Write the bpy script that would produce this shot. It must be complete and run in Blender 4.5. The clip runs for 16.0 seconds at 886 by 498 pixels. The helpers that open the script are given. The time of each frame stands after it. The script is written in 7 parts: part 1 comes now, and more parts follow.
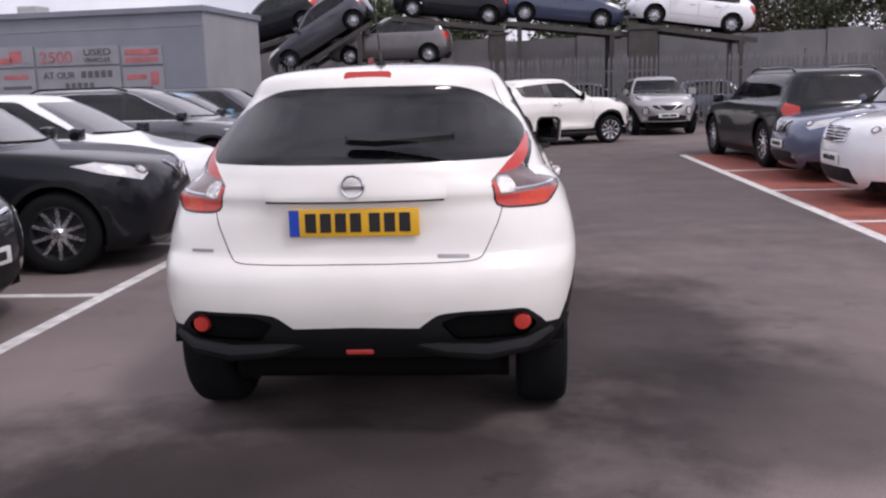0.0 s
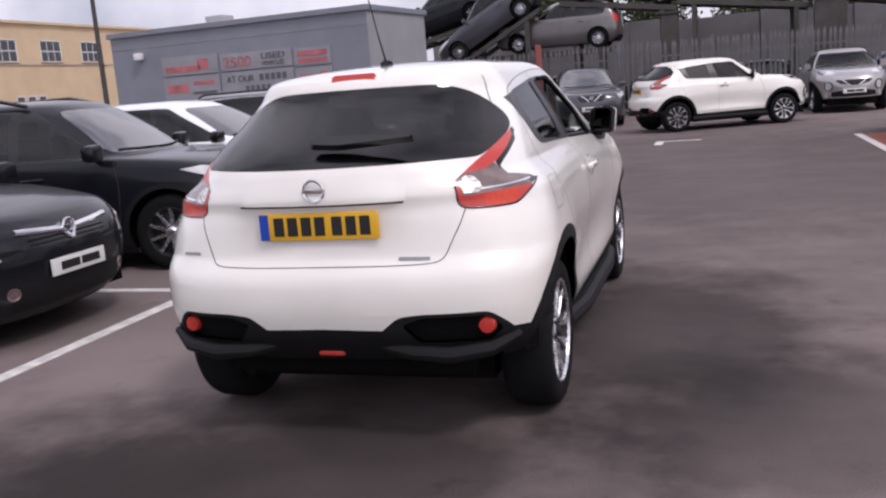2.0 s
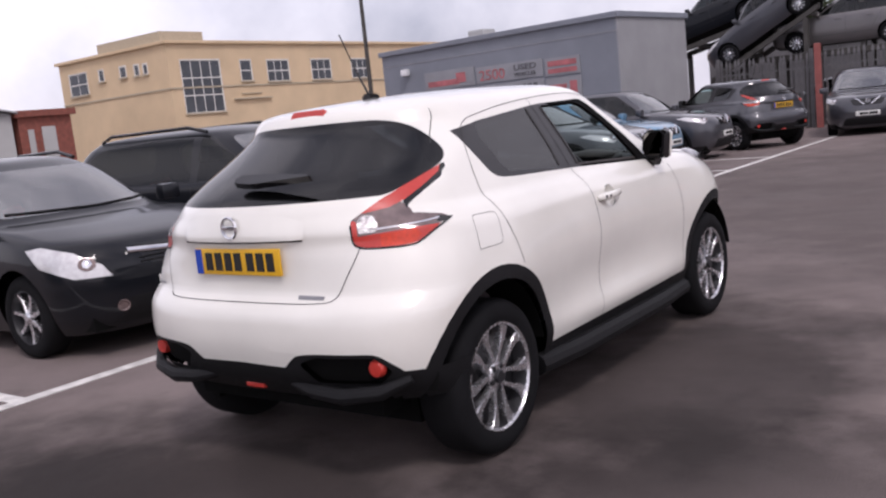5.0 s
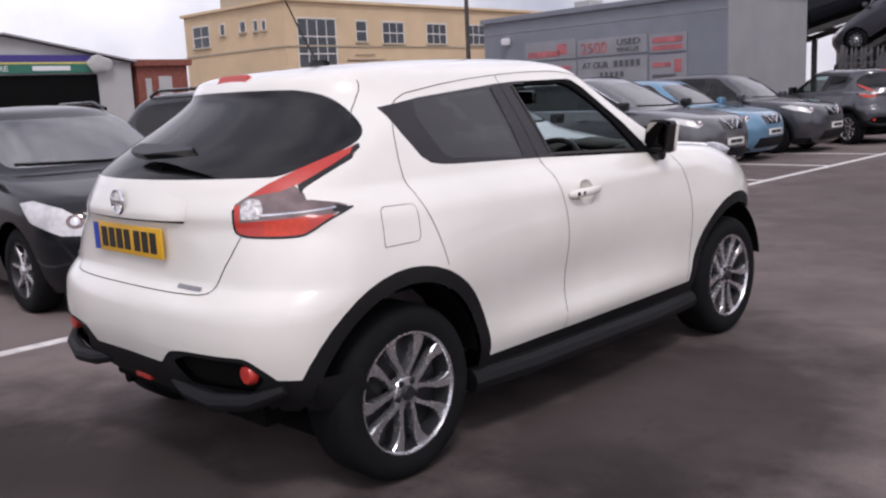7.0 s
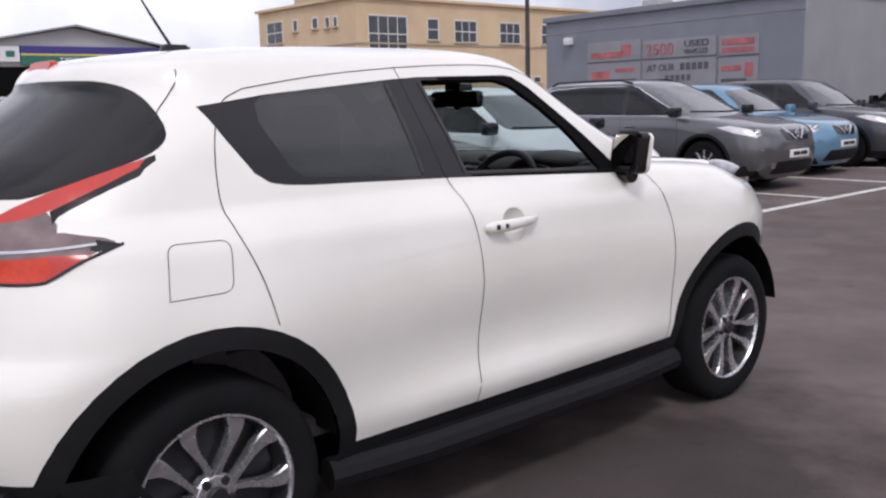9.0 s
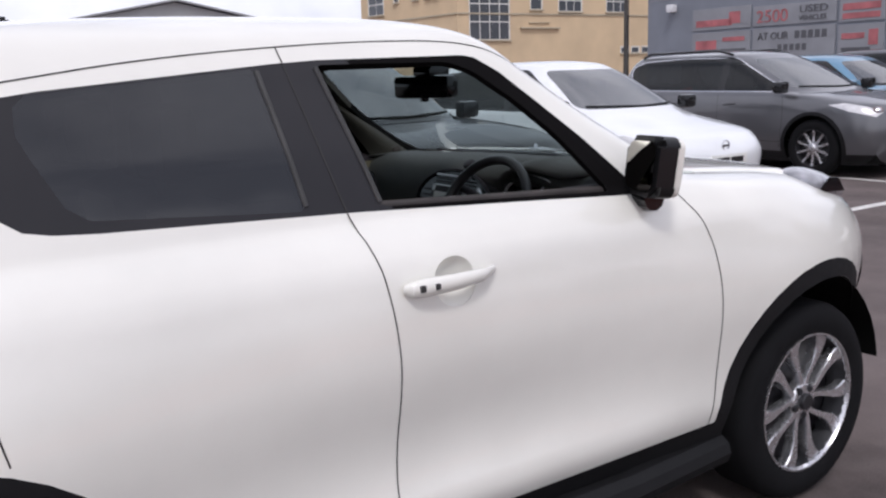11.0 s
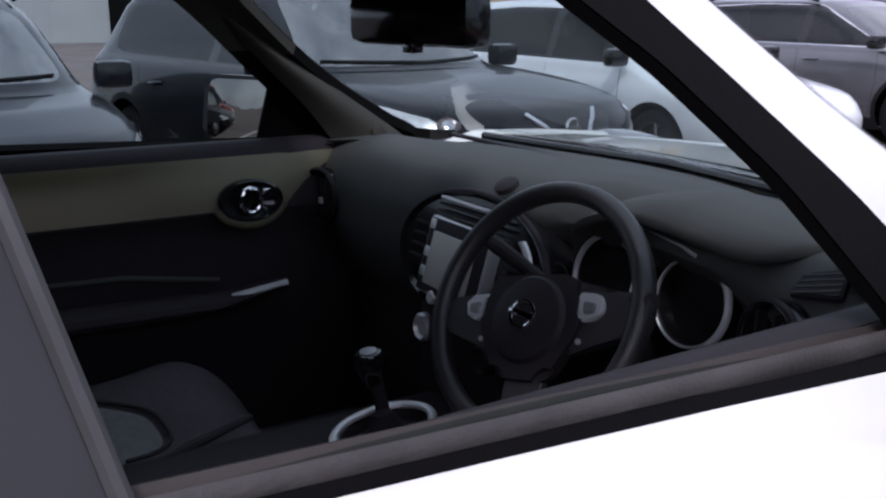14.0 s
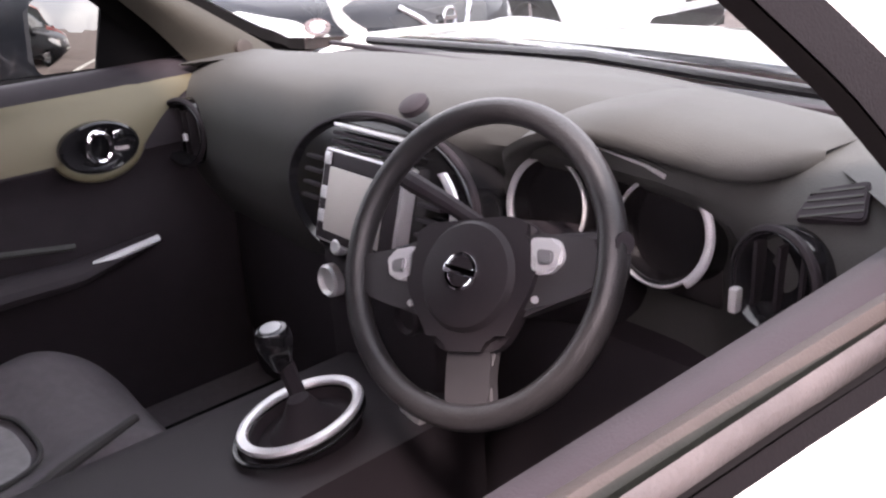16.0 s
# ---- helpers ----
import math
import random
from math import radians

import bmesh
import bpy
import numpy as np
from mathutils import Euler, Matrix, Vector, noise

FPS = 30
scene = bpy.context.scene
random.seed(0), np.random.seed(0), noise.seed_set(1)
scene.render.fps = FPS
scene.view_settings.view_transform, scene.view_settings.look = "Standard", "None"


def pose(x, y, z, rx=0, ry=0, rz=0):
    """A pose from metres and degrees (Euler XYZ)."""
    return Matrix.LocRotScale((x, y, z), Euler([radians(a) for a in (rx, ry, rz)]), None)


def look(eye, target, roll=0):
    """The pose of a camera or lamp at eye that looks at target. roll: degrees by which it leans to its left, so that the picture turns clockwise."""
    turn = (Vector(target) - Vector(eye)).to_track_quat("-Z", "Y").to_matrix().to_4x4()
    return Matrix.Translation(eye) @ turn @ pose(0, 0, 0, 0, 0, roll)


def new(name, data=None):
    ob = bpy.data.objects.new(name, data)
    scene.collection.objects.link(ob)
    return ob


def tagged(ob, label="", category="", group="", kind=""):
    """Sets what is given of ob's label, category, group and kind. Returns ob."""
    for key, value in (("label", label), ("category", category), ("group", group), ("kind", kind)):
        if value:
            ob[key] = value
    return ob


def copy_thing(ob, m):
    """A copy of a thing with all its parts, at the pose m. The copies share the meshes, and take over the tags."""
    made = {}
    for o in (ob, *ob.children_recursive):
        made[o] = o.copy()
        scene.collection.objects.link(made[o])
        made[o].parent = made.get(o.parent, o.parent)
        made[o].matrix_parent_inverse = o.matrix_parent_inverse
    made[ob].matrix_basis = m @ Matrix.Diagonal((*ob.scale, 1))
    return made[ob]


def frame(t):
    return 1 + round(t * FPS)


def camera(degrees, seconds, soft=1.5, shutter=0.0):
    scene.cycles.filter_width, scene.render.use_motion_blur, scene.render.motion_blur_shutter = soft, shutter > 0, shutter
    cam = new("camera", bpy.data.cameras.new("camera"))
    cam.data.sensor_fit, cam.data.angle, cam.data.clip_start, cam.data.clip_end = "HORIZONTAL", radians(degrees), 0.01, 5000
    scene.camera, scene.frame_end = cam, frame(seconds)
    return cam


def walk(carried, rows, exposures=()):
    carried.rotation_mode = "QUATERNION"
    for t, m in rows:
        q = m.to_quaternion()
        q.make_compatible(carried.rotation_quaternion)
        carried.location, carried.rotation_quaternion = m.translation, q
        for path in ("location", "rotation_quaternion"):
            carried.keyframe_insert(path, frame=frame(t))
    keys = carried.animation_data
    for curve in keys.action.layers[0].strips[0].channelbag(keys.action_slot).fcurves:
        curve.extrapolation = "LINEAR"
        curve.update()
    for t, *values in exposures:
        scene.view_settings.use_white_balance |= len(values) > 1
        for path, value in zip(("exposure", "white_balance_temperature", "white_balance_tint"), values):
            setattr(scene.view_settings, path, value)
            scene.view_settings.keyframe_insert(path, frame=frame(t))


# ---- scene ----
EXPOSURES = [
    (0.0, 0.40, 6300, 20), (4.0, 0.40, 6350, 21), (6.3, 0.26, 6350, 19), (8.5, 0.31, 6250, 16), (11.0, 0.34, 6150, 14), (12.5, 0.31, 6030, 14),
    (13.5, 0.30, 5930, 18), (14.0, 0.66, 5780, 20), (14.5, 2.04, 6250, 28), (15.0, 3.17, 6850, 35), (15.5, 3.50, 6980, 35), (16.0, 3.18, 6980, 32),
]
cam = camera(52.6, 16.0, soft=2.3)
PATH = [
    (0, (0.639, -3.269, 1.452), (0.477, -1.308, 1.096), -1.7),
    (0.5, (0.905, -3.264, 1.448), (0.621, -1.315, 1.1), -4.5),
    (1, (1.192, -3.285, 1.463), (0.774, -1.36, 1.119), -5.1),
    (1.5, (1.36, -3.135, 1.441), (0.836, -1.233, 1.11), -4.7),
    (2, (1.545, -3.051, 1.456), (0.951, -1.176, 1.095), -4.5),
    (2.5, (1.867, -3.047, 1.455), (1.136, -1.216, 1.119), -6.5),
    (3, (2.08, -2.993, 1.457), (1.269, -1.197, 1.114), -6.4),
    (3.5, (2.198, -2.775, 1.443), (1.307, -1.018, 1.099), -4.8),
    (4, (2.385, -2.661, 1.457), (1.411, -0.947, 1.119), -5.7),
    (4.2, (2.498, -2.582, 1.447), (1.475, -0.893, 1.128), -6.2),
    (6.3, (3.216, -1.707, 1.43), (1.878, -0.259, 1.096), -5.0),
    (6.5, (3.211, -1.625, 1.426), (1.865, -0.185, 1.089), -5.2),
    (7, (3.171, -1.364, 1.41), (1.793, 0.045, 1.073), -2.7),
    (7.5, (3.177, -1.101, 1.405), (1.786, 0.294, 1.058), -4.0),
    (8, (3.224, -0.773, 1.411), (1.767, 0.557, 1.08), -3.0),
    (8.5, (3.098, -0.477, 1.39), (1.62, 0.827, 1.05), -2.0),
    (8.7, (3.048, -0.369, 1.383), (1.564, 0.931, 1.053), -1.7),
    (10.8, (2.536, 0.692, 1.409), (0.933, 1.821, 1.012), -1.7),
    (11, (2.485, 0.812, 1.42), (0.855, 1.905, 1.034), -1.8),
    (11.5, (2.309, 1.003, 1.416), (0.625, 2.005, 1.017), -0.5),
    (12, (2.015, 1.178, 1.423), (0.329, 2.181, 1.029), -0.0),
    (12.5, (1.79, 1.368, 1.411), (0.08, 2.317, 0.988), -1.2),
    (13, (1.61, 1.563, 1.415), (-0.143, 2.429, 0.996), -1.0),
    (13.5, (1.363, 1.654, 1.401), (-0.354, 2.575, 0.947), 0.5),
    (14, (1.19, 1.725, 1.389), (-0.446, 2.753, 0.875), 0.5),
    (14.5, (1.122, 1.81, 1.395), (-0.499, 2.825, 0.81), -2.4),
    (15, (1.095, 1.876, 1.395), (-0.534, 2.825, 0.725), -3.7),
    (15.5, (1.016, 1.864, 1.394), (-0.528, 2.912, 0.674), -4.2),
    (16, (0.954, 1.841, 1.378), (-0.474, 3.028, 0.636), -3.7),
]
walk(cam, [(t, look(eye, target, roll)) for t, eye, target, roll in PATH], EXPOSURES)

# world: bright overcast sky with a weak wide sun
world = bpy.data.worlds.new("sky")
scene.world = world
world.use_nodes = True
wn, wl = world.node_tree.nodes, world.node_tree.links
sky = wn.new("ShaderNodeTexSky")
sky.sky_type = "NISHITA"
sky.sun_disc = False
sky.sun_elevation, sky.sun_rotation = radians(53), radians(127)
sky.air_density, sky.dust_density, sky.ozone_density = 1.0, 3.0, 1.0
veil = wn.new("ShaderNodeMix")
veil.data_type = "RGBA"
veil.inputs[0].default_value = 0.80
wl.new(sky.outputs[0], veil.inputs[6])
cloud = wn.new("ShaderNodeTexNoise")
cloud.inputs["Scale"].default_value, cloud.inputs["Detail"].default_value, cloud.inputs["Roughness"].default_value = 2.0, 7, 0.55
wc = wn.new("ShaderNodeTexCoord")
wl.new(wc.outputs["Generated"], cloud.inputs["Vector"])
tone = wn.new("ShaderNodeValToRGB")
tone.color_ramp.elements[0].position, tone.color_ramp.elements[0].color = 0.36, (4.6, 4.7, 5.4, 1)
tone.color_ramp.elements[1].position, tone.color_ramp.elements[1].color = 0.60, (11.0, 10.8, 11.2, 1)
wl.new(cloud.outputs["Fac"], tone.inputs[0])
wl.new(tone.outputs[0], veil.inputs[7])
wl.new(veil.outputs[2], wn["Background"].inputs[0])
wn["Background"].inputs[1].default_value = 0.095
sun = new("sun", bpy.data.lights.new("sun", "SUN"))
sun.data.energy, sun.data.angle, sun.data.color = 1.05, radians(10), (1.0, 0.97, 0.92)
sun.matrix_world = look((0, 0, 20), (-12, 9, 0))


# ---- materials ----
def mat(name, color=(0.5, 0.5, 0.5), rough=0.5, metal=0.0, coat=0.0, var=0.0, scale=8.0, bump=0.0, bscale=60.0, emit=0.0, spec=0.5, fine=0.0):
    """A surface with colour variation at a coarse and a fine scale, and fine relief."""
    m = bpy.data.materials.new(name)
    m.use_nodes = True
    n, l = m.node_tree.nodes, m.node_tree.links
    b = n["Principled BSDF"]
    b.inputs["Base Color"].default_value = (*color, 1)
    b.inputs["Roughness"].default_value = rough
    b.inputs["Metallic"].default_value = metal
    b.inputs["Specular IOR Level"].default_value = spec
    b.inputs["Coat Weight"].default_value = coat
    b.inputs["Coat Roughness"].default_value = 0.04
    if emit:
        b.inputs["Emission Color"].default_value = (*color, 1)
        b.inputs["Emission Strength"].default_value = emit
    if var or bump:
        co = n.new("ShaderNodeTexCoord")
        tex = n.new("ShaderNodeTexNoise")
        tex.inputs["Scale"].default_value = scale
        tex.inputs["Detail"].default_value = 8
        l.new(co.outputs["Object"], tex.inputs["Vector"])
    if var:
        ramp = n.new("ShaderNodeMapRange")
        ramp.inputs["From Min"].default_value, ramp.inputs["From Max"].default_value = 0.3, 0.7
        ramp.inputs["To Min"].default_value, ramp.inputs["To Max"].default_value = 1 - var, 1 + var
        l.new(tex.outputs["Fac"], ramp.inputs["Value"])
        mul = n.new("ShaderNodeMix")
        mul.data_type, mul.blend_type = "RGBA", "MULTIPLY"
        mul.inputs[0].default_value = 1
        mul.inputs[6].default_value = (*color, 1)
        l.new(ramp.outputs[0], mul.inputs[7])
        l.new(mul.outputs[2], b.inputs["Base Color"])
        rr = n.new("ShaderNodeMapRange")
        rr.inputs["To Min"].default_value, rr.inputs["To Max"].default_value = rough * (1 - var), min(1, rough * (1 + var))
        l.new(tex.outputs["Fac"], rr.inputs["Value"])
        l.new(rr.outputs[0], b.inputs["Roughness"])
    if bump:
        t2 = n.new("ShaderNodeTexNoise")
        t2.inputs["Scale"].default_value = bscale
        t2.inputs["Detail"].default_value = 4
        l.new(co.outputs["Object"], t2.inputs["Vector"])
        bp = n.new("ShaderNodeBump")
        bp.inputs["Strength"].default_value = bump
        bp.inputs["Distance"].default_value = 0.01
        l.new(t2.outputs["Fac"], bp.inputs["Height"])
        l.new(bp.outputs[0], b.inputs["Normal"])
    return m


def paint(name, color, flake=0.0):
    dark = max(color) < 0.05
    return mat(name, color, rough=0.32, metal=flake, coat=0.55 if dark else 1.0, var=0.05, scale=2.5, spec=0.1 if dark else 0.5)


def glass(name, tint, clear, rough=0.02, gloss=0.05):
    """Car glass: a tinted see-through sheet with a mirror-like gloss on top."""
    m = bpy.data.materials.new(name)
    m.use_nodes = True
    n, l = m.node_tree.nodes, m.node_tree.links
    out = n["Material Output"]
    b = n["Principled BSDF"]
    b.inputs["Base Color"].default_value = (*[c * 0.03 for c in tint], 1)
    b.inputs["Roughness"].default_value = 0.6
    b.inputs["Specular IOR Level"].default_value = 0.0
    tr = n.new("ShaderNodeBsdfTransparent")
    tr.inputs[0].default_value = (*tint, 1)
    mx = n.new("ShaderNodeMixShader")
    mx.inputs[0].default_value = clear
    l.new(b.outputs[0], mx.inputs[1])
    l.new(tr.outputs[0], mx.inputs[2])
    gl = n.new("ShaderNodeBsdfGlossy")
    gl.inputs["Roughness"].default_value = rough
    lw = n.new("ShaderNodeLayerWeight")
    lw.inputs[0].default_value = 0.5
    pw = n.new("ShaderNodeMath")
    pw.operation = "POWER"
    pw.inputs[1].default_value = 5.0
    l.new(lw.outputs["Facing"], pw.inputs[0])
    fr = n.new("ShaderNodeMapRange")
    fr.inputs["To Min"].default_value, fr.inputs["To Max"].default_value = gloss, 0.9
    l.new(pw.outputs[0], fr.inputs["Value"])
    m2 = n.new("ShaderNodeMixShader")
    l.new(fr.outputs[0], m2.inputs[0])
    l.new(mx.outputs[0], m2.inputs[1])
    l.new(gl.outputs[0], m2.inputs[2])
    l.new(m2.outputs[0], out.inputs[0])
    return m


M = {
    "white": paint("white_pearl_paint", (0.79, 0.775, 0.715)),
    "white2": paint("white_paint", (0.78, 0.79, 0.80)),
    "black": paint("black_paint", (0.008, 0.009, 0.012)),
    "navy": paint("dark_blue_paint", (0.035, 0.05, 0.10), 0.3),
    "bluegrey": paint("slate_blue_paint", (0.10, 0.12, 0.19), 0.4),
    "grey": paint("gunmetal_paint", (0.115, 0.115, 0.124), 0.5),
    "dgrey": paint("dark_grey_paint", (0.055, 0.055, 0.065), 0.4),
    "mgrey": paint("warm_grey_paint", (0.14, 0.13, 0.13), 0.4),
    "blue": paint("light_blue_paint", (0.13, 0.27, 0.40), 0.3),
    "silver": paint("silver_paint", (0.42, 0.41, 0.41), 0.6),
    "plastic": mat("black_textured_plastic", (0.009, 0.009, 0.010), 0.6, var=0.15, scale=30, bump=0.15, bscale=400, spec=0.22),
    "gloss": mat("gloss_black_trim", (0.01, 0.01, 0.011), 0.12, var=0.05),
    "pillar": mat("satin_dark_pillar_film", (0.016, 0.015, 0.017), 0.30, spec=0.40, var=0.12, scale=5),
    "rubber": mat("tyre_rubber", (0.009, 0.009, 0.010), 0.85, var=0.2, scale=12, bump=0.2, bscale=150, spec=0.12),
    # Also serves as painted shade in parked cabins and the workshop opening.
    "under": mat("underbody_and_shade_black", (0.005, 0.005, 0.005), 0.95, var=0.1, spec=0.1),
    "alloy": mat("machined_alloy", (0.66, 0.66, 0.68), 0.27, 0.9, var=0.08, scale=30),
    "alloy_dark": mat("dark_painted_alloy", (0.022, 0.022, 0.025), 0.45, 0.3, var=0.1),
    "chrome": mat("chrome", (0.75, 0.75, 0.77), 0.08, 1.0, var=0.03),
    "privacy": glass("privacy_glass", (0.10, 0.10, 0.11), 0.35, gloss=0.06),
    "privacy_side": glass("tinted_side_glass", (0.10, 0.10, 0.11), 0.35, gloss=0.10),
    "clear": glass("clear_glass", (0.58, 0.68, 0.67), 0.97),
    "carscreen": glass("parked_car_windscreen", (0.40, 0.46, 0.47), 0.5, gloss=0.34),
    "carglass": glass("parked_car_glass", (0.25, 0.29, 0.30), 0.5),
    "lamp_red": mat("red_lamp_lens", (0.50, 0.040, 0.028), 0.3, coat=0.3, var=0.06, scale=40),
    "lamp_facet": mat("faceted_clear_lamp", (0.62, 0.60, 0.58), 0.12, 0.75, coat=0.6, var=0.45, scale=55, bump=0.8, bscale=70),
    "pod_glass": mat("grey_clear_light_pod", (0.34, 0.34, 0.36), 0.10, 0.4, coat=0.8, var=0.35, scale=18),
    "lamp_clear": mat("clear_lamp_lens", (0.66, 0.65, 0.65), 0.22, 0.4, coat=0.4, var=0.12, scale=25),
    "lamp_amber": mat("orange_red_lamp", (0.62, 0.045, 0.012), 0.3, coat=0.25, var=0.15, scale=60),
    "lamp_dark": mat("grey_lamp_lens", (0.20, 0.148, 0.142), 0.16, 0.4, coat=0.5, var=0.25, scale=20),
    "plate_y": mat("yellow_plate", (0.75, 0.42, 0.02), 0.35, var=0.04),
    "plate_w": mat("white_plate", (0.75, 0.75, 0.72), 0.35, var=0.04),
    "ink": mat("plate_ink", (0.012, 0.012, 0.012), 0.5, var=0.05),
    "plate_blue": mat("plate_blue", (0.01, 0.06, 0.42), 0.4, var=0.05),
    "gap": mat("panel_gap_shadow_rubber", (0.035, 0.034, 0.034), 0.9, var=0.1),
}


# ---- building helpers ----
def part(name, bm, material, parent=None, label="", smooth=True):
    me = bpy.data.meshes.new(name)
    bm.to_mesh(me)
    bm.free()
    if material:
        me.materials.append(material)
    if smooth:
        me.polygons.foreach_set("use_smooth", [True] * len(me.polygons))
        me.set_sharp_from_angle(angle=radians(35))
    ob = new(name, me)
    ob.parent = parent
    if label:
        ob["label"] = label
    return ob


def thing(name, label, category, m=None, group="", kind=""):
    ob = new(name)
    ob.empty_display_size = 0.1
    if m is not None:
        ob.matrix_basis = m
    return tagged(ob, label, category, group, kind)


def box(bm, x0, x1, y0, y1, z0, z1, bevel=0.0, m=None):
    r = bmesh.ops.create_cube(bm, size=1.0)
    vs = r["verts"]
    for v in vs:
        v.co = Vector((x0 + (v.co.x + 0.5) * (x1 - x0), y0 + (v.co.y + 0.5) * (y1 - y0), z0 + (v.co.z + 0.5) * (z1 - z0)))
    if bevel:
        es = list({e for v in vs for e in v.link_edges})
        rb = bmesh.ops.bevel(bm, geom=es, offset=bevel, segments=2, affect="EDGES", profile=0.6)
        vs = list({v for f in rb["faces"] for v in f.verts} | {v for v in vs if v.is_valid})
    if m is not None:
        bmesh.ops.transform(bm, matrix=m, verts=vs)
    return bm


def boxes(*rows, bevel=0.0):
    bm = bmesh.new()
    for r in rows:
        box(bm, *r, bevel=bevel)
    return bm


def tube(points, radius, seg=10, closed=False, flat=1.0):
    """A round bar along points; flat squeezes it across its second axis."""
    bm = bmesh.new()
    pts = [Vector(p) for p in points]
    rings, n = [], len(pts)
    up = Vector((0, 0, 1))
    for i, p in enumerate(pts):
        a, b = pts[i - 1] if (i or closed) else p, pts[(i + 1) % n] if (i < n - 1 or closed) else p
        d = (b - a).normalized()
        s = d.cross(up)
        s = s.normalized() if s.length > 1e-4 else Vector((1, 0, 0))
        u = s.cross(d)
        r = radius[i] if isinstance(radius, (list, tuple)) else radius
        rings.append([bm.verts.new(p + (s * math.cos(k * 2 * math.pi / seg) + u * flat * math.sin(k * 2 * math.pi / seg)) * r) for k in range(seg)])
    for i in range(n if closed else n - 1):
        A, B = rings[i], rings[(i + 1) % n]
        for k in range(seg):
            bm.faces.new((A[k], A[(k + 1) % seg], B[(k + 1) % seg], B[k]))
    if not closed:
        bm.faces.new(rings[0][::-1])
        bm.faces.new(rings[-1])
    bmesh.ops.recalc_face_normals(bm, faces=bm.faces)
    return bm


def lathe(profile, seg=32, axis="x"):
    """A ring turned from (radius, along) pairs about the x axis."""
    bm = bmesh.new()
    rings = []
    for r, a in profile:
        rings.append([bm.verts.new((a, r * math.cos(2 * math.pi * k / seg), r * math.sin(2 * math.pi * k / seg))) for k in range(seg)])
    for A, B in zip(rings, rings[1:]):
        for k in range(seg):
            bm.faces.new((A[k], A[(k + 1) % seg], B[(k + 1) % seg], B[k]))
    bmesh.ops.remove_doubles(bm, verts=bm.verts, dist=1e-5)
    bmesh.ops.recalc_face_normals(bm, faces=bm.faces)
    return bm


def prism(outline, depth, m, bevel=0.0):
    """A plate with that (u, v) outline, raised by depth along w, laid by m."""
    bm = bmesh.new()
    lo = [bm.verts.new((u, v, 0)) for u, v in outline]
    hi = [bm.verts.new((u, v, depth)) for u, v in outline]
    bm.faces.new(lo[::-1])
    top = bm.faces.new(hi)
    n = len(outline)
    for i in range(n):
        bm.faces.new((lo[i], lo[(i + 1) % n], hi[(i + 1) % n], hi[i]))
    if bevel:
        bmesh.ops.bevel(bm, geom=list(top.edges), offset=bevel, segments=2, affect="EDGES")
    bmesh.ops.recalc_face_normals(bm, faces=bm.faces)
    bmesh.ops.transform(bm, matrix=m, verts=bm.verts)
    return bm


def rounded(poly, r, n=5):
    """The polygon with its corners cut round."""
    out, k = [], len(poly)
    for i in range(k):
        p, a, b = Vector(poly[i]), Vector(poly[i - 1]), Vector(poly[(i + 1) % k])
        ra = min(r, (a - p).length * 0.48, (b - p).length * 0.48)
        s, e = p + (a - p).normalized() * ra, p + (b - p).normalized() * ra
        for j in range(n + 1):
            t = j / n
            q = s * (1 - t) ** 2 + p * 2 * t * (1 - t) + e * t * t
            out.append((q.x, q.y))
    return out


def circle(cx, cy, r, n=32):
    return [(cx + r * math.cos(2 * math.pi * k / n), cy + r * math.sin(2 * math.pi * k / n)) for k in range(n)]


def pchip(xs, ys):
    """A smooth curve through the points, without overshoot."""
    xs, ys = np.array(xs, float), np.array(ys, float)
    h, d = np.diff(xs), np.diff(ys) / np.diff(xs)
    m = np.zeros(len(xs))
    m[0], m[-1] = d[0], d[-1]
    for i in range(1, len(xs) - 1):
        if d[i - 1] * d[i] > 0:
            w1, w2 = 2 * h[i] + h[i - 1], h[i] + 2 * h[i - 1]
            m[i] = (w1 + w2) / (w1 / d[i - 1] + w2 / d[i])

    def at(x):
        x = min(max(x, xs[0]), xs[-1])
        i = min(max(int(np.searchsorted(xs, x)) - 1, 0), len(h) - 1)
        t = (x - xs[i]) / h[i]
        return float((2 * t**3 - 3 * t**2 + 1) * ys[i] + (t**3 - 2 * t**2 + t) * h[i] * m[i] + (3 * t**2 - 2 * t**3) * ys[i + 1] + (t**3 - t**2) * h[i] * m[i + 1])

    return at


from mathutils.bvhtree import BVHTree


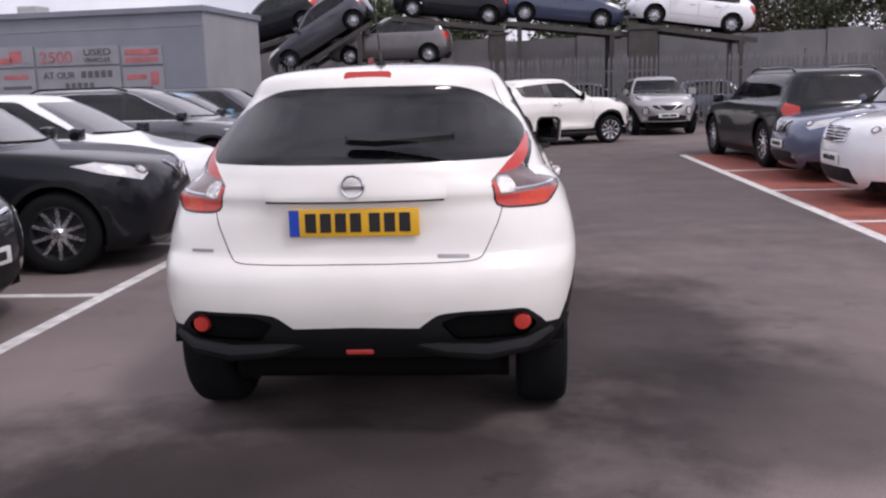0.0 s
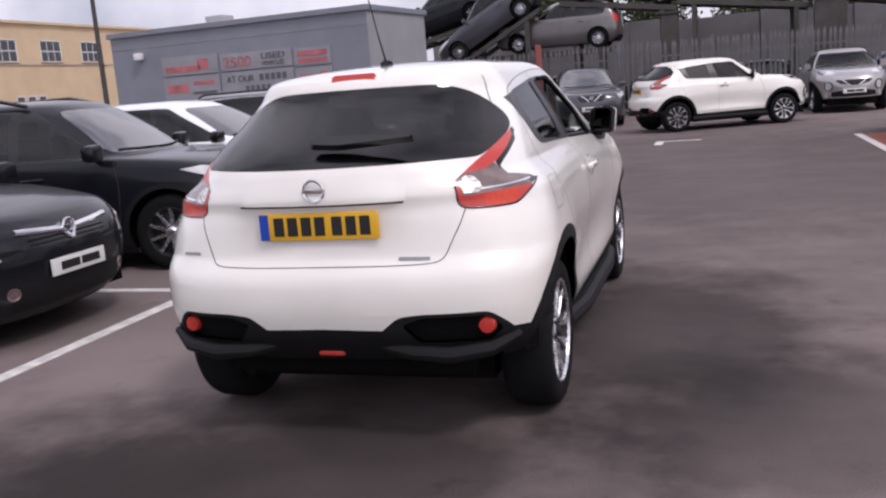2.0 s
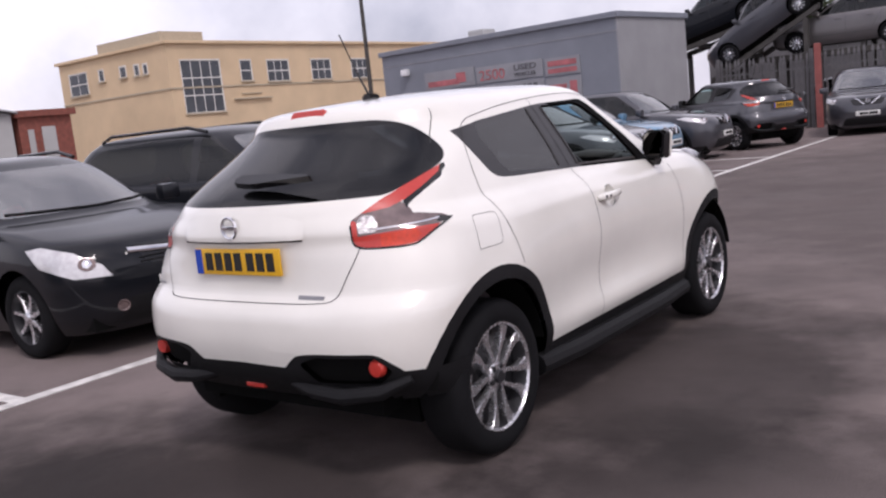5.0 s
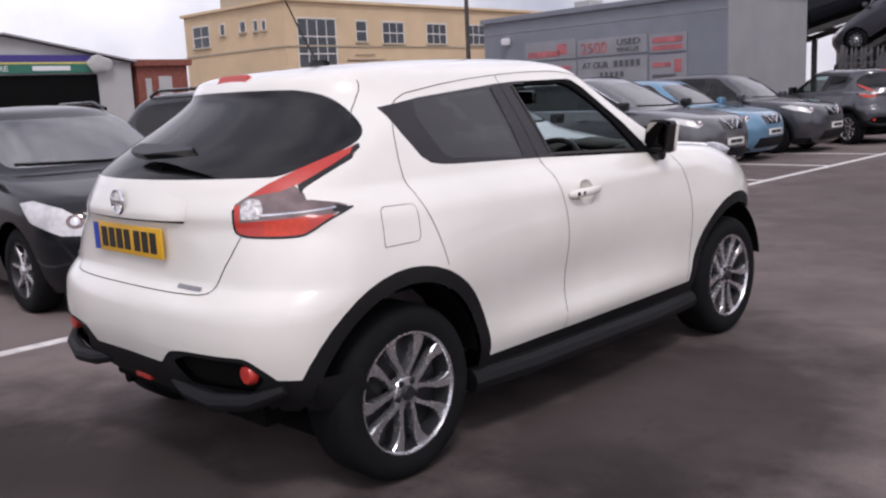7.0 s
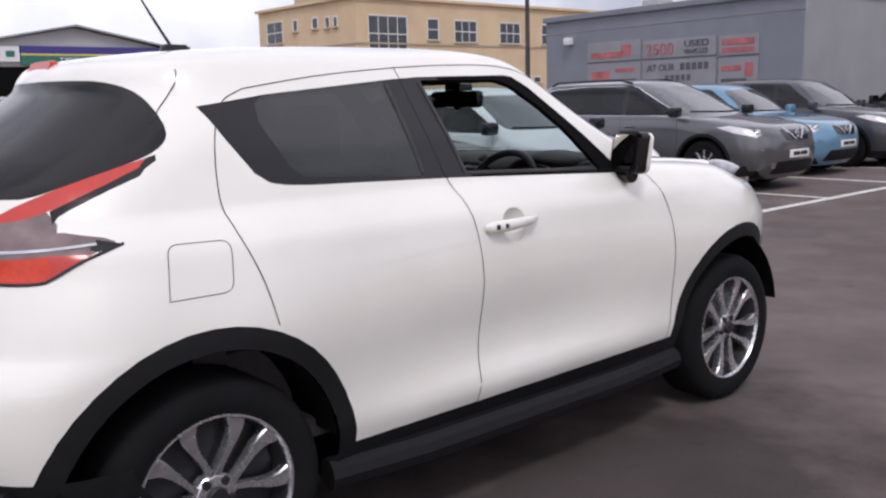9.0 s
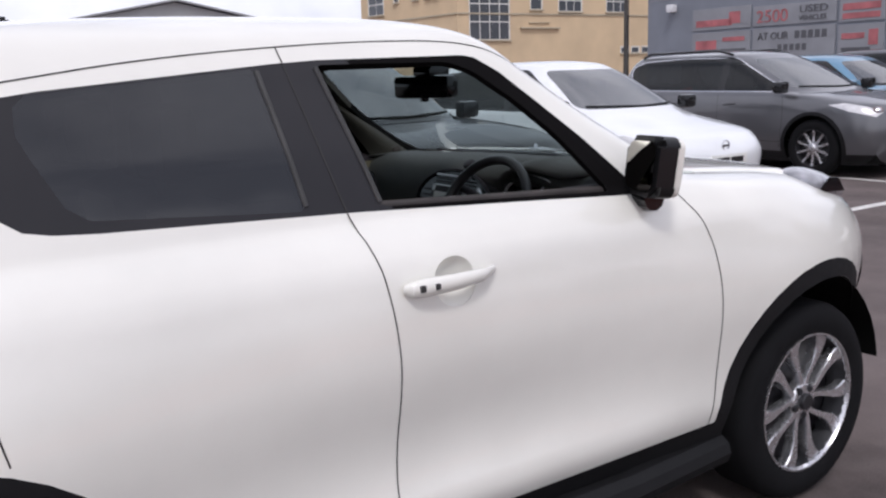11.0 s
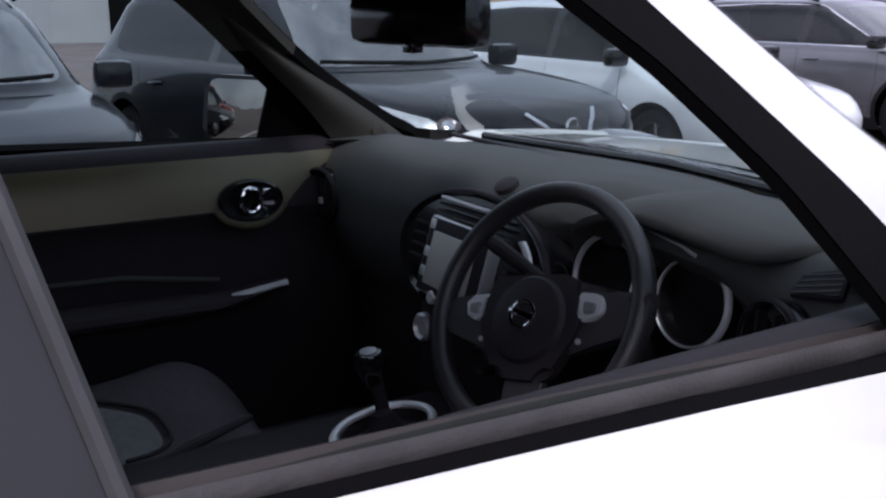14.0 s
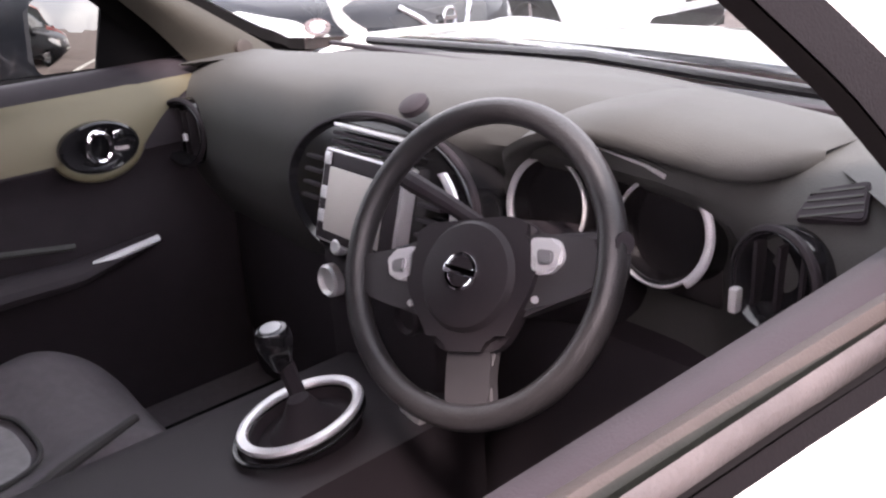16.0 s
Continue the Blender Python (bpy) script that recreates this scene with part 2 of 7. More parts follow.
# ---- cars: a shell of level outlines, cut into panels, panes and lamps ----
def shell(rows, levels, corner_r, corner_f, nr=3.0, nf=3.0, bulges=(), seg=(14, 44, 14)):
    """rows: height, rear end, front end, half width. Outlines are boxes with round corners."""
    z, yr, yf, w = zip(*rows)
    fr, ff, fw = pchip(z, yr), pchip(z, yf), pchip(z, w)
    bm = bmesh.new()
    loops = []
    for lv in levels:
        a, b, hw = fr(lv), ff(lv), fw(lv)
        cr, cf = corner_r(lv) if callable(corner_r) else corner_r, corner_f(lv) if callable(corner_f) else corner_f
        k = min(1.0, (b - a) * 0.98 / (cr + cf))
        cr, cf = cr * k, cf * k
        pr, pf = nr(lv) if callable(nr) else nr, nf(lv) if callable(nf) else nf
        right = []
        for i in range(seg[0]):
            th = math.pi / 2 * i / seg[0]
            right.append((hw * math.sin(th) ** (2 / pr), a + cr * (1 - math.cos(th) ** (2 / pr))))
        for i in range(seg[1] + 1):
            right.append((hw, a + cr + (b - cf - a - cr) * i / seg[1]))
        for i in range(seg[2]):
            th = math.pi / 2 * (1 - (i + 1) / seg[2])
            right.append((hw * math.sin(th) ** (2 / pf) if th > 1e-6 else 0, b - cf * (1 - math.cos(th) ** (2 / pf))))
        pts = []
        for x, y in right:
            for by, bz, sy, sz, amt in bulges:
                x += amt * math.exp(-(((y - by) / sy) ** 2) - ((lv - bz) / sz) ** 2) * (x / hw) ** 2
            pts.append((x, y))
        full = pts + [(-x, y) for x, y in pts[-2:0:-1]]
        loops.append([bm.verts.new((x, y, lv)) for x, y in full])
    n = len(loops[0])
    for A, B in zip(loops, loops[1:]):
        for k in range(n):
            bm.faces.new((A[k], A[(k + 1) % n], B[(k + 1) % n], B[k]))
    bm.faces.new(loops[-1])
    bm.normal_update()
    return bm


def cut(bm, poly, region, u, v, facing=None, test=None):
    """Marks the part of the shell that lies in the convex outline, seen along u x v, as a region, with clean edges."""
    u, v = Vector(u), Vector(v)
    w = u.cross(v)
    pts = [Vector(p) for p in poly]
    area = sum(a.x * b.y - a.y * b.x for a, b in zip(pts, pts[1:] + pts[:1]))
    if area < 0:
        pts.reverse()
    lo_u, hi_u, lo_v, hi_v = min(p.x for p in pts), max(p.x for p in pts), min(p.y for p in pts), max(p.y for p in pts)
    cand = []
    for f in bm.faces:
        us, vs = [x.co.dot(u) for x in f.verts], [x.co.dot(v) for x in f.verts]
        if max(us) < lo_u or min(us) > hi_u or max(vs) < lo_v or min(vs) > hi_v:
            continue
        if facing is not None and f.normal.dot(Vector(facing)) < 0.02:
            continue
        if test and not test(f.calc_center_median()):
            continue
        cand.append(f)
    for a, b in zip(pts, pts[1:] + pts[:1]):
        d = b - a
        if d.length < 1e-6 or not cand:
            continue
        no2 = Vector((d.y, -d.x)).normalized()
        no = u * no2.x + v * no2.y
        co = u * a.x + v * a.y
        geom = list({e for f in cand for e in f.edges}) + list({x for f in cand for x in f.verts}) + cand
        res = bmesh.ops.bisect_plane(bm, geom=geom, plane_co=co, plane_no=no, dist=1e-5)
        cand = [f for f in res["geom"] if isinstance(f, bmesh.types.BMFace) and (f.calc_center_median() - co).dot(no) < 0]
    for f in cand:
        f.material_index = region
    return cand


def region_mesh(bm, region):
    """A bmesh of its own with the faces of one region."""
    out = bmesh.new()
    seen = {}
    for f in bm.faces:
        if f.material_index == region:
            vs = []
            for x in f.verts:
                if x not in seen:
                    seen[x] = out.verts.new(x.co)
                vs.append(seen[x])
            out.faces.new(vs)
    return out


def islands(bm):
    """Splits a bmesh into one for each connected piece."""
    left, out = set(bm.faces), []
    while left:
        stack, got = [left.pop()], []
        while stack:
            f = stack.pop()
            got.append(f)
            for e in f.edges:
                for g in e.link_faces:
                    if g in left:
                        left.discard(g)
                        stack.append(g)
        nb, seen = bmesh.new(), {}
        for f in got:
            for x in f.verts:
                if x not in seen:
                    seen[x] = nb.verts.new(x.co)
            nb.faces.new([seen[x] for x in f.verts])
        out.append(nb)
    bm.free()
    return out


SIDE_U, SIDE_V = (0, 1, 0), (0, 0, 1)


def wheel_parts(car, x, y, r, width, spokes, side, hero=False, lift=0.0):
    """A wheel with tyre, barrel and spokes; side is 1 on the car's right and -1 on its left."""
    s = side
    rr = r * (0.69 if hero else 0.655)
    place = Matrix.Translation((x * s, y, r + lift)) @ Matrix.Diagonal((s, 1, 1, 1))

    def put(bm):
        bmesh.ops.transform(bm, matrix=place, verts=bm.verts)
        if s < 0:
            bmesh.ops.reverse_faces(bm, faces=bm.faces)
        return bm

    barrel = lathe([(0.001, -0.07), (rr * 0.9, -0.075), (rr * 0.93, -width + 0.02), (rr, -width + 0.01), (rr, -0.012), (rr * 1.005, -0.002), (rr * 0.985, 0.0), (rr * 0.955, -0.012), (rr * 0.93, -0.05), (rr * 0.9, -0.07)], 40)
    wheel = part("wheel", put(barrel), M["alloy_dark"], car)
    k = r - rr
    tyre = lathe([(rr, -width + 0.012), (rr + k * 0.35, -width - 0.004), (rr + k * 0.7, -width + 0.002), (r - 0.012, -width + 0.018), (r, -width + 0.04), (r, -0.035), (r - 0.01, -0.012), (rr + k * 0.72, 0.004), (rr + k * 0.4, 0.008), (rr + 0.012, 0.003), (rr, -0.004)], 48)
    part("tyre", put(tyre), M["rubber"], wheel)
    bm = bmesh.new()
    for i in range(spokes):
        a = 2 * math.pi * i / spokes + (math.pi / 2 if hero else 0.3)
        for off in ((-1, 1) if hero else (0,)):
            n = 8
            last = None
            for j in range(n):
                t = j / (n - 1)
                rad = rr * (0.16 + 0.80 * t)
                ang = a + (off * (0.10 + 0.30 * math.sin(math.pi * 0.62 * t) - 0.06 * t ** 3) if hero else 0.0)
                hw = rr * ((0.050 - 0.012 * math.sin(math.pi * t) + 0.085 * t ** 3) if hero else (0.085 - 0.02 * t))
                xx = (-0.022 + 0.012 * t) if hero else -0.012 - 0.01 * math.sin(math.pi * t)
                c, sn = math.cos(ang), math.sin(ang)
                ring6 = [bm.verts.new((xx + dx, rad * c - q * sn, rad * sn + q * c)) for dx, q in ((-0.035, -hw * 0.8), (-0.004, -hw), (0.0, -hw * 0.85), (0.0, hw * 0.85), (-0.004, hw), (-0.035, hw * 0.8))]
                if last:
                    for q in range(5):
                        bm.faces.new((last[q], last[q + 1], ring6[q + 1], ring6[q]))
                last = ring6
    if hero:
        lip = [(rr * 0.955, -0.014), (rr * 0.968, -0.004), (rr * 0.985, 0.002), (rr * 1.01, 0.002), (rr * 1.01, -0.01)]
        turns = [[bm.verts.new((ax, q * math.cos(2 * math.pi * k / 48), q * math.sin(2 * math.pi * k / 48))) for k in range(48)] for q, ax in lip]
        for A, B in zip(turns, turns[1:]):
            for k in range(48):
                bm.faces.new((A[k], A[(k + 1) % 48], B[(k + 1) % 48], B[k]))
    bmesh.ops.recalc_face_normals(bm, faces=bm.faces)
    rim = part("rim", put(bm), M["alloy"], wheel)
    hub = lathe([(0.001, 0.004), (rr * 0.13, 0.004), (rr * 0.16, -0.002), (rr * 0.22, -0.012), (rr * 0.24, -0.05)], 20) if not hero else lathe([(0.001, -0.002), (rr * 0.11, -0.002), (rr * 0.125, -0.006), (rr * 0.13, -0.02)], 20)
    part("hub_cap", put(hub), M["alloy"] if not hero else M["alloy_dark"], wheel)
    if hero:
        part("hub_dish", put(lathe([(rr * 0.10, -0.016), (rr * 0.24, -0.018), (rr * 0.27, -0.026), (rr * 0.28, -0.055)], 24)), M["alloy"], wheel)
        for i in range(5):
            a = 2 * math.pi * (i + 0.5) / 5 + math.pi / 2
            bolt = lathe([(0.001, 0.004), (0.008, 0.004), (0.0085, 0.0), (0.013, -0.001), (0.0135, -0.01)], 10)
            bmesh.ops.translate(bolt, verts=bolt.verts, vec=(-0.014, rr * 0.205 * math.cos(a), rr * 0.205 * math.sin(a)))
            part("wheel_bolt", put(bolt), M["alloy_dark"], wheel)
    return wheel


def car_rows(L, W, H, belt, bon, cowl, ws, tail, lean=0.12):
    """Level outlines for an ordinary car from its main sizes. cowl, ws, tail: where the screen starts and ends and the roof ends."""
    h = W / 2
    belt = max(belt, bon + 0.04)
    return [
        (0.17, 0.22, L - 0.16, h * 0.90), (0.26, 0.10, L - 0.06, h * 0.95), (0.40, 0.03, L - 0.01, h * 0.985), (0.55, 0.0, L, h),
        (bon - 0.20, 0.02, L - 0.05, h), (bon - 0.10, 0.035, L - 0.16, h * 0.99), (bon - 0.03, 0.05, L - 0.45, h * 0.975),
        (bon + 0.02, 0.06, cowl + 0.30, h * 0.955), (belt, 0.075, cowl, h * 0.935), (belt + 0.04, 0.085 + lean * 0.1, cowl - 0.08, h * 0.905),
        (belt + (H - belt) * 0.4, 0.085 + (tail - 0.085) * 0.38, cowl + (ws - cowl) * 0.42, h * 0.83),
        (belt + (H - belt) * 0.72, 0.085 + (tail - 0.085) * 0.75, cowl + (ws - cowl) * 0.78, h * 0.755),
        (H - 0.085, tail, ws + 0.04, h * 0.69), (H - 0.05, tail + 0.10, ws - 0.05, h * 0.64), (H - 0.025, tail + 0.40, ws - 0.2, h * 0.52),
        (H - 0.008, tail + 0.75, ws - 0.38, h * 0.34), (H, tail + 1.05, ws - 0.6, h * 0.05),
    ]


def build_car(label, m, paint_mat, L=4.3, W=1.8, H=1.58, belt=1.0, bon=0.98, cowl=None, ws=None, tail=0.55, wb=2.6, fo=0.88, wr=0.33, spokes=10,
              suv=True, rear_lamp="tall", rails=False, group="parked cars", glass_mat="carglass", plates=True, name="car", grille="v", big_lamps=False, bright=False, plate_z=0.46, fogs=False, dark_mirrors=False):
    cowl = cowl or L - 1.18
    ws = ws or L - 1.95
    rows = car_rows(L, W, H, belt, bon, cowl, ws, tail)
    lv = sorted({round(x, 3) for x in list(np.linspace(0.17, bon - 0.12, 12)) + list(np.linspace(bon - 0.1, belt + 0.04, 9)) + list(np.linspace(belt + 0.05, H - 0.085, 9)) + [H - 0.06, H - 0.04, H - 0.025, H - 0.015, H - 0.008, H - 0.003, H]})
    yf, yr = L - fo, L - fo - wb
    bm = shell(rows, lv, 0.42, 0.6, 3.2, 2.8, [(yf, 0.6, 0.4, 0.25, 0.025), (yr, 0.62, 0.4, 0.28, 0.03)], seg=(9, 26, 9))
    tree = BVHTree.FromBMesh(bm)
    R = dict(body=0, glass=1, seal=2, arch=3, trim=4, hole=5, lamp_f=6, lamp_r=7, screen=8, rear=9, grille=10)
    h = W / 2
    top = H - 0.10
    outlines = []
    for s in (1, -1):
        f = (s, 0, 0)
        t = lambda c, s=s: c.x * s > 0.3
        zb = belt + 0.03
        slope = (ws - cowl) / (H - 0.085 - belt)
        fx = lambda z: cowl - 0.26 + (z - belt) * slope
        rb = 0.085 + (tail - 0.085) * 0.35
        dlo = [(rb + 0.36, zb + 0.03), (rb + 0.55, zb), (fx(zb), zb - 0.015), (fx(top) + 0.02, top), ((fx(top) + tail) / 2 + 0.1, top + 0.015), (tail + 0.35, top - 0.02), (tail + 0.12, top - 0.10)]
        cut(bm, rounded(dlo, 0.08, 3), R["seal"], SIDE_U, SIDE_V, f, t)
        dlo2 = [(y + (0.03 if y < 1.5 else -0.035 if y > fx(top) - 0.1 else 0), z + (0.018 if z < belt + 0.2 else -0.018)) for y, z in dlo]
        bp = (yr + yf) / 2 - 0.12
        for a, b in ((0, bp - 0.05), (bp + 0.05, 9)):
            piece = [p for p in rounded(dlo2, 0.07, 3)]
            clipped = []
            for i, p in enumerate(piece):
                q = piece[(i + 1) % len(piece)]
                if a <= p[0] <= b:
                    clipped.append(p)
                for lim in (a, b):
                    if (p[0] - lim) * (q[0] - lim) < 0:
                        k = (lim - p[0]) / (q[0] - p[0])
                        clipped.append((lim, p[1] + k * (q[1] - p[1])))
            cut(bm, clipped, R["glass"], SIDE_U, SIDE_V, f, t)
        outlines.append((s, rounded(dlo, 0.08, 3)))
        if suv:
            cut(bm, [(0.2, 0.1), (L - 0.2, 0.1), (L - 0.2, 0.30), (0.2, 0.30)], R["trim"], SIDE_U, SIDE_V, f, lambda c, s=s: c.x * s > 0.45)
            for y in (yr, yf):
                cut(bm, circle(y, wr, wr + 0.10, 28), R["trim"], SIDE_U, SIDE_V, f, lambda c, s=s: c.x * s > 0.45)
        for y in (yr, yf):
            cut(bm, circle(y, wr + 0.01, wr + 0.045, 28), R["hole"], SIDE_U, SIDE_V, f, lambda c, s=s: c.x * s > 0.45)
        q = math.sqrt(0.5)
        ud = Vector((-s * q, q, 0))
        uf = (-h * 0.95 + L - 0.25) * q
        lampf = [(uf - 0.38, bon - 0.10), (uf - 0.2, bon - 0.17), (uf + 0.10, bon - 0.24), (uf + 0.18, bon - 0.19), (uf + 0.02, bon - 0.12), (uf - 0.22, bon - 0.075)]
        if big_lamps:
            lampf = [(uf - 0.31, bon - 0.115), (uf - 0.21, bon - 0.24), (uf + 0.05, bon - 0.33), (uf + 0.30, bon - 0.335), (uf + 0.24, bon - 0.25), (uf + 0.05, bon - 0.15), (uf - 0.18, bon - 0.095)]
        cut(bm, lampf, R["lamp_f"], ud, SIDE_V, (s * q, q, 0), lambda c, s=s: c.x * s > 0.25 and c.y > L - 1.4)
        ur = (h * 0.9 + 0.15) * q
        us = Vector((s * q, q, 0))
        if rear_lamp == "tall":
            lampr = [(ur - 0.16, belt - 0.22), (ur + 0.02, belt - 0.24), (ur + 0.16, belt - 0.05), (ur + 0.10, belt + 0.04), (ur - 0.14, belt - 0.02)]
        else:
            lampr = [(ur - 0.22, belt - 0.16), (ur + 0.05, belt - 0.18), (ur + 0.22, belt - 0.06), (ur + 0.05, belt), (ur - 0.2, belt - 0.02)]
        cut(bm, lampr, R["lamp_r"], us, SIDE_V, (s * q, -q, 0), lambda c, s=s: c.x * s > 0.25 and c.y < 1.2)
    zs, zt = belt + 0.05, H - 0.115
    cut(bm, rounded([(-h * 0.80, zs), (h * 0.80, zs), (h * 0.62, zt), (-h * 0.62, zt)], 0.09, 4), R["screen"], (1, 0, 0), (0, 0, 1), (0, 1, 0.3), lambda c: c.y > ws - 0.3)
    cut(bm, rounded([(-h * 0.74, zs + 0.04), (h * 0.74, zs + 0.04), (h * 0.58, zt - 0.03), (-h * 0.58, zt - 0.03)], 0.10, 4), R["rear"], (1, 0, 0), (0, 0, 1), (0, -1, 0.2), lambda c: c.y < tail + 0.2)
    if grille != "none":
        cut(bm, rounded([(-0.30, bon - 0.30), (0.30, bon - 0.30), (0.38, bon - 0.15), (-0.38, bon - 0.15)], 0.05, 3), R["grille"], (1, 0, 0), (0, 0, 1), (0, 1, 0), lambda c: c.y > L - 0.6)
    cut(bm, rounded([(-0.55, 0.24), (0.55, 0.24), (0.48, 0.42), (-0.48, 0.42)], 0.05, 3), R["trim"], (1, 0, 0), (0, 0, 1), (0, 1, 0), lambda c: c.y > L - 0.6)
    cut(bm, [(-h * 0.8, 0.15), (h * 0.8, 0.15), (h * 0.75, 0.36), (-h * 0.75, 0.36)], R["trim"], (1, 0, 0), (0, 0, 1), (0, -1, 0), lambda c: c.y < 0.6)
    car = thing(name, label, "car", m, group)
    names = {"body": ("body", paint_mat), "screen": ("windscreen", M["carscreen"]),
             "rear": ("rear_window", M[glass_mat]), "grille": ("grille", M["gloss"])}
    for k, (nm, mt) in names.items():
        r = region_mesh(bm, R[k])
        if r.faces:
            part(nm, r, mt, car)
        else:
            r.free()
    for k, nm, mt in (("glass", "side_window", M[glass_mat]), ("lamp_f", "headlight", M["lamp_clear"]), ("lamp_r", "tail_light", M["lamp_red"]), ("seal", "window_surround", M["gloss"]), ("trim", "cladding", M["plastic"])):
        for piece in islands(region_mesh(bm, R[k])):
            part(nm, piece, mt, car)
    bm.free()
    part("underbody", boxes((-h * 0.80, h * 0.80, 0.18, L - 0.2, 0.2, 0.42)), M["under"], car, smooth=False)
    # Solid near-black filling and seats; the cabin's shade is put into their colour.
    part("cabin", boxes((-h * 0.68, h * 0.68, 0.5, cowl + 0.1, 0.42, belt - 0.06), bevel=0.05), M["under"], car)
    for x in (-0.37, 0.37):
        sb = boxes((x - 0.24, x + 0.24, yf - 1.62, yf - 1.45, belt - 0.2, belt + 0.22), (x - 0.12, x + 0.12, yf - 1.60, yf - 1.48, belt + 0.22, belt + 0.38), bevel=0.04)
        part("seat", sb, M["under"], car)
    for s, line in outlines if bright else ():
        hits = on_shell(tree, [(0, y, z) for y, z in line + line[:1]], (-s, 0, 0), step=0.05)
        part("window_moulding", seam(hits, 0.014, 0.003), M["chrome"], car)
    for s in (1, -1):
        bpil = (yr + yf) / 2 - 0.12
        lines = ([(bpil, belt - 0.02), (bpil + 0.02, belt - 0.25), (bpil, 0.45), (bpil - 0.02, 0.34)],
                 [(yf - 0.46, belt - 0.02), (yf - 0.42, belt - 0.25), (yf - 0.45, 0.5), (yf - 0.48, 0.34)],
                 [(yr + 0.20, belt + 0.02), (yr + 0.22, belt - 0.12), (yr + 0.38, 0.72), (yr + 0.46, 0.55)],
                 [(yf - 0.46, 0.42), (bpil, 0.425), (yr + 0.46, 0.43)])
        for pts in lines:
            hits = on_shell(tree, [(0, y, z) for y, z in chaikin(list(pts))], (-s, 0, 0), step=0.06)
            if len(hits) > 3:
                part("panel_seam", seam(hits, 0.006), M["gap"], car)
        for y in (bpil + 0.12, yr + 0.42):
            hits = on_shell(tree, [(0, y, belt - 0.14), (0, y + 0.01, belt - 0.14)], (-s, 0, 0))
            if hits:
                hx = abs(hits[0][0].x)
                part("door_handle", tube([(s * (hx - 0.005), y - 0.02, belt - 0.14), (s * (hx + 0.022), y + 0.03, belt - 0.137), (s * (hx + 0.022), y + 0.14, belt - 0.133), (s * (hx - 0.005), y + 0.19, belt - 0.13)], 0.014, 8), paint_mat, car)
        lx, lz = (h * 0.80, bon - 0.235) if big_lamps else (h * 0.78, bon - 0.155)
        hits = on_shell(tree, [(s * lx, 0, lz), (s * lx + 0.001, 0, lz)], (0, -1, 0), back=L + 1)
        for p, no in hits[:1] if grille != "none" else ():
            part("lamp_bowl", disc(p + no * 0.001, no, [(0.062, -0.004), (0.060, 0.003), (0.052, 0.004), (0.046, 0.001), (0.001, 0.0015)], 20, (1.0, 0.8)), M["lamp_dark"], car)
            part("lamp_lens", disc(p + no * 0.003, no, [(0.034, -0.003), (0.033, 0.003), (0.020, 0.008), (0.001, 0.010)], 16), M["chrome"], car)
        for y in (yr, yf):
            wheel_parts(car, h - 0.02, y, wr, 0.21, spokes, s)
        mb = bmesh.new()
        box(mb, 0.0, 0.2, -0.06, 0.07, -0.07, 0.08, bevel=0.045)
        bmesh.ops.transform(mb, matrix=Matrix.Translation((s * (h * 0.95 + 0.01), cowl - 0.32, belt + 0.07)) @ Matrix.Diagonal((s, 1, 1, 1)), verts=mb.verts)
        bmesh.ops.recalc_face_normals(mb, faces=mb.faces)
        part("door_mirror", mb, M["gloss"] if dark_mirrors else paint_mat, car)
    nose = lambda pts, step=0.02: [p + no * 0.006 for p, no in on_shell(tree, [(x, 0, z) for x, z in pts], (0, -1, 0), back=L + 1, step=step)]
    if grille == "v":
        for s in (1, -1):
            part("grille_bar", tube(nose([(s * 0.27, bon - 0.125), (s * 0.20, bon - 0.18), (s * 0.07, bon - 0.285)], 0.05), 0.016, 8), M["chrome"], car)
    if grille == "bar":
        for s in (1, -1):
            part("grille_bar", tube(nose([(s * 0.43, bon - 0.185), (s * 0.25, bon - 0.20), (s * 0.06, bon - 0.215)], 0.06), 0.020, 8), M["chrome"], car)
            part("grille_bar", tube(nose([(s * 0.07, bon - 0.18), (s * 0.045, bon - 0.24), (0.0, bon - 0.285)], 0.03), 0.016, 8), M["chrome"], car)
        for z in (bon - 0.245, bon - 0.275):
            part("grille_slat", tube(nose([(-0.36, z), (0.36, z)], 0.06), 0.006, 6), M["plastic"], car)
    if grille == "slats":
        part("grille_frame", tube(nose([(-0.34, bon - 0.29), (-0.36, bon - 0.16), (0.0, bon - 0.145), (0.36, bon - 0.16), (0.34, bon - 0.29), (0.0, bon - 0.31), (-0.34, bon - 0.29)], 0.06), 0.014, 8), M["chrome"], car)
        for z in (bon - 0.19, bon - 0.225, bon - 0.26):
            part("grille_slat", tube(nose([(-0.34, z), (0.34, z)], 0.08), 0.008, 6), M["satin"], car)
    if fogs:
        for s in (1, -1):
            for p, no in on_shell(tree, [(s * h * 0.60, 0, 0.365), (s * h * 0.60, 0, 0.365)], (0, -1, 0), back=L + 1)[:1]:
                part("fog_light", disc(p + no * 0.002, no, [(0.045, -0.006), (0.045, 0.004), (0.036, 0.006), (0.030, 0.001), (0.001, 0.003)], 18), M["lamp_dark"], car)
    wipe = nose([(-h * 0.72, belt + 0.075), (-0.05, belt + 0.058), (h * 0.70, belt + 0.075)], 0.08)
    if len(wipe) > 3:
        part("wiper_blade", tube(wipe, 0.009, 6), M["plastic"], car)
    part("badge", lathe_badge(0.055, (0, L - 0.035, bon - 0.20), 1), M["chrome"], car)
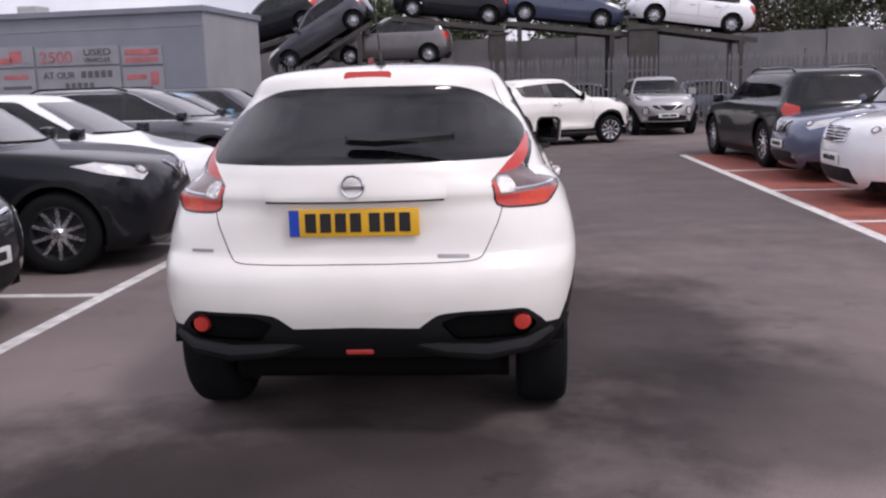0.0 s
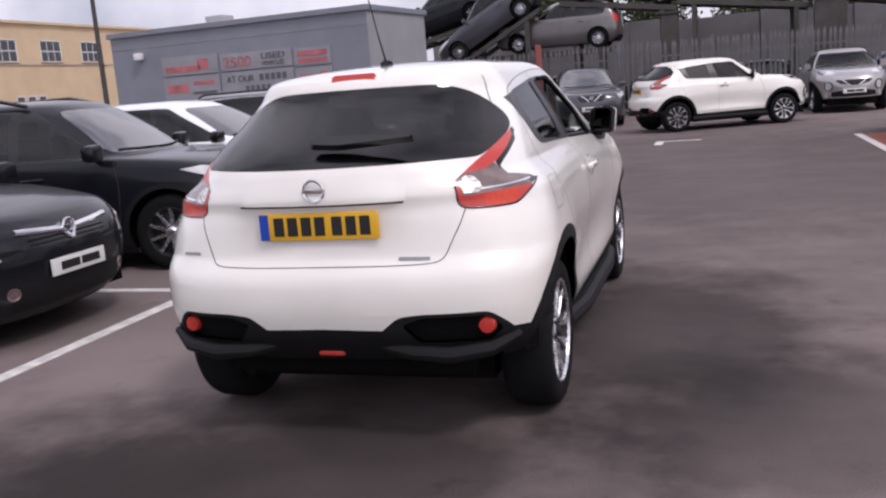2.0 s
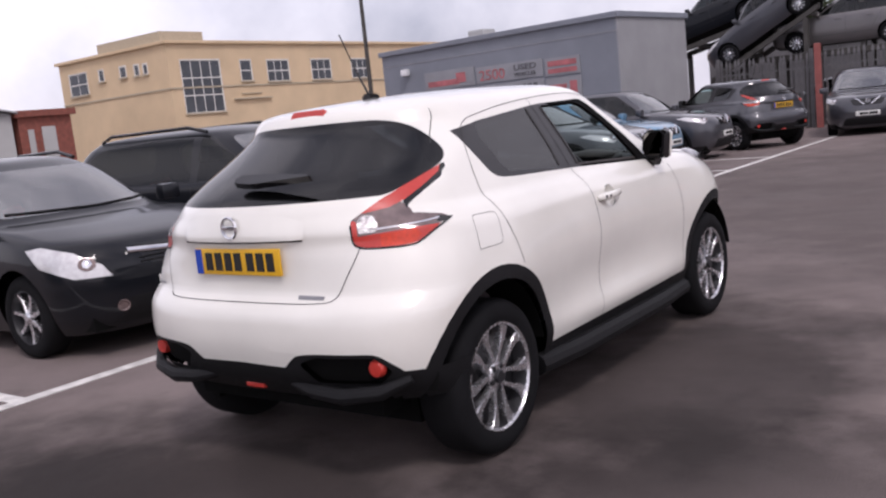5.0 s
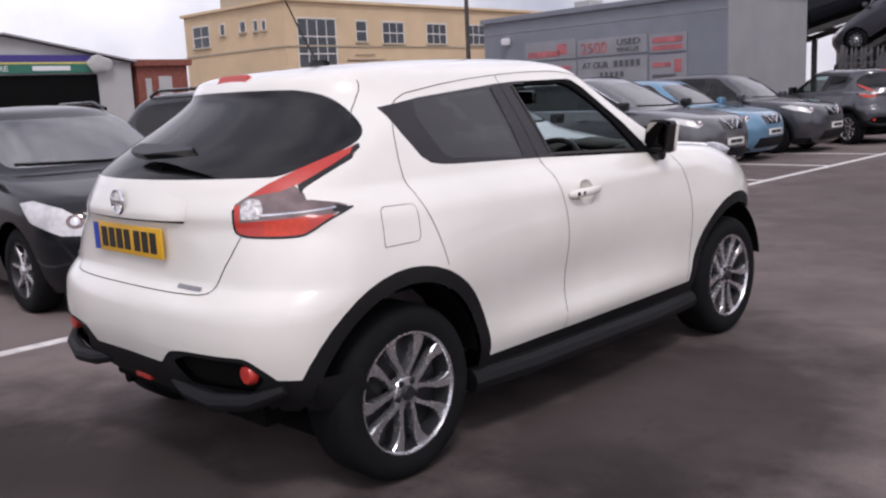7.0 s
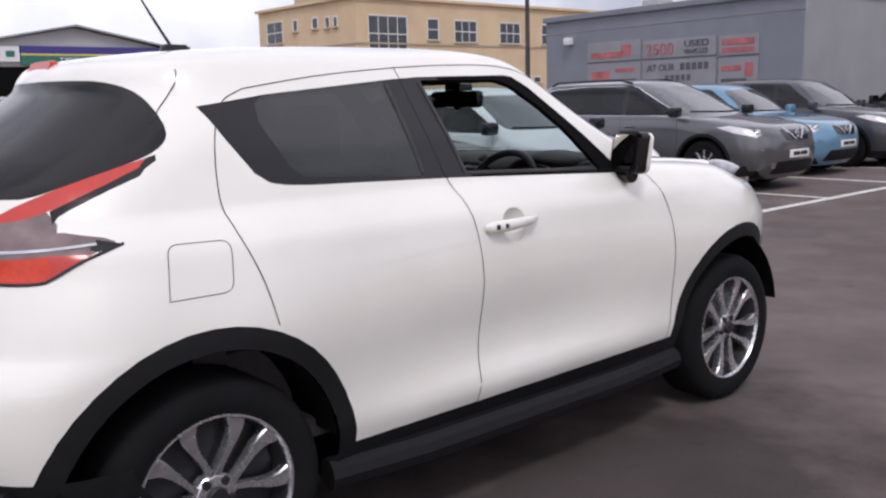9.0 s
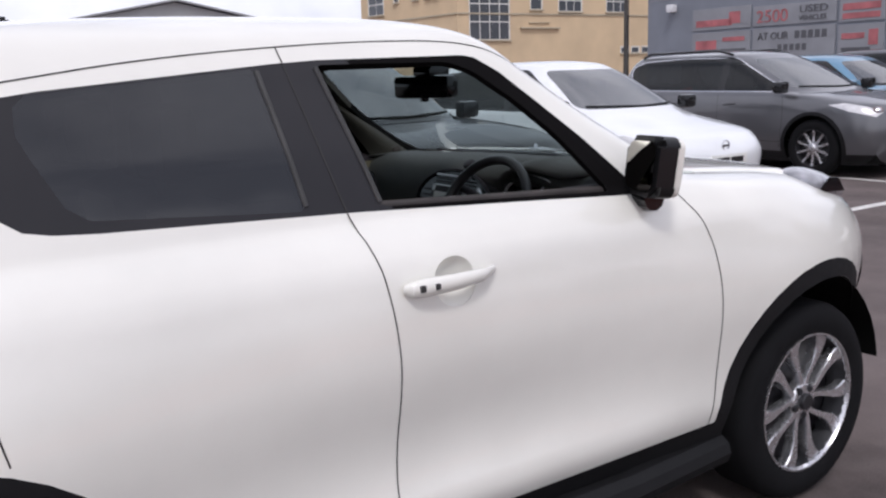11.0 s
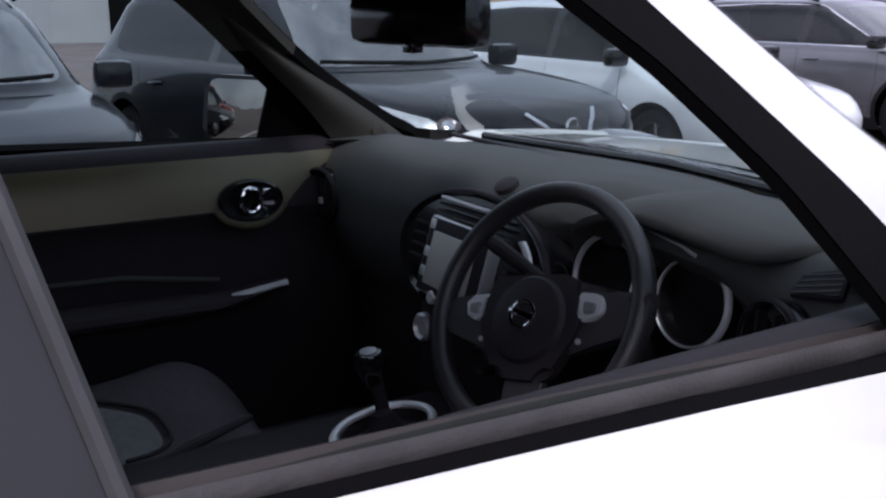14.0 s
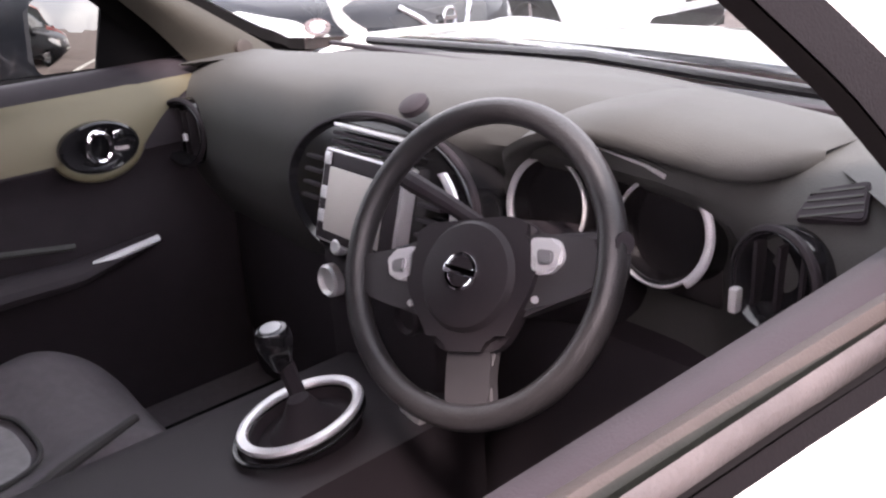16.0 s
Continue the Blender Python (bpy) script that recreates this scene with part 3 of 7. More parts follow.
    if plates:
        for y, mt, d, zz in ((L + 0.012, M["plate_w"], 1, plate_z), (-0.012, M["plate_y"], -1, 0.72)):
            pl = part("number_plate", boxes((-0.26, 0.26, y - 0.008, y + 0.008, zz, zz + 0.11), bevel=0.004), mt, car)
            for x in (-0.2, -0.0, ):
                part("plate_mark", boxes((x, x + 0.18, y + d * 0.0085 - 0.003, y + d * 0.0085 + 0.003, zz + 0.028, zz + 0.082)), M["ink"], pl, smooth=False)
    if rails:
        for s in (1, -1):
            part("roof_rail", tube([(s * h * 0.66, tail + 0.25, H - 0.06), (s * h * 0.67, tail + 0.4, H + 0.0), (s * h * 0.68, ws - 0.55, H + 0.005), (s * h * 0.68, ws - 0.3, H - 0.055)], 0.018, 8), M["gloss"], car)
    return car


def lathe_badge(r, at, d):
    bm = lathe([(r * 0.72, 0.0), (r * 0.76, 0.008), (r * 0.9, 0.010), (r, 0.004), (r, 0.0)], 24)
    box(bm, -0.0, 0.008, -r * 0.95, r * 0.95, -r * 0.18, r * 0.18, bevel=0.002)
    bmesh.ops.transform(bm, matrix=Matrix.Translation(at) @ Matrix.Rotation(radians(90 * d), 4, "Z"), verts=bm.verts)
    return bm


def skin(rows):
    """A surface through rows of places, each row as long as the others."""
    bm = bmesh.new()
    vs = [[bm.verts.new(p) for p in r] for r in rows]
    for a, b in zip(vs, vs[1:]):
        for i in range(len(a) - 1):
            bm.faces.new((a[i], a[i + 1], b[i + 1], b[i]))
    bmesh.ops.recalc_face_normals(bm, faces=bm.faces)
    return bm


def ring(center, normal, radius, thick, seg=40, tseg=10, oval=(1, 1), arc=(0, 360), flat=1.0):
    """A bent round bar about a centre, whole or in part."""
    n = Vector(normal).normalized()
    u = n.cross(Vector((0, 0, 1))).normalized()
    v = u.cross(n)
    whole = arc[1] - arc[0] >= 360
    pts = []
    k = seg if whole else seg + 1
    for i in range(k):
        a = radians(arc[0] + (arc[1] - arc[0]) * i / seg)
        pts.append((Vector(center), a))
    bm = bmesh.new()
    rings = []
    for c, a in pts:
        out = u * math.cos(a) * oval[0] + v * math.sin(a) * oval[1]
        p = c + out * radius
        o = out.normalized()
        rings.append([bm.verts.new(p + (o * math.cos(2 * math.pi * j / tseg) + n * flat * math.sin(2 * math.pi * j / tseg)) * thick) for j in range(tseg)])
    for i in range(len(rings) if whole else len(rings) - 1):
        A, B = rings[i], rings[(i + 1) % len(rings)]
        for j in range(tseg):
            bm.faces.new((A[j], A[(j + 1) % tseg], B[(j + 1) % tseg], B[j]))
    bmesh.ops.recalc_face_normals(bm, faces=bm.faces)
    return bm


def disc(center, normal, profile, seg=36, oval=(1, 1)):
    """A turned knob or dial: (radius, height) pairs about a normal."""
    n = Vector(normal).normalized()
    u = n.cross(Vector((0, 0, 1))).normalized()
    v = u.cross(n)
    bm = bmesh.new()
    rings = []
    for r, h in profile:
        rings.append([bm.verts.new(Vector(center) + n * h + (u * math.cos(2 * math.pi * j / seg) * oval[0] + v * math.sin(2 * math.pi * j / seg) * oval[1]) * r) for j in range(seg)])
    for A, B in zip(rings, rings[1:]):
        for j in range(seg):
            bm.faces.new((A[j], A[(j + 1) % seg], B[(j + 1) % seg], B[j]))
    bm.faces.new(rings[-1])
    bmesh.ops.recalc_face_normals(bm, faces=bm.faces)
    return bm


# ---- the white crossover car in the lane ----
HERO_ROWS = [
    (0.19, 0.70, 4.02, 0.76), (0.27, 0.46, 4.12, 0.81), (0.33, 0.30, 4.15, 0.83), (0.38, 0.225, 4.17, 0.845), (0.50, 0.145, 4.19, 0.862), (0.62, 0.125, 4.19, 0.872), (0.72, 0.135, 4.17, 0.878),
    (0.775, 0.172, 4.15, 0.878), (0.80, 0.192, 4.14, 0.877), (0.90, 0.202, 4.06, 0.868), (0.96, 0.196, 3.98, 0.858), (1.00, 0.188, 3.88, 0.850), (1.04, 0.175, 3.74, 0.828), (1.07, 0.178, 3.56, 0.805),
    (1.09, 0.182, 3.32, 0.782), (1.105, 0.186, 3.06, 0.769), (1.13, 0.195, 2.94, 0.759), (1.17, 0.22, 2.85, 0.743), (1.20, 0.26, 2.79, 0.730), (1.25, 0.34, 2.70, 0.708), (1.30, 0.43, 2.62, 0.682), (1.35, 0.52, 2.55, 0.655), (1.40, 0.605, 2.485, 0.627),
    (1.44, 0.66, 2.43, 0.606), (1.47, 0.675, 2.395, 0.588), (1.49, 0.69, 2.365, 0.574), (1.51, 0.71, 2.33, 0.555), (1.53, 0.78, 2.28, 0.525), (1.55, 0.95, 2.20, 0.465), (1.565, 1.15, 2.11, 0.365), (1.576, 1.36, 1.98, 0.24), (1.583, 1.6, 1.78, 0.05),
]
Q = math.sqrt(0.5)


def chaikin(pts, n=2, closed=False):
    """The line with its corners cut n times, so that it runs smoothly."""
    for _ in range(n):
        out = [] if closed else [pts[0]]
        for a, b in zip(pts, pts[1:] + (pts[:1] if closed else [])):
            out += [(a[0] * 0.75 + b[0] * 0.25, a[1] * 0.75 + b[1] * 0.25), (a[0] * 0.25 + b[0] * 0.75, a[1] * 0.25 + b[1] * 0.75)]
        pts = out if closed else out + [pts[-1]]
    return pts


def on_shell(tree, points, toward, back=3.0, step=0.02):
    """Places and normals where a line of points, pushed along toward, meets the shell."""
    toward = Vector(toward)
    out = []
    pts = [Vector(p) for p in points]
    for a, b in zip(pts, pts[1:]):
        n = max(1, int((b - a).length / step))
        for i in range(n):
            out.append(a + (b - a) * i / n)
    out.append(pts[-1])
    hits = []
    for p in out:
        loc, nor, _, _ = tree.ray_cast(p - toward * back, toward)
        if loc is not None:
            hits.append((loc, nor))
    return hits


def seam(hits, width, lift=0.0012, closed=False):
    """A thin ribbon that follows the shell."""
    bm = bmesh.new()
    rows = []
    n = len(hits)
    for i, (p, no) in enumerate(hits):
        d = (hits[min(i + 1, n - 1)][0] - hits[max(i - 1, 0)][0]).normalized()
        s = d.cross(no).normalized() * width / 2
        c = p + no * lift
        rows.append((bm.verts.new(c - s), bm.verts.new(c + no * 0.0005), bm.verts.new(c + s)))
    for (a, m1, b), (c, m2, d) in zip(rows, rows[1:]):
        bm.faces.new((a, m1, m2, c))
        bm.faces.new((m1, b, d, m2))
    bmesh.ops.recalc_face_normals(bm, faces=bm.faces)
    return bm


def build_hero():
    lv = sorted({round(x, 3) for x in list(np.linspace(0.19, 0.72, 16)) + [0.745, 0.76, 0.775, 0.79, 0.80, 0.82] + list(np.linspace(0.85, 1.02, 9)) + list(np.linspace(1.03, 1.14, 12)) + list(np.linspace(1.16, 1.49, 20)) + [1.5, 1.51, 1.52, 1.53, 1.54, 1.55, 1.558, 1.565, 1.571, 1.576, 1.58, 1.583]})
    yr, yf, wr = 0.79, 3.32, 0.332
    corner = pchip([0.2, 0.62, 0.90, 1.0, 1.15, 1.3, 1.5], [0.38, 0.44, 0.48, 0.54, 0.56, 0.50, 0.40])
    nose = pchip([0.2, 0.7, 1.0, 1.08, 1.13, 1.5], [1.10, 1.05, 0.95, 0.60, 0.22, 0.16])
    round_rear = pchip([0.2, 0.62, 0.85, 0.92, 1.0, 1.08, 1.3, 1.5], [2.9, 2.8, 2.7, 2.5, 2.15, 2.05, 2.0, 2.3])
    round_nose = pchip([0.2, 0.6, 0.9, 1.2], [2.05, 2.1, 2.4, 2.4])
    bm = shell(HERO_ROWS, lv, corner, nose, round_rear, round_nose, [(yr + 0.05, 0.74, 0.42, 0.22, 0.030), (yf, 0.76, 0.42, 0.24, 0.030), (1.95, 0.60, 0.75, 0.15, -0.027), (2.05, 0.43, 0.8, 0.06, 0.026), (0.43, 1.03, 0.15, 0.07, 0.04)], seg=(22, 60, 18))
    tree = BVHTree.FromBMesh(bm)
    R = dict(body=0, seal=1, glass=2, open=3, clad=4, hole=5, red=6, smoke=7, clear=8, rear=9, screen=10, lampf=11, sideclear=12, recess=13, orange=14, dark=15, cup=16, frame=17)
    half = [(0.55, 1.158), (0.618, 1.159), (0.650, 1.184), (0.680, 1.224), (0.688, 1.262), (0.652, 1.315), (0.587, 1.369), (0.51, 1.418), (0.42, 1.450), (0.31, 1.462)]
    window = chaikin([(-x, z) for x, z in half[::-1]] + half, 2, True)
    cut(bm, window, R["rear"], (1, 0, 0), (0, 0, 1), (0, -1, 0.15), lambda c: c.y < 0.92 and c.z > 1.15)
    for s in (1, -1):
        f, t = (s, 0, 0), (lambda c, s=s: c.x * s > 0.3)
        # window surround in two convex runs
        cut(bm, [(0.92, 1.378), (0.975, 1.275), (1.03, 1.188), (1.07, 1.160), (1.12, 1.150), (1.20, 1.144), (1.75, 1.124), (1.75, 1.457), (1.63, 1.45), (1.14, 1.408)], R["seal"], SIDE_U, SIDE_V, f, t)
        fore = [(2.51, 1.0862), (2.618, 1.082), (2.462, 1.232), (2.346, 1.336), (2.254, 1.418), (2.190, 1.456), (2.15, 1.463)] if s > 0 else [(2.60, 1.090), (2.765, 1.086), (2.58, 1.25), (2.44, 1.365), (2.33, 1.44), (2.22, 1.463)]
        cut(bm, [(1.75, 1.124)] + fore + [(1.83, 1.458), (1.75, 1.457)], R["seal"], SIDE_U, SIDE_V, f, t)
        cut(bm, [(1.105, 1.29), (1.15, 1.195), (1.19, 1.168), (1.61, 1.139), (1.622, 1.146), (1.592, 1.43), (1.582, 1.440), (1.12, 1.402), (1.095, 1.38), (1.09, 1.33)], R["glass"], SIDE_U, SIDE_V, f, t)
        front = [(2.500, 1.098), (2.465, 1.140), (2.370, 1.253), (2.270, 1.349), (2.172, 1.422), (2.105, 1.446)] if s > 0 else [(2.60, 1.100), (2.44, 1.24), (2.33, 1.34), (2.22, 1.425), (2.13, 1.446)]
        door_glass = rounded([(1.808, 1.130)] + front + [(1.738, 1.446)], 0.02, 3)
        cut(bm, door_glass, R["open"] if s > 0 else R["sideclear"], SIDE_U, SIDE_V, f, t)
        cut(bm, circle(1.933, 0.956, 0.056, 28), R["cup"], SIDE_U, SIDE_V, f, t)
        low = lambda c, s=s: c.x * s > 0.42
        cut(bm, [(1.0, 0.15), (3.1, 0.15), (3.1, 0.385), (1.0, 0.365)], R["clad"], SIDE_U, SIDE_V, f, low)
        for y in (yr, yf):
            cut(bm, circle(y, wr + 0.015, 0.468, 44), R["clad"], SIDE_U, SIDE_V, f, lambda c, s=s: c.x * s > 0.42 and not (c.y > yf + 0.32 and c.z < 0.37))
            cut(bm, circle(y, wr + 0.015, 0.408, 44), R["hole"], SIDE_U, SIDE_V, f, low)
        du, dn = Vector((s * Q, Q, 0)), (s * Q, -Q, 0)
        rt = lambda c, s=s: c.x * s > 0.3 and c.y < 1.1
        lamp_low = [(0.606, 0.993), (0.625, 0.976), (0.67, 0.968), (0.84, 0.967), (0.875, 0.984), (0.930, 1.018)]
        cut(bm, [(0.605, 1.06)] + lamp_low + [(1.010, 1.051), (0.963, 1.068), (0.87, 1.083), (0.66, 1.083), (0.61, 1.078)], R["smoke"], du, SIDE_V, dn, rt)
        cut(bm, [(0.61, 1.078), (0.872, 1.080), (0.847, 1.102), (0.838, 1.120), (0.828, 1.134), (0.70, 1.128), (0.65, 1.10)], R["smoke"], du, SIDE_V, dn, rt)
        cut(bm, [(0.606, 1.014)] + lamp_low + [(0.955, 1.034), (0.856, 1.034), (0.714, 1.024)], R["red"], du, SIDE_V, dn, rt)
        cut(bm, [(0.605, 1.06), (0.606, 1.0), (0.628, 1.0), (0.628, 1.072), (0.614, 1.078)], R["red"], du, SIDE_V, dn, rt)
        cut(bm, [(0.714, 1.018), (0.85, 1.028), (0.875, 1.006), (0.84, 0.974), (0.714, 0.974)], R["orange"], du, SIDE_V, dn, rt)
        cut(bm, [(0.65, 1.10), (0.766, 1.114), (0.844, 1.140), (0.938, 1.190), (1.018, 1.236), (1.028, 1.256), (0.944, 1.226), (0.818, 1.180), (0.73, 1.143)], R["red"], du, SIDE_V, dn, rt)
        under = [(0.836, 1.100), (0.846, 1.118), (0.868, 1.132), (0.938, 1.170), (1.006, 1.205)]
        over = [(0.822, 1.131), (0.842, 1.141), (0.868, 1.154), (0.938, 1.190), (1.018, 1.237)]
        for a, b, c, d in zip(under, under[1:], over[1:], over):
            cut(bm, [a, b, c, d], R["dark"], du, SIDE_V, dn, rt)
        cut(bm, [(1.0, 1.211), (1.033, 1.241), (1.028, 1.256), (1.010, 1.250), (1.0, 1.232)], R["dark"], du, SIDE_V, dn, rt)
        cut(bm, [(0.952, 1.064), (1.010, 1.051), (0.966, 1.037), (0.944, 1.043)], R["dark"], du, SIDE_V, dn, rt)
        cut(bm, rounded([(0.632, 1.026), (0.700, 1.030), (0.712, 1.060), (0.696, 1.092), (0.650, 1.094), (0.630, 1.070)], 0.012, 3), R["clear"], du, SIDE_V, dn, rt)
        # front light pods and round lamps
        uf = Vector((-s * Q, Q, 0))
        cut(bm, [(1.95, 1.00), (2.25, 0.93), (2.48, 0.95), (2.35, 1.01), (2.05, 1.05)], R["lampf"], uf, SIDE_V, (s * Q, Q, 0.4), lambda c, s=s: c.x * s > 0.3 and c.y > 3.2)
    X, Z = (1, 0, 0), (0, 0, 1)
    low_rear = lambda c: c.y < 0.62 and abs(c.x) < 0.9
    cut(bm, [(-0.90, 0.15), (0.90, 0.15), (0.90, 0.498), (0.74, 0.502), (0.25, 0.530), (-0.25, 0.530), (-0.74, 0.502), (-0.90, 0.498)], R["clad"], X, Z, (0, -1, 0), low_rear)
    for s in (1, -1):
        cut(bm, rounded([(s * 0.235, 0.50), (s * 0.325, 0.570), (s * 0.42, 0.580), (s * 0.68, 0.578), (s * 0.75, 0.515), (s * 0.78, 0.46), (s * 0.5, 0.40)], 0.03, 3), R["clad"], X, Z, (0, -1, 0), low_rear)
        cut(bm, rounded([(s * 0.335, 0.535), (s * 0.42, 0.565), (s * 0.67, 0.563), (s * 0.725, 0.505), (s * 0.67, 0.455), (s * 0.40, 0.455)], 0.02, 3), R["recess"], X, Z, (0, -1, 0), low_rear)
    for f in bm.faces:
        c = f.calc_center_median()
        if (c.y < 0.64 and c.z < 0.378) or (3.6 < c.y and c.z < 0.36):
            f.material_index = R["hole"]
    cut(bm, rounded([(-0.735, 1.10), (0.735, 1.10), (0.665, 1.25), (0.55, 1.46), (-0.55, 1.46), (-0.67, 1.25)], 0.05, 4), R["screen"], X, Z, (0, 1, 0.3), lambda c: c.y > 1.95)
    for f in bm.faces:
        c = f.calc_center_median()
        if f.material_index == R["seal"] and c.y > 1.83:
            f.material_index = R["frame"]
    body_bm = region_mesh(bm, R["body"])
    bm.normal_update()
    lin, seen = bmesh.new(), {}

    def inner(v):
        if v not in seen:
            k = min(max((v.co.y - 1.85) / 0.4, 0.0), 1.0) if v.co.x > 0 else 0.0
            d = 0.06 if v.co.z < 1.1 else 0.025 - 0.008 * k * k * (3 - 2 * k)
            seen[v] = (lin.verts.new(v.co - v.normal * 0.002), lin.verts.new(v.co - v.normal * d))
        return seen[v]

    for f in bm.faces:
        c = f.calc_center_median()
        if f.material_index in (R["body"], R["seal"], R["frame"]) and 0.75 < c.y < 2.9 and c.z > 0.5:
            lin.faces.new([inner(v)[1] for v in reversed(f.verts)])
    done = {v: k for v, k in seen.items()}
    for e in bm.edges:
        kinds = {f.material_index for f in e.link_faces}
        if e.verts[0] in done and e.verts[1] in done and kinds & {R["seal"], R["frame"], R["body"]} and kinds & {R["open"], R["sideclear"], R["screen"], R["glass"]}:
            (a, b), (c, d) = done[e.verts[0]], done[e.verts[1]]
            lin.faces.new((a, c, d, b))
    loose = [v for v in lin.verts if not v.link_faces]
    bmesh.ops.delete(lin, geom=loose, context="VERTS")
    bmesh.ops.recalc_face_normals(lin, faces=lin.faces)
    trim = lin.copy()
    # Beige kept for the passenger pillar; the driver's side has shade painted in.
    beige = lambda f: f.calc_center_median().x < -0.3 and f.calc_center_median().y > 2.0 and f.calc_center_median().z > 1.30
    bmesh.ops.delete(lin, geom=[f for f in lin.faces if beige(f)], context="FACES")
    bmesh.ops.delete(trim, geom=[f for f in trim.faces if not beige(f)], context="FACES")
    car = thing("crossover_car", "white compact crossover car standing in the lane, driver's window open", "car")
    part("body", body_bm, M["white"], car)
    part("shaded_cabin_lining", lin, M["lining"], car, "cabin lining darkened for the shade on the driver's pillar")
    part("pillar_trim", trim, M["pillar_trim"], car, "beige grey inner pillar trim")
    for piece in islands(region_mesh(bm, R["seal"])):
        part("window_surround", piece, M["pillar"], car, "satin black pillar trim")
    for piece in islands(region_mesh(bm, R["frame"])):
        part("door_frame", piece, M["dark_trim"], car, "matt black window frame")
    for piece in islands(region_mesh(bm, R["glass"])):
        part("rear_door_window", piece, M["privacy_side"], car, "dark tinted glass")
    part("passenger_window", region_mesh(bm, R["sideclear"]), M["clear"], car).visible_shadow = False
    part("windscreen", region_mesh(bm, R["screen"]), M["clear"], car).visible_shadow = False
    part("rear_window", region_mesh(bm, R["rear"]), M["privacy"], car, "dark tinted rear window")
    pane = region_mesh(bm, R["open"])
    for piece in islands(region_mesh(bm, R["clad"])):
        part("cladding", piece, M["plastic"], car, "matt black plastic cladding")
    for piece in islands(region_mesh(bm, R["recess"])):
        bmesh.ops.translate(piece, verts=piece.verts, vec=(0, 0.03, 0))
        part("fog_recess", piece, M["under"], car)
    lamps = {}
    for k, nm, mt in (("smoke", "tail_light", "lamp_dark"), ("lampf", "headlight", "lamp_clear")):
        for piece in islands(region_mesh(bm, R[k])):
            c = sum((v.co for v in piece.verts), Vector()) / len(piece.verts)
            ob = part(nm, piece, M[mt], car)
            if k == "smoke":
                lamps[c.x > 0] = ob
    for k, nm, mt in (("red", "red_lens", "lamp_red"), ("clear", "reversing_lamp", "lamp_facet"), ("orange", "indicator", "lamp_amber"), ("dark", "lamp_edge", "gloss")):
        for piece in islands(region_mesh(bm, R[k])):
            c = sum((v.co for v in piece.verts), Vector()) / len(piece.verts)
            part(nm, piece, M[mt], lamps.get(c.x > 0, car))
    bm.free()

    # seams between panels
    side = lambda pts: [(0, y, z) for y, z in pts]
    rear = lambda pts: [(x, 0, z) for x, z in pts]
    runs = []
    for s in (1, -1):
        d = (-s, 0, 0)
        for pts in ([(1.07, 1.425), (0.985, 1.39), (0.93, 1.28), (0.90, 1.13), (0.915, 1.03), (0.955, 0.93), (0.985, 0.79)],
                    [(1.07, 1.425), (1.35, 1.465), (1.68, 1.49), (1.95, 1.50), (2.15, 1.497), (2.28, 1.465), (2.40, 1.375), (2.57, 1.255)],
                    [(1.655, 1.487), (1.685, 1.30), (1.716, 1.13), (1.749, 1.02), (1.768, 0.90), (1.778, 0.75), (1.765, 0.49), (1.75, 0.37)],
                    [(2.72, 1.075), (2.79, 0.98), (2.825, 0.85), (2.84, 0.70), (2.84, 0.50), (2.82, 0.38)],
                    rounded([(0.69, 0.90), (0.865, 0.90), (0.885, 1.03), (0.71, 1.035), (0.69, 0.90)], 0.03, 4) if s > 0 else None):
            if pts:
                runs.append((on_shell(tree, side(pts if len(pts) > 15 else chaikin(pts)), d), 0.0022 if len(pts) > 15 else 0.0034))
        runs.append((on_shell(tree, rear(chaikin([(s * 0.587, 0.972), (s * 0.572, 0.92), (s * 0.545, 0.865), (s * 0.516, 0.80), (s * 0.496, 0.778), (s * 0.43, 0.770), (0, 0.770)])), (0, 1, 0)), 0.004))
        runs.append((on_shell(tree, [(s * 0.535, 0, 1.482), (s * 0.545, 0, 1.466), (s * 0.562, 0, 1.417), (s * 0.584, 0, 1.376), (s * 0.612, 0, 1.336)], (0, 1, 0)), 0.004))
    for s in (1, -1):
        diag = lambda pts, s=s: on_shell(tree, [(s * Q * u, Q * u, z) for u, z in chaikin(pts)], (-s * Q, Q, 0))
        part("lamp_outline", seam(diag([(0.605, 1.06), (0.606, 0.993), (0.625, 0.975), (0.67, 0.967), (0.84, 0.966), (0.876, 0.984), (0.932, 1.017), (0.975, 1.035), (1.010, 1.051)]), 0.008, 0.002), M["gloss"], lamps.get(s > 0, car))
        part("lamp_bright_line", seam(diag([(0.705, 1.040), (0.80, 1.044), (0.90, 1.050), (0.955, 1.055)]), 0.008, 0.002), M["chrome"], lamps.get(s > 0, car))
    for hits, wdt in runs:
        if len(hits) > 2:
            part("panel_seam", seam(hits, wdt), M["gap"], car)

    # rear trim
    rows = []
    for i in range(41):
        x = -0.365 + 0.735 * i / 40
        side_fade = min(1.0, (0.3675 - abs(x - 0.0025)) / 0.05)
        top = 1.122 - 0.035 * max(0.0, (abs(x) - 0.22) / 0.15) ** 1.5
        row = []
        for j in range(9):
            k = j / 8
            z = 1.021 + (top - 1.021) * k
            hit = on_shell(tree, [(x, 0, z), (x, 0, z)], (0, 1, 0))[0][0]
            row.append((x, hit.y - 0.0015 - 0.013 * side_fade * (1 - k) ** 1.3, z))
        rows.append([(x, row[0][1] + 0.012 * side_fade + 0.001, 1.020)] + row)
    part("tailgate_handle", skin(rows), M["white"], car)
    # Dark ribbon painted for the shadow under the handle's lip.
    part("handle_painted_shadow", seam(on_shell(tree, [(-0.355, 0, 1.016), (0.36, 0, 1.016)], (0, 1, 0)), 0.008), M["gap"], car)
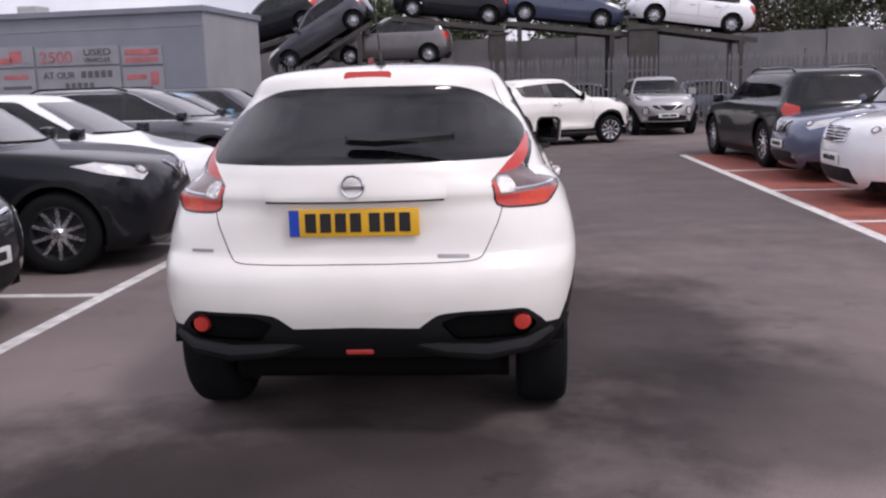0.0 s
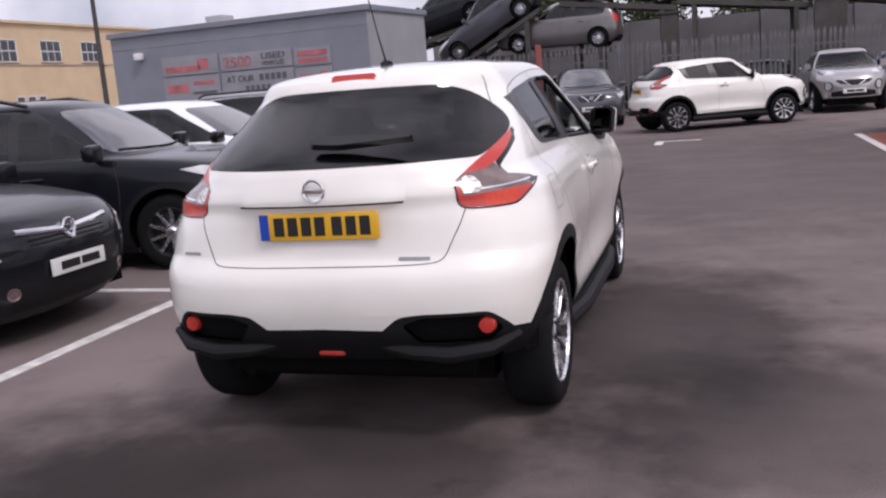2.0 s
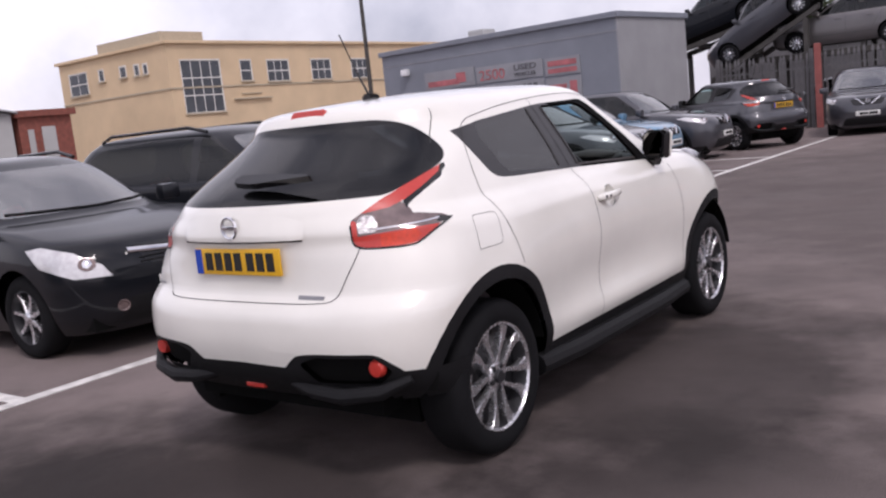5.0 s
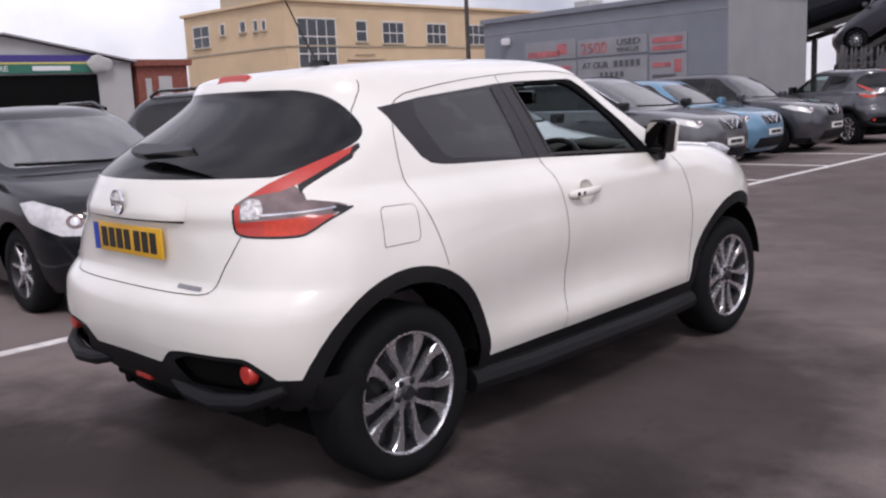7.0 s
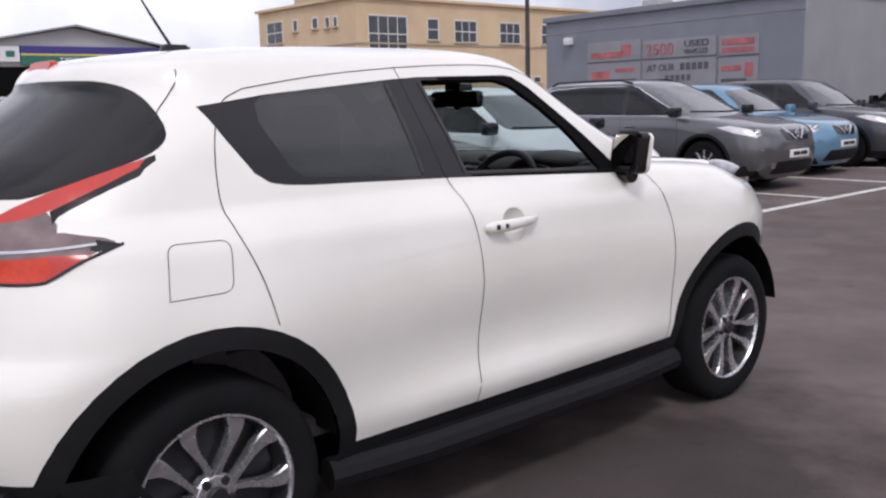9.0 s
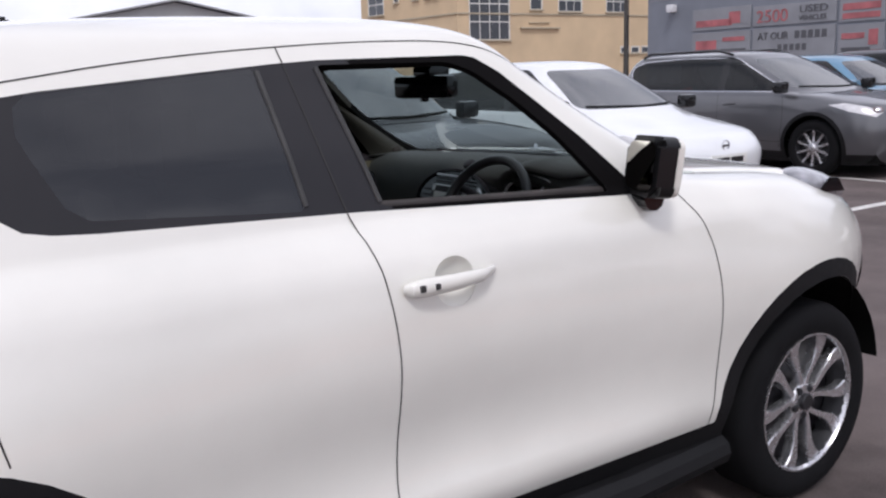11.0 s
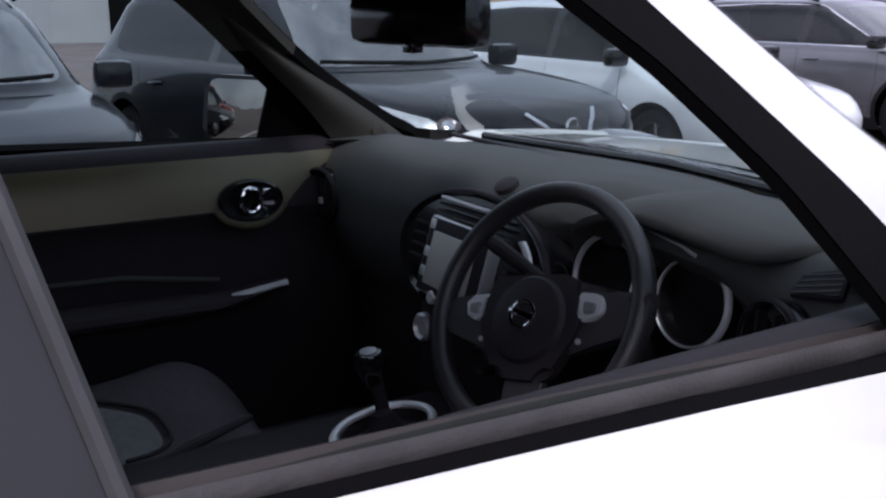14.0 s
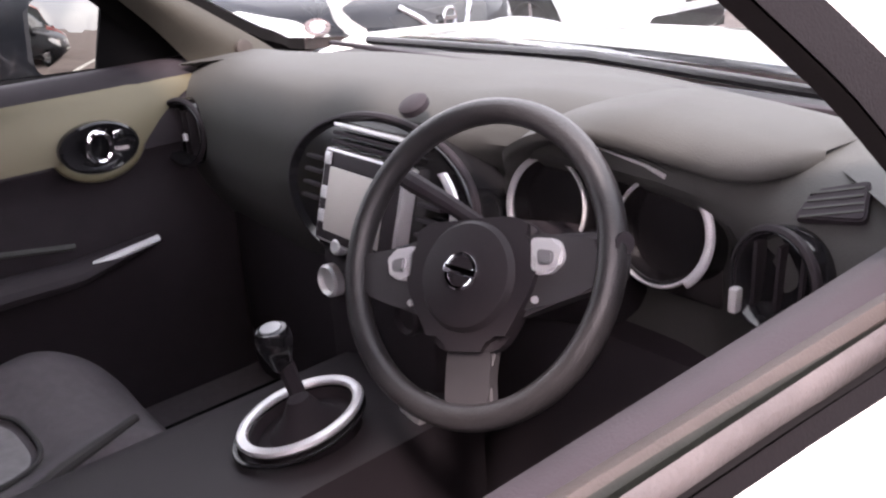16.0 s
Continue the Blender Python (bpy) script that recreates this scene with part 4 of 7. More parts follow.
    part("badge", lathe_badge(0.049, (0.008, 0.168, 1.080), -1), M["chrome"], car, "plain round chrome badge")
    plate = part("number_plate", boxes((-0.256, 0.264, 0.184, 0.194, 0.880, 0.991), bevel=0.004), M["plate_y"], car, "yellow rear number plate")
    part("plate_band", boxes((-0.254, -0.214, 0.1815, 0.1855, 0.883, 0.988)), M["plate_blue"], plate, smooth=False)
    for x in (-0.19, -0.13, -0.07, -0.01, 0.065, 0.125, 0.185):
        part("plate_mark", boxes((x, x + 0.044, 0.1815, 0.1855, 0.898, 0.974)), M["ink"], plate, smooth=False)
    lampb = prism(rounded([(-0.115, -0.026), (0.115, -0.026), (0.10, 0.024), (-0.10, 0.024)], 0.012, 3), 0.022, Matrix.Translation((0.0, 0.725, 1.500)) @ Matrix.Rotation(radians(66), 4, "X"), 0.006)
    part("high_brake_light", lampb, M["lamp_red"], car)
    part("washer_jet", boxes((0.135, 0.155, 0.715, 0.74, 1.475, 1.492), bevel=0.004), M["gloss"], car)
    for s in (1, -1):
        bmr = lathe([(0.001, 0.012), (0.030, 0.010), (0.036, 0.0), (0.036, -0.02)], 20)
        bmesh.ops.transform(bmr, matrix=Matrix.Translation((s * 0.66, 0.238, 0.517)) @ Matrix.Rotation(radians(-90), 4, "Z"), verts=bmr.verts)
        part("rear_fog_light", bmr, M["lamp_red"], car)
        skid = tube([(s * 0.22, 0.205, 0.44), (s * 0.36, 0.185, 0.415), (s * 0.52, 0.19, 0.405), (s * 0.68, 0.23, 0.425), (s * 0.78, 0.30, 0.47)], [0.02, 0.03, 0.034, 0.03, 0.018], 10)
        part("bumper_insert", skid, M["plastic"], car)
    part("centre_fog_lamp", boxes((-0.055, 0.06, 0.192, 0.24, 0.392, 0.416), bevel=0.010), M["lamp_red"], car)
    part("trim_badge", seam(on_shell(tree, [(0.33, 0, 0.793), (0.455, 0, 0.789)], (0, 1, 0)), 0.017, 0.003), M["padgrey"], car)
    part("model_badge", seam(on_shell(tree, [(-0.70, 0, 0.815), (-0.595, 0, 0.819)], (0, 1, 0)), 0.012, 0.003), M["padgrey"], car)
    blade = prism(rounded([(-0.15, -0.02), (-0.02, -0.035), (0.29, -0.006), (0.29, 0.004), (0.0, 0.024), (-0.14, 0.024)], 0.02, 4), 0.03, Matrix.Translation((0.115, 0.282, 1.248)) @ Matrix.Rotation(radians(38), 4, "X"), 0.01)
    part("rear_wiper", blade, M["gloss"], car)
    part("exhaust", tube([(-0.48, 0.36, 0.26), (-0.48, 0.7, 0.27)], 0.024, 12), M["under"], car)
    # aerial
    aer = part("aerial_base", prism(rounded([(-0.02, -0.05), (0.02, -0.05), (0.016, 0.05), (-0.016, 0.05)], 0.01, 3), 0.03, Matrix.Translation((0.0, 1.16, 1.558)), 0.008), M["gloss"], car)
    part("aerial_mast", tube([(0, 1.15, 1.575), (0, 1.09, 1.67), (0, 1.06, 1.72), (0, 0.98, 1.87)], [0.006, 0.005, 0.0035, 0.003], 8), M["gloss"], aer)

    # light pods on the wings, with the bonnet's ridge behind them
    for s in (1, -1):
        pod = bmesh.new()
        bmesh.ops.create_uvsphere(pod, u_segments=24, v_segments=14, radius=1.0)
        for v in pod.verts:
            t = v.co.y
            v.co = Vector((s * (0.655 - 0.03 * t) + v.co.x * 0.085, 3.555 + 0.205 * t, 0.998 - 0.036 * t + v.co.z * 0.062 * (1 - 0.25 * t)))
        lens = part("front_light_pod", pod, M["pod_glass"], car, "clear light pod on the wing")
        part("pod_reflector", prism([(-0.09, -0.012), (0.06, -0.018), (0.02, 0.03), (-0.03, 0.034)], 0.003, Matrix.Translation((s * 0.745, 3.56, 1.006)) @ Matrix(((0, 0, s, 0), (1, 0, 0, 0), (0, 1, 0, 0), (0, 0, 0, 1))), 0), M["gloss"], lens)
        part("bonnet_ridge", tube([(s * 0.60, 2.80, 1.06), (s * 0.615, 2.95, 1.065), (s * 0.63, 3.15, 1.047), (s * 0.645, 3.38, 1.022)], [0.02, 0.045, 0.052, 0.056], 16), M["white"], car)

    # sills, wheel wells, wheels
    for row in ((-0.55, 0.55, 0.80, 3.95, 0.19, 0.45), (-0.60, 0.60, 0.54, 0.80, 0.19, 0.5), (-0.56, 0.56, 0.36, 0.54, 0.27, 0.5)):
        part("underbody", boxes(row), M["under"], car, smooth=False)
    for s in (1, -1):
        part("floor_pan", boxes((min(s * 0.55, s * 0.74), max(s * 0.55, s * 0.74), 1.26, 2.85, 0.19, 0.42)), M["under"], car, smooth=False)
    for s in (1, -1):
        part("side_sill", tube([(s * 0.80, 1.18, 0.27), (s * 0.845, 1.5, 0.275), (s * 0.85, 2.5, 0.275), (s * 0.81, 2.92, 0.27)], 0.05, 10), M["plastic"], car)
        for y in (yr, yf):
            well = lathe([(0.001, -0.28), (0.412, -0.28), (0.414, -0.025)], 36)
            bmesh.ops.transform(well, matrix=Matrix.Translation((s * 0.86, y, wr + 0.015)) @ Matrix.Diagonal((s, 1, 1, 1)), verts=well.verts)
            bmesh.ops.bisect_plane(well, geom=well.verts[:] + well.edges[:] + well.faces[:], plane_co=(0, 0, 0.40), plane_no=(0, 0, -1), clear_outer=True)
            part("wheel_well", well, M["under"], car)
            wheel_parts(car, 0.850, y + (0.012 if y < 2 else 0), wr, 0.215, 5, s, hero=True, lift=0.002 if y < 2 else 0)
    for s in (1,):
        for line in (((1.806, 1.140), (1.783, 1.24), (1.760, 1.34), (1.738, 1.44)), ((1.626, 1.148), (1.616, 1.24), (1.605, 1.34), (1.594, 1.435))):
            edge = on_shell(tree, [(0, y, z) for y, z in line], (-s, 0, 0), step=0.05)
            part("window_channel", tube([p + no * 0.0005 for p, no in edge], 0.0065, 8), M["edge_rubber"], car)
    # door handles
    for s in (1, -1):
        for y, z in (((1.915, 0.966),)):
            (p, no) = on_shell(tree, [(0, y, z), (0, y, z)], (-s, 0, 0))[0]
            hx = p.x
            cup = disc((hx - s * 0.001, y + 0.018, z - 0.010), (s, 0, 0.10), [(0.0585, 0.0015), (0.056, -0.001), (0.050, -0.007), (0.036, -0.016), (0.018, -0.021), (0.001, -0.022)], 32)
            hd = part("door_handle", tube([(hx + s * 0.006, y - 0.118, z - 0.008), (hx + s * 0.020, y - 0.106, z - 0.007), (hx + s * 0.026, y - 0.08, z - 0.005), (hx + s * 0.032, y, z - 0.002), (hx + s * 0.028, y + 0.075, z + 0.001), (hx + s * 0.003, y + 0.125, z + 0.004)], [0.009, 0.0145, 0.0165, 0.0150, 0.012, 0.007], 14, flat=1.28), M["white"], car)
            part("handle_cup", cup, M["white"], hd)
            part("key_cover", boxes((hx + s * 0.030 - 0.012, hx + s * 0.030 + 0.012, y - 0.098, y - 0.084, z - 0.012, z + 0.004), bevel=0.003), M["gap"], hd)
            part("door_button", boxes((hx + s * 0.038 - 0.010, hx + s * 0.038 + 0.010, y - 0.062, y - 0.050, z - 0.010, z + 0.004), bevel=0.003), M["gap"], hd)
    # door mirrors: a black rear face with the glass let in, a white cap ahead of it
    for s, ce, n in ((1, (0.852, 2.535, 1.165), (-0.20, -0.95, 0.09)), (-1, (-0.935, 2.49, 1.140), (0.49, -0.87, 0.055))):
        n = Vector(n).normalized()
        u = Vector((0, 0, 1)).cross(n).normalized()
        v = n.cross(u)
        base = Matrix(((u.x, v.x, n.x, ce[0]), (u.y, v.y, n.y, ce[1]), (u.z, v.z, n.z, ce[2]), (0, 0, 0, 1)))
        w, hgt = (0.077, 0.081) if s > 0 else (0.148, 0.092)
        oval = lambda k, w=w, hgt=hgt: rounded([(-w * k, -hgt * k * 0.86), (w * k * 0.86, -hgt * k), (w * k, hgt * k * 0.8), (w * k * 0.75, hgt * k), (-w * k * 0.9, hgt * k)], 0.035, 4)
        mo = part("door_mirror", prism(oval(0.97), 0.018, base @ Matrix.Translation((0.005 if s > 0 else -0.004, 0, -0.072)), 0.005), M["white"], car)
        back = prism([(-a, b) for a, b in oval(0.80)][::-1], 0.016, base @ Matrix.Translation((0, 0, -0.070)) @ Matrix.Rotation(radians(180), 4, "Y"), 0.018)
        part("mirror_cap", back, M["white"], mo)
        part("mirror_bezel", prism(oval(1.0), 0.058, base @ Matrix.Translation((0, 0, -0.058)), 0.016), M["mirror_shell"], mo)
        rim = oval(0.90 if s < 0 else 0.83)
        lens = [[tuple(base @ Vector((a * k / 8, b * k / 8, 0.0045 - ((a * k / 8) ** 2 + (b * k / 8) ** 2) / 2.6 + 0.004))) for a, b in rim + rim[:1]] for k in range(9)]
        part("mirror_glass", skin(lens), M["mirror"], mo)
        if s < 0:
            part("mirror_sail", prism(rounded([(2.43, 1.085), (2.69, 1.075), (2.60, 1.165), (2.515, 1.25), (2.47, 1.235)], 0.015, 3), 0.01, Matrix.Translation((-0.735, 0, 0)) @ Matrix(((0, 0, 1, 0), (1, 0, 0, 0), (0, 1, 0, 0), (0, 0, 0, 1))), 0.003), M["dark_trim"], mo)
        part("mirror_foot", tube([(s * 0.76, 2.60, 1.075), (s * 0.86, 2.575, 1.075)], [0.035, 0.03], 10), M["gloss"], mo)
    return car, tree, pane


# This colour carries the shade of the driver's pillar.
M["lining"] = mat("shaded_cabin_lining", (0.0045, 0.004, 0.004), 0.9, spec=0.1, var=0.1, scale=20, bump=0.1, bscale=300)
M["pillar_trim"] = mat("beige_pillar_trim", (0.047, 0.043, 0.034), 0.75, spec=0.3, var=0.08, scale=20, bump=0.1, bscale=300)
M["edge_rubber"] = mat("worn_black_edge_rubber", (0.035, 0.034, 0.034), 0.5, var=0.25, scale=15)
M["dark_trim"] = mat("dark_grained_trim", (0.0035, 0.003, 0.0033), 0.75, spec=0.08, var=0.1, scale=25, bump=0.1, bscale=400)
M["mirror_shell"] = mat("satin_black_mirror_shell", (0.008, 0.008, 0.009), 0.35, spec=0.35, var=0.1)
M["van_red"] = paint("dark_red_car_paint", (0.30, 0.02, 0.02))
M["padgrey"] = mat("satin_grey_button_pad", (0.28, 0.28, 0.29), 0.35, 0.6, var=0.06)
M["mirror"] = mat("mirror_glass", (0.30, 0.29, 0.265), 0.01, 1.0)
HERO, HERO_TREE, DRIVER_PANE = build_hero()


# ---- inside of the white car ----
M["dash"] = mat("soft_grained_dash_plastic", (0.049, 0.050, 0.047), 0.62, spec=0.3, var=0.08, scale=25, bump=0.12, bscale=500)
M["dashlow"] = mat("dark_hard_plastic", (0.026, 0.0215, 0.025), 0.65, spec=0.2, var=0.1, scale=25, bump=0.1, bscale=500)
M["dusty"] = mat("dusty_worn_rubber", (0.046, 0.041, 0.039), 0.6, spec=0.35, var=0.35, scale=14, bump=0.2, bscale=250)
M["dashmid"] = mat("dark_grained_door_top", (0.040, 0.033, 0.029), 0.6, spec=0.3, var=0.15, scale=25, bump=0.15, bscale=400)
M["leather"] = mat("black_leather_rim", (0.022, 0.021, 0.022), 0.38, var=0.12, scale=40, bump=0.15, bscale=350)
M["hub"] = mat("dark_satin_hub_plastic", (0.018, 0.0148, 0.0172), 0.55, spec=0.3, var=0.05, scale=60, bump=0.05, bscale=700)
M["cloth"] = mat("dark_grey_seat_cloth", (0.092, 0.082, 0.089), 0.9, var=0.15, scale=60, bump=0.25, bscale=600)
M["cloth2"] = mat("mid_grey_seat_cloth", (0.19, 0.185, 0.19), 0.9, var=0.15, scale=60, bump=0.25, bscale=600)
M["trim"] = mat("satin_olive_door_trim", (0.115, 0.10, 0.06), 0.38, 0.3, var=0.08, scale=6)
M["satin"] = mat("satin_silver_trim", (0.68, 0.68, 0.69), 0.4, 0.55, var=0.06, scale=20)
M["screen_off"] = mat("grey_display_glass", (0.50, 0.48, 0.45), 0.45, var=0.03)
M["hood"] = mat("dark_grained_hood", (0.044, 0.045, 0.044), 0.65, spec=0.3, var=0.08, scale=25, bump=0.12, bscale=500)
M["spoke_grey"] = mat("satin_dark_spoke_trim", (0.036, 0.034, 0.036), 0.45, spec=0.4, var=0.06, scale=30)
M["dial"] = mat("black_dial_face", (0.01, 0.009, 0.01), 0.25, var=0.05)


def build_cabin(car):
    # dashboard: section from the screen's foot to the knees, across the car
    rows = []
    for i in range(41):
        x = -0.67 + 1.34 * i / 40
        edge = (abs(x) / 0.67) ** 4
        pas = math.exp(-(((x + 0.36) / 0.26) ** 2))
        drv = math.exp(-(((x - 0.30) / 0.21) ** 4))
        zt = 1.118 - 0.02 * edge
        fwd = 2.95 - 0.30 * (abs(x) / 0.67) ** 2
        lip = 2.585 + 0.02 * drv - 0.035 * pas - 0.005 * edge
        sec = [(fwd, zt - 0.01), (fwd - 0.08, zt + 0.004), (lip + 0.14, zt + 0.012 + 0.012 * drv), (lip + 0.07, zt + 0.005 + 0.018 * drv), (lip + 0.025, zt - 0.015 + 0.02 * drv), (lip, zt - 0.05 + 0.01 * drv),
               (lip - 0.012 + 0.085 * drv, zt - 0.10), (lip - 0.012 + 0.095 * drv, zt - 0.16), (lip + 0.005 + 0.07 * drv, zt - 0.22), (lip + 0.04 + 0.01 * drv, zt - 0.28), (lip + 0.09, zt - 0.36), (lip + 0.14, zt - 0.50), (lip + 0.2, zt - 0.62)]
        fy, fz = pchip(range(len(sec)), [p[0] for p in sec]), pchip(range(len(sec)), [p[1] for p in sec])
        rows.append([(x, fy(k * 0.25), fz(k * 0.25)) for k in range((len(sec) - 1) * 4 + 1)])
    dash = part("dashboard", skin(rows), M["dash"], car, "grey soft plastic dashboard")
    part("knee_panel", boxes((-0.66, 0.66, 2.62, 2.80, 0.42, 0.86), bevel=0.04), M["dashlow"], dash)
    # instrument binnacle
    brow = pchip([0.165, 0.172, 0.188, 0.225, 0.28, 0.35, 0.44, 0.53, 0.56], [0.985, 1.02, 1.050, 1.083, 1.103, 1.110, 1.104, 1.097, 1.097])
    hood = []
    for i in range(49):
        x = 0.165 + 0.393 * i / 48
        e, th = brow(x), 0.022 + 0.026 * min(1.0, max(0.0, (x - 0.19) / 0.2))
        k = math.sqrt(max(0.0, 1 - (max(0.0, x - 0.478) / 0.08) ** 2)) * math.sqrt(min(1.0, 0.2 + (x - 0.165) / 0.05))
        sec = [(2.69, e - 0.012), (2.61, e - 0.003), (2.579, e), (2.568, e + 0.006), (2.566, e + 0.016), (2.574, e + th * 0.62), (2.600, e + th * 0.9), (2.65, e + th), (2.72, max(1.128, e + th - 0.004)), (2.80, 1.120), (2.86, 1.105)]
        zc = e + 0.02
        sec = [(2.655 - (2.655 - y) * k, zc + (z - zc) * max(k, 0.25)) if y < 2.655 else (y, z - 0.02 * (1 - k)) for y, z in sec]
        fy, fz = pchip(range(len(sec)), [p[0] for p in sec]), pchip(range(len(sec)), [p[1] for p in sec])
        hood.append([(x, fy(q * 0.25), fz(q * 0.25)) for q in range((len(sec) - 1) * 4 + 1)])
    part("binnacle_hood", skin(hood), M["dash"], dash)
    inner = [[(0.33 + 0.165 * math.cos(math.pi * (1.05 - 1.1 * i / 20)), 2.605, 1.022 + 0.078 * max(math.sin(math.pi * (1.05 - 1.1 * i / 20)), -0.15)), (0.33 + 0.158 * math.cos(math.pi * (1.05 - 1.1 * i / 20)), 2.69, 1.03 + 0.075 * max(math.sin(math.pi * (1.05 - 1.1 * i / 20)), -0.15))] for i in range(21)]
    part("binnacle_inside", skin(inner), M["hood"], dash)
    part("binnacle_back", boxes((0.15, 0.50, 2.655, 2.68, 0.92, 1.105), bevel=0.005), M["dial"], dash)
    view = Vector((0, -1, 0.22))
    for x, z in ((0.238, 1.010), (0.405, 1.017)):
        cl = part("gauge", disc((x, 2.618, z), view, [(0.063, -0.05), (0.063, 0.008), (0.056, 0.010), (0.052, -0.010), (0.001, -0.012)]), M["dial"], dash)
        part("gauge_ring", ring((x, 2.606, z), view, 0.060, 0.0022, flat=1.4), M["satin"], cl)
        part("gauge_crescent", ring((x + (0.003 if x > 0.3 else -0.002), 2.604, z), view, 0.0615, 0.0058 if x > 0.3 else 0.003, 20, 8, arc=(132, 228) if x > 0.3 else (-60, 60), flat=0.8), M["satin"], cl)
    trip = part("trip_display", boxes((0.295, 0.365, 2.63, 2.642, 1.04, 1.09), bevel=0.004), M["dial"], dash)
    part("display_frame", tube([(0.30, 2.612, 1.098), (0.335, 2.606, 1.096), (0.385, 2.604, 1.090), (0.412, 2.604, 1.082)], [0.001, 0.0015, 0.002, 0.003], 8), M["satin"], trip)
    # centre pod with screen and vents
    tilt = Vector((0.05, -1, 0.28))
    pod = part("centre_pod", disc((-0.03, 2.545, 0.985), tilt, [(0.205, -0.06), (0.205, 0.0), (0.196, 0.014), (0.185, 0.006), (0.001, 0.004)], 48, (1.0, 0.54)), M["gloss"], dash)
    part("pod_rim", ring((-0.03, 2.540, 0.987), tilt, 0.20, 0.006, 56, 8, (1.0, 0.54)), M["dashlow"], pod)
    face = Matrix.Translation((-0.03, 2.535, 0.985)) @ Matrix.Rotation(radians(-16), 4, "X")

    def on_face(name, x0, x1, z0, z1, d0, d1, mt, par, bev=0.003):
        bm = boxes((x0, x1, -d1, -d0, z0, z1), bevel=bev)
        bmesh.ops.transform(bm, matrix=face, verts=bm.verts)
        return part(name, bm, M[mt], par)

    radio = on_face("radio_unit", -0.105, 0.085, -0.085, 0.055, -0.01, 0.016, "satin", pod, 0.008)
    on_face("radio_face", -0.098, 0.078, -0.080, 0.050, 0.012, 0.0185, "dashlow", radio)
    on_face("screen", -0.080, 0.052, -0.066, 0.028, 0.016, 0.021, "screen_off", radio)
    for z in (0.030, -0.02, -0.055):
        on_face("radio_button", -0.094, -0.08, z, z + 0.018, 0.016, 0.022, "satin", radio, 0.002)
    for z in (0.062, 0.074, 0.086):
        on_face("vent_slat", -0.09, 0.09, z, z + 0.005, 0.0, 0.016, "satin" if z > 0.08 else "dashlow", pod, 0.001)
    for s in (1, -1):
        if s > 0:
            part("vent_crescent", ring((-0.03, 2.527, 0.99), tilt, 0.175, 0.008, 16, 8, (1.0, 0.52), arc=(144, 202), flat=0.6), M["satin"], pod)
        for z in (-0.03, -0.01, 0.01, 0.03):
            on_face("side_vent_slat", s * 0.135 - 0.022, s * 0.135 + 0.022, z, z + 0.005, -0.005, 0.012, "dashlow", pod, 0.001)
    part("dial_knob", disc((-0.075, 2.508, 0.905), tilt, [(0.012, 0), (0.012, 0.014), (0.009, 0.017), (0.001, 0.017)], 20), M["satin"], pod)
    ctr = part("climate_panel", boxes((-0.165, 0.105, 2.52, 2.72, 0.60, 0.895), bevel=0.03), M["dashlow"], dash)
    for x in (-0.125, 0.065):
        part("climate_knob", disc((x, 2.522, 0.835), (0, -1, 0.1), [(0.026, 0), (0.026, 0.016), (0.022, 0.02), (0.018, 0.012), (0.001, 0.012)], 24), M["satin"] if x < 0 else M["dashlow"], ctr)
    # round end vents, tweeters, demister vents
    for x, y, z, r in ((0.566, 2.566, 1.020, 0.047), (-0.622, 2.537, 0.985, 0.058)):
        nv = Vector((-0.25 if x > 0 else 0.25, -1, 0.1))
        ev = part("end_vent", disc((x, y, z), nv, [(r * 1.1, -0.04), (r * 1.1, 0.0), (r * 1.02, 0.01), (r * 0.92, 0.004), (r * 0.85, -0.012), (0.001, -0.014)], 30), M["gloss"], dash)
        part("vent_ring", ring((x, y - 0.004, z), nv, r * 1.06, 0.005, 36, 8), M["hub"], ev)
        for k in (-1, 0, 1):
            part("vent_blade", boxes((x + k * 0.024 - 0.002, x + k * 0.024 + 0.002, y + 0.001, y + 0.02, z - r * 0.7, z + r * 0.7), bevel=0.001), M["hub"], ev)
        part("vent_tab", boxes((x - 0.040, x - 0.030, y - 0.016, y - 0.004, z - 0.040, z - 0.014), bevel=0.003) if x > 0 else boxes((x + 0.012, x + 0.024, y - 0.010, y - 0.002, z - 0.012, z + 0.002), bevel=0.003), M["satin"], ev)
    base = Matrix.Translation((0.594, 2.602, 1.089)) @ Matrix.Rotation(radians(40), 4, "X") @ Matrix.Rotation(radians(22), 4, "Z") @ Matrix.Scale(0.70, 4)
    dv = part("demister_vent", prism(rounded([(-0.045, -0.018), (0.045, -0.034), (0.050, 0.030), (-0.02, 0.022)], 0.01, 3), 0.012, base, 0.003), M["dashlow"], dash)
    for k in range(4):
        bm = boxes((-0.036 + 0.004 * k, 0.042, -0.020 + k * 0.012, -0.0165 + k * 0.012, 0.010, 0.0135))
        bmesh.ops.transform(bm, matrix=base, verts=bm.verts)
        part("vent_blade", bm, M["dash"], dv, smooth=False)
    part("light_sensor", disc((0.033, 2.572, 1.117), (0, -0.55, 1), [(0.021, -0.006), (0.021, 0.003), (0.016, 0.006), (0.001, 0.006)], 24), M["dashlow"], dash)
    part("demister_slot", boxes((-0.50, 0.50, 2.80, 2.815, 1.118, 1.126), bevel=0.003), M["dashlow"], dash)

    # steering wheel
    c, rake, swing = Vector((0.272, 2.449, 0.997)), radians(29), radians(7.8)
    nrm = Vector((math.sin(swing) * math.cos(rake), -math.cos(swing) * math.cos(rake), math.sin(rake)))
    u = Vector((0, 0, 1)).cross(nrm).normalized()
    v = nrm.cross(u)
    turn = radians(15)
    u, v = u * math.cos(turn) + v * math.sin(turn), v * math.cos(turn) - u * math.sin(turn)
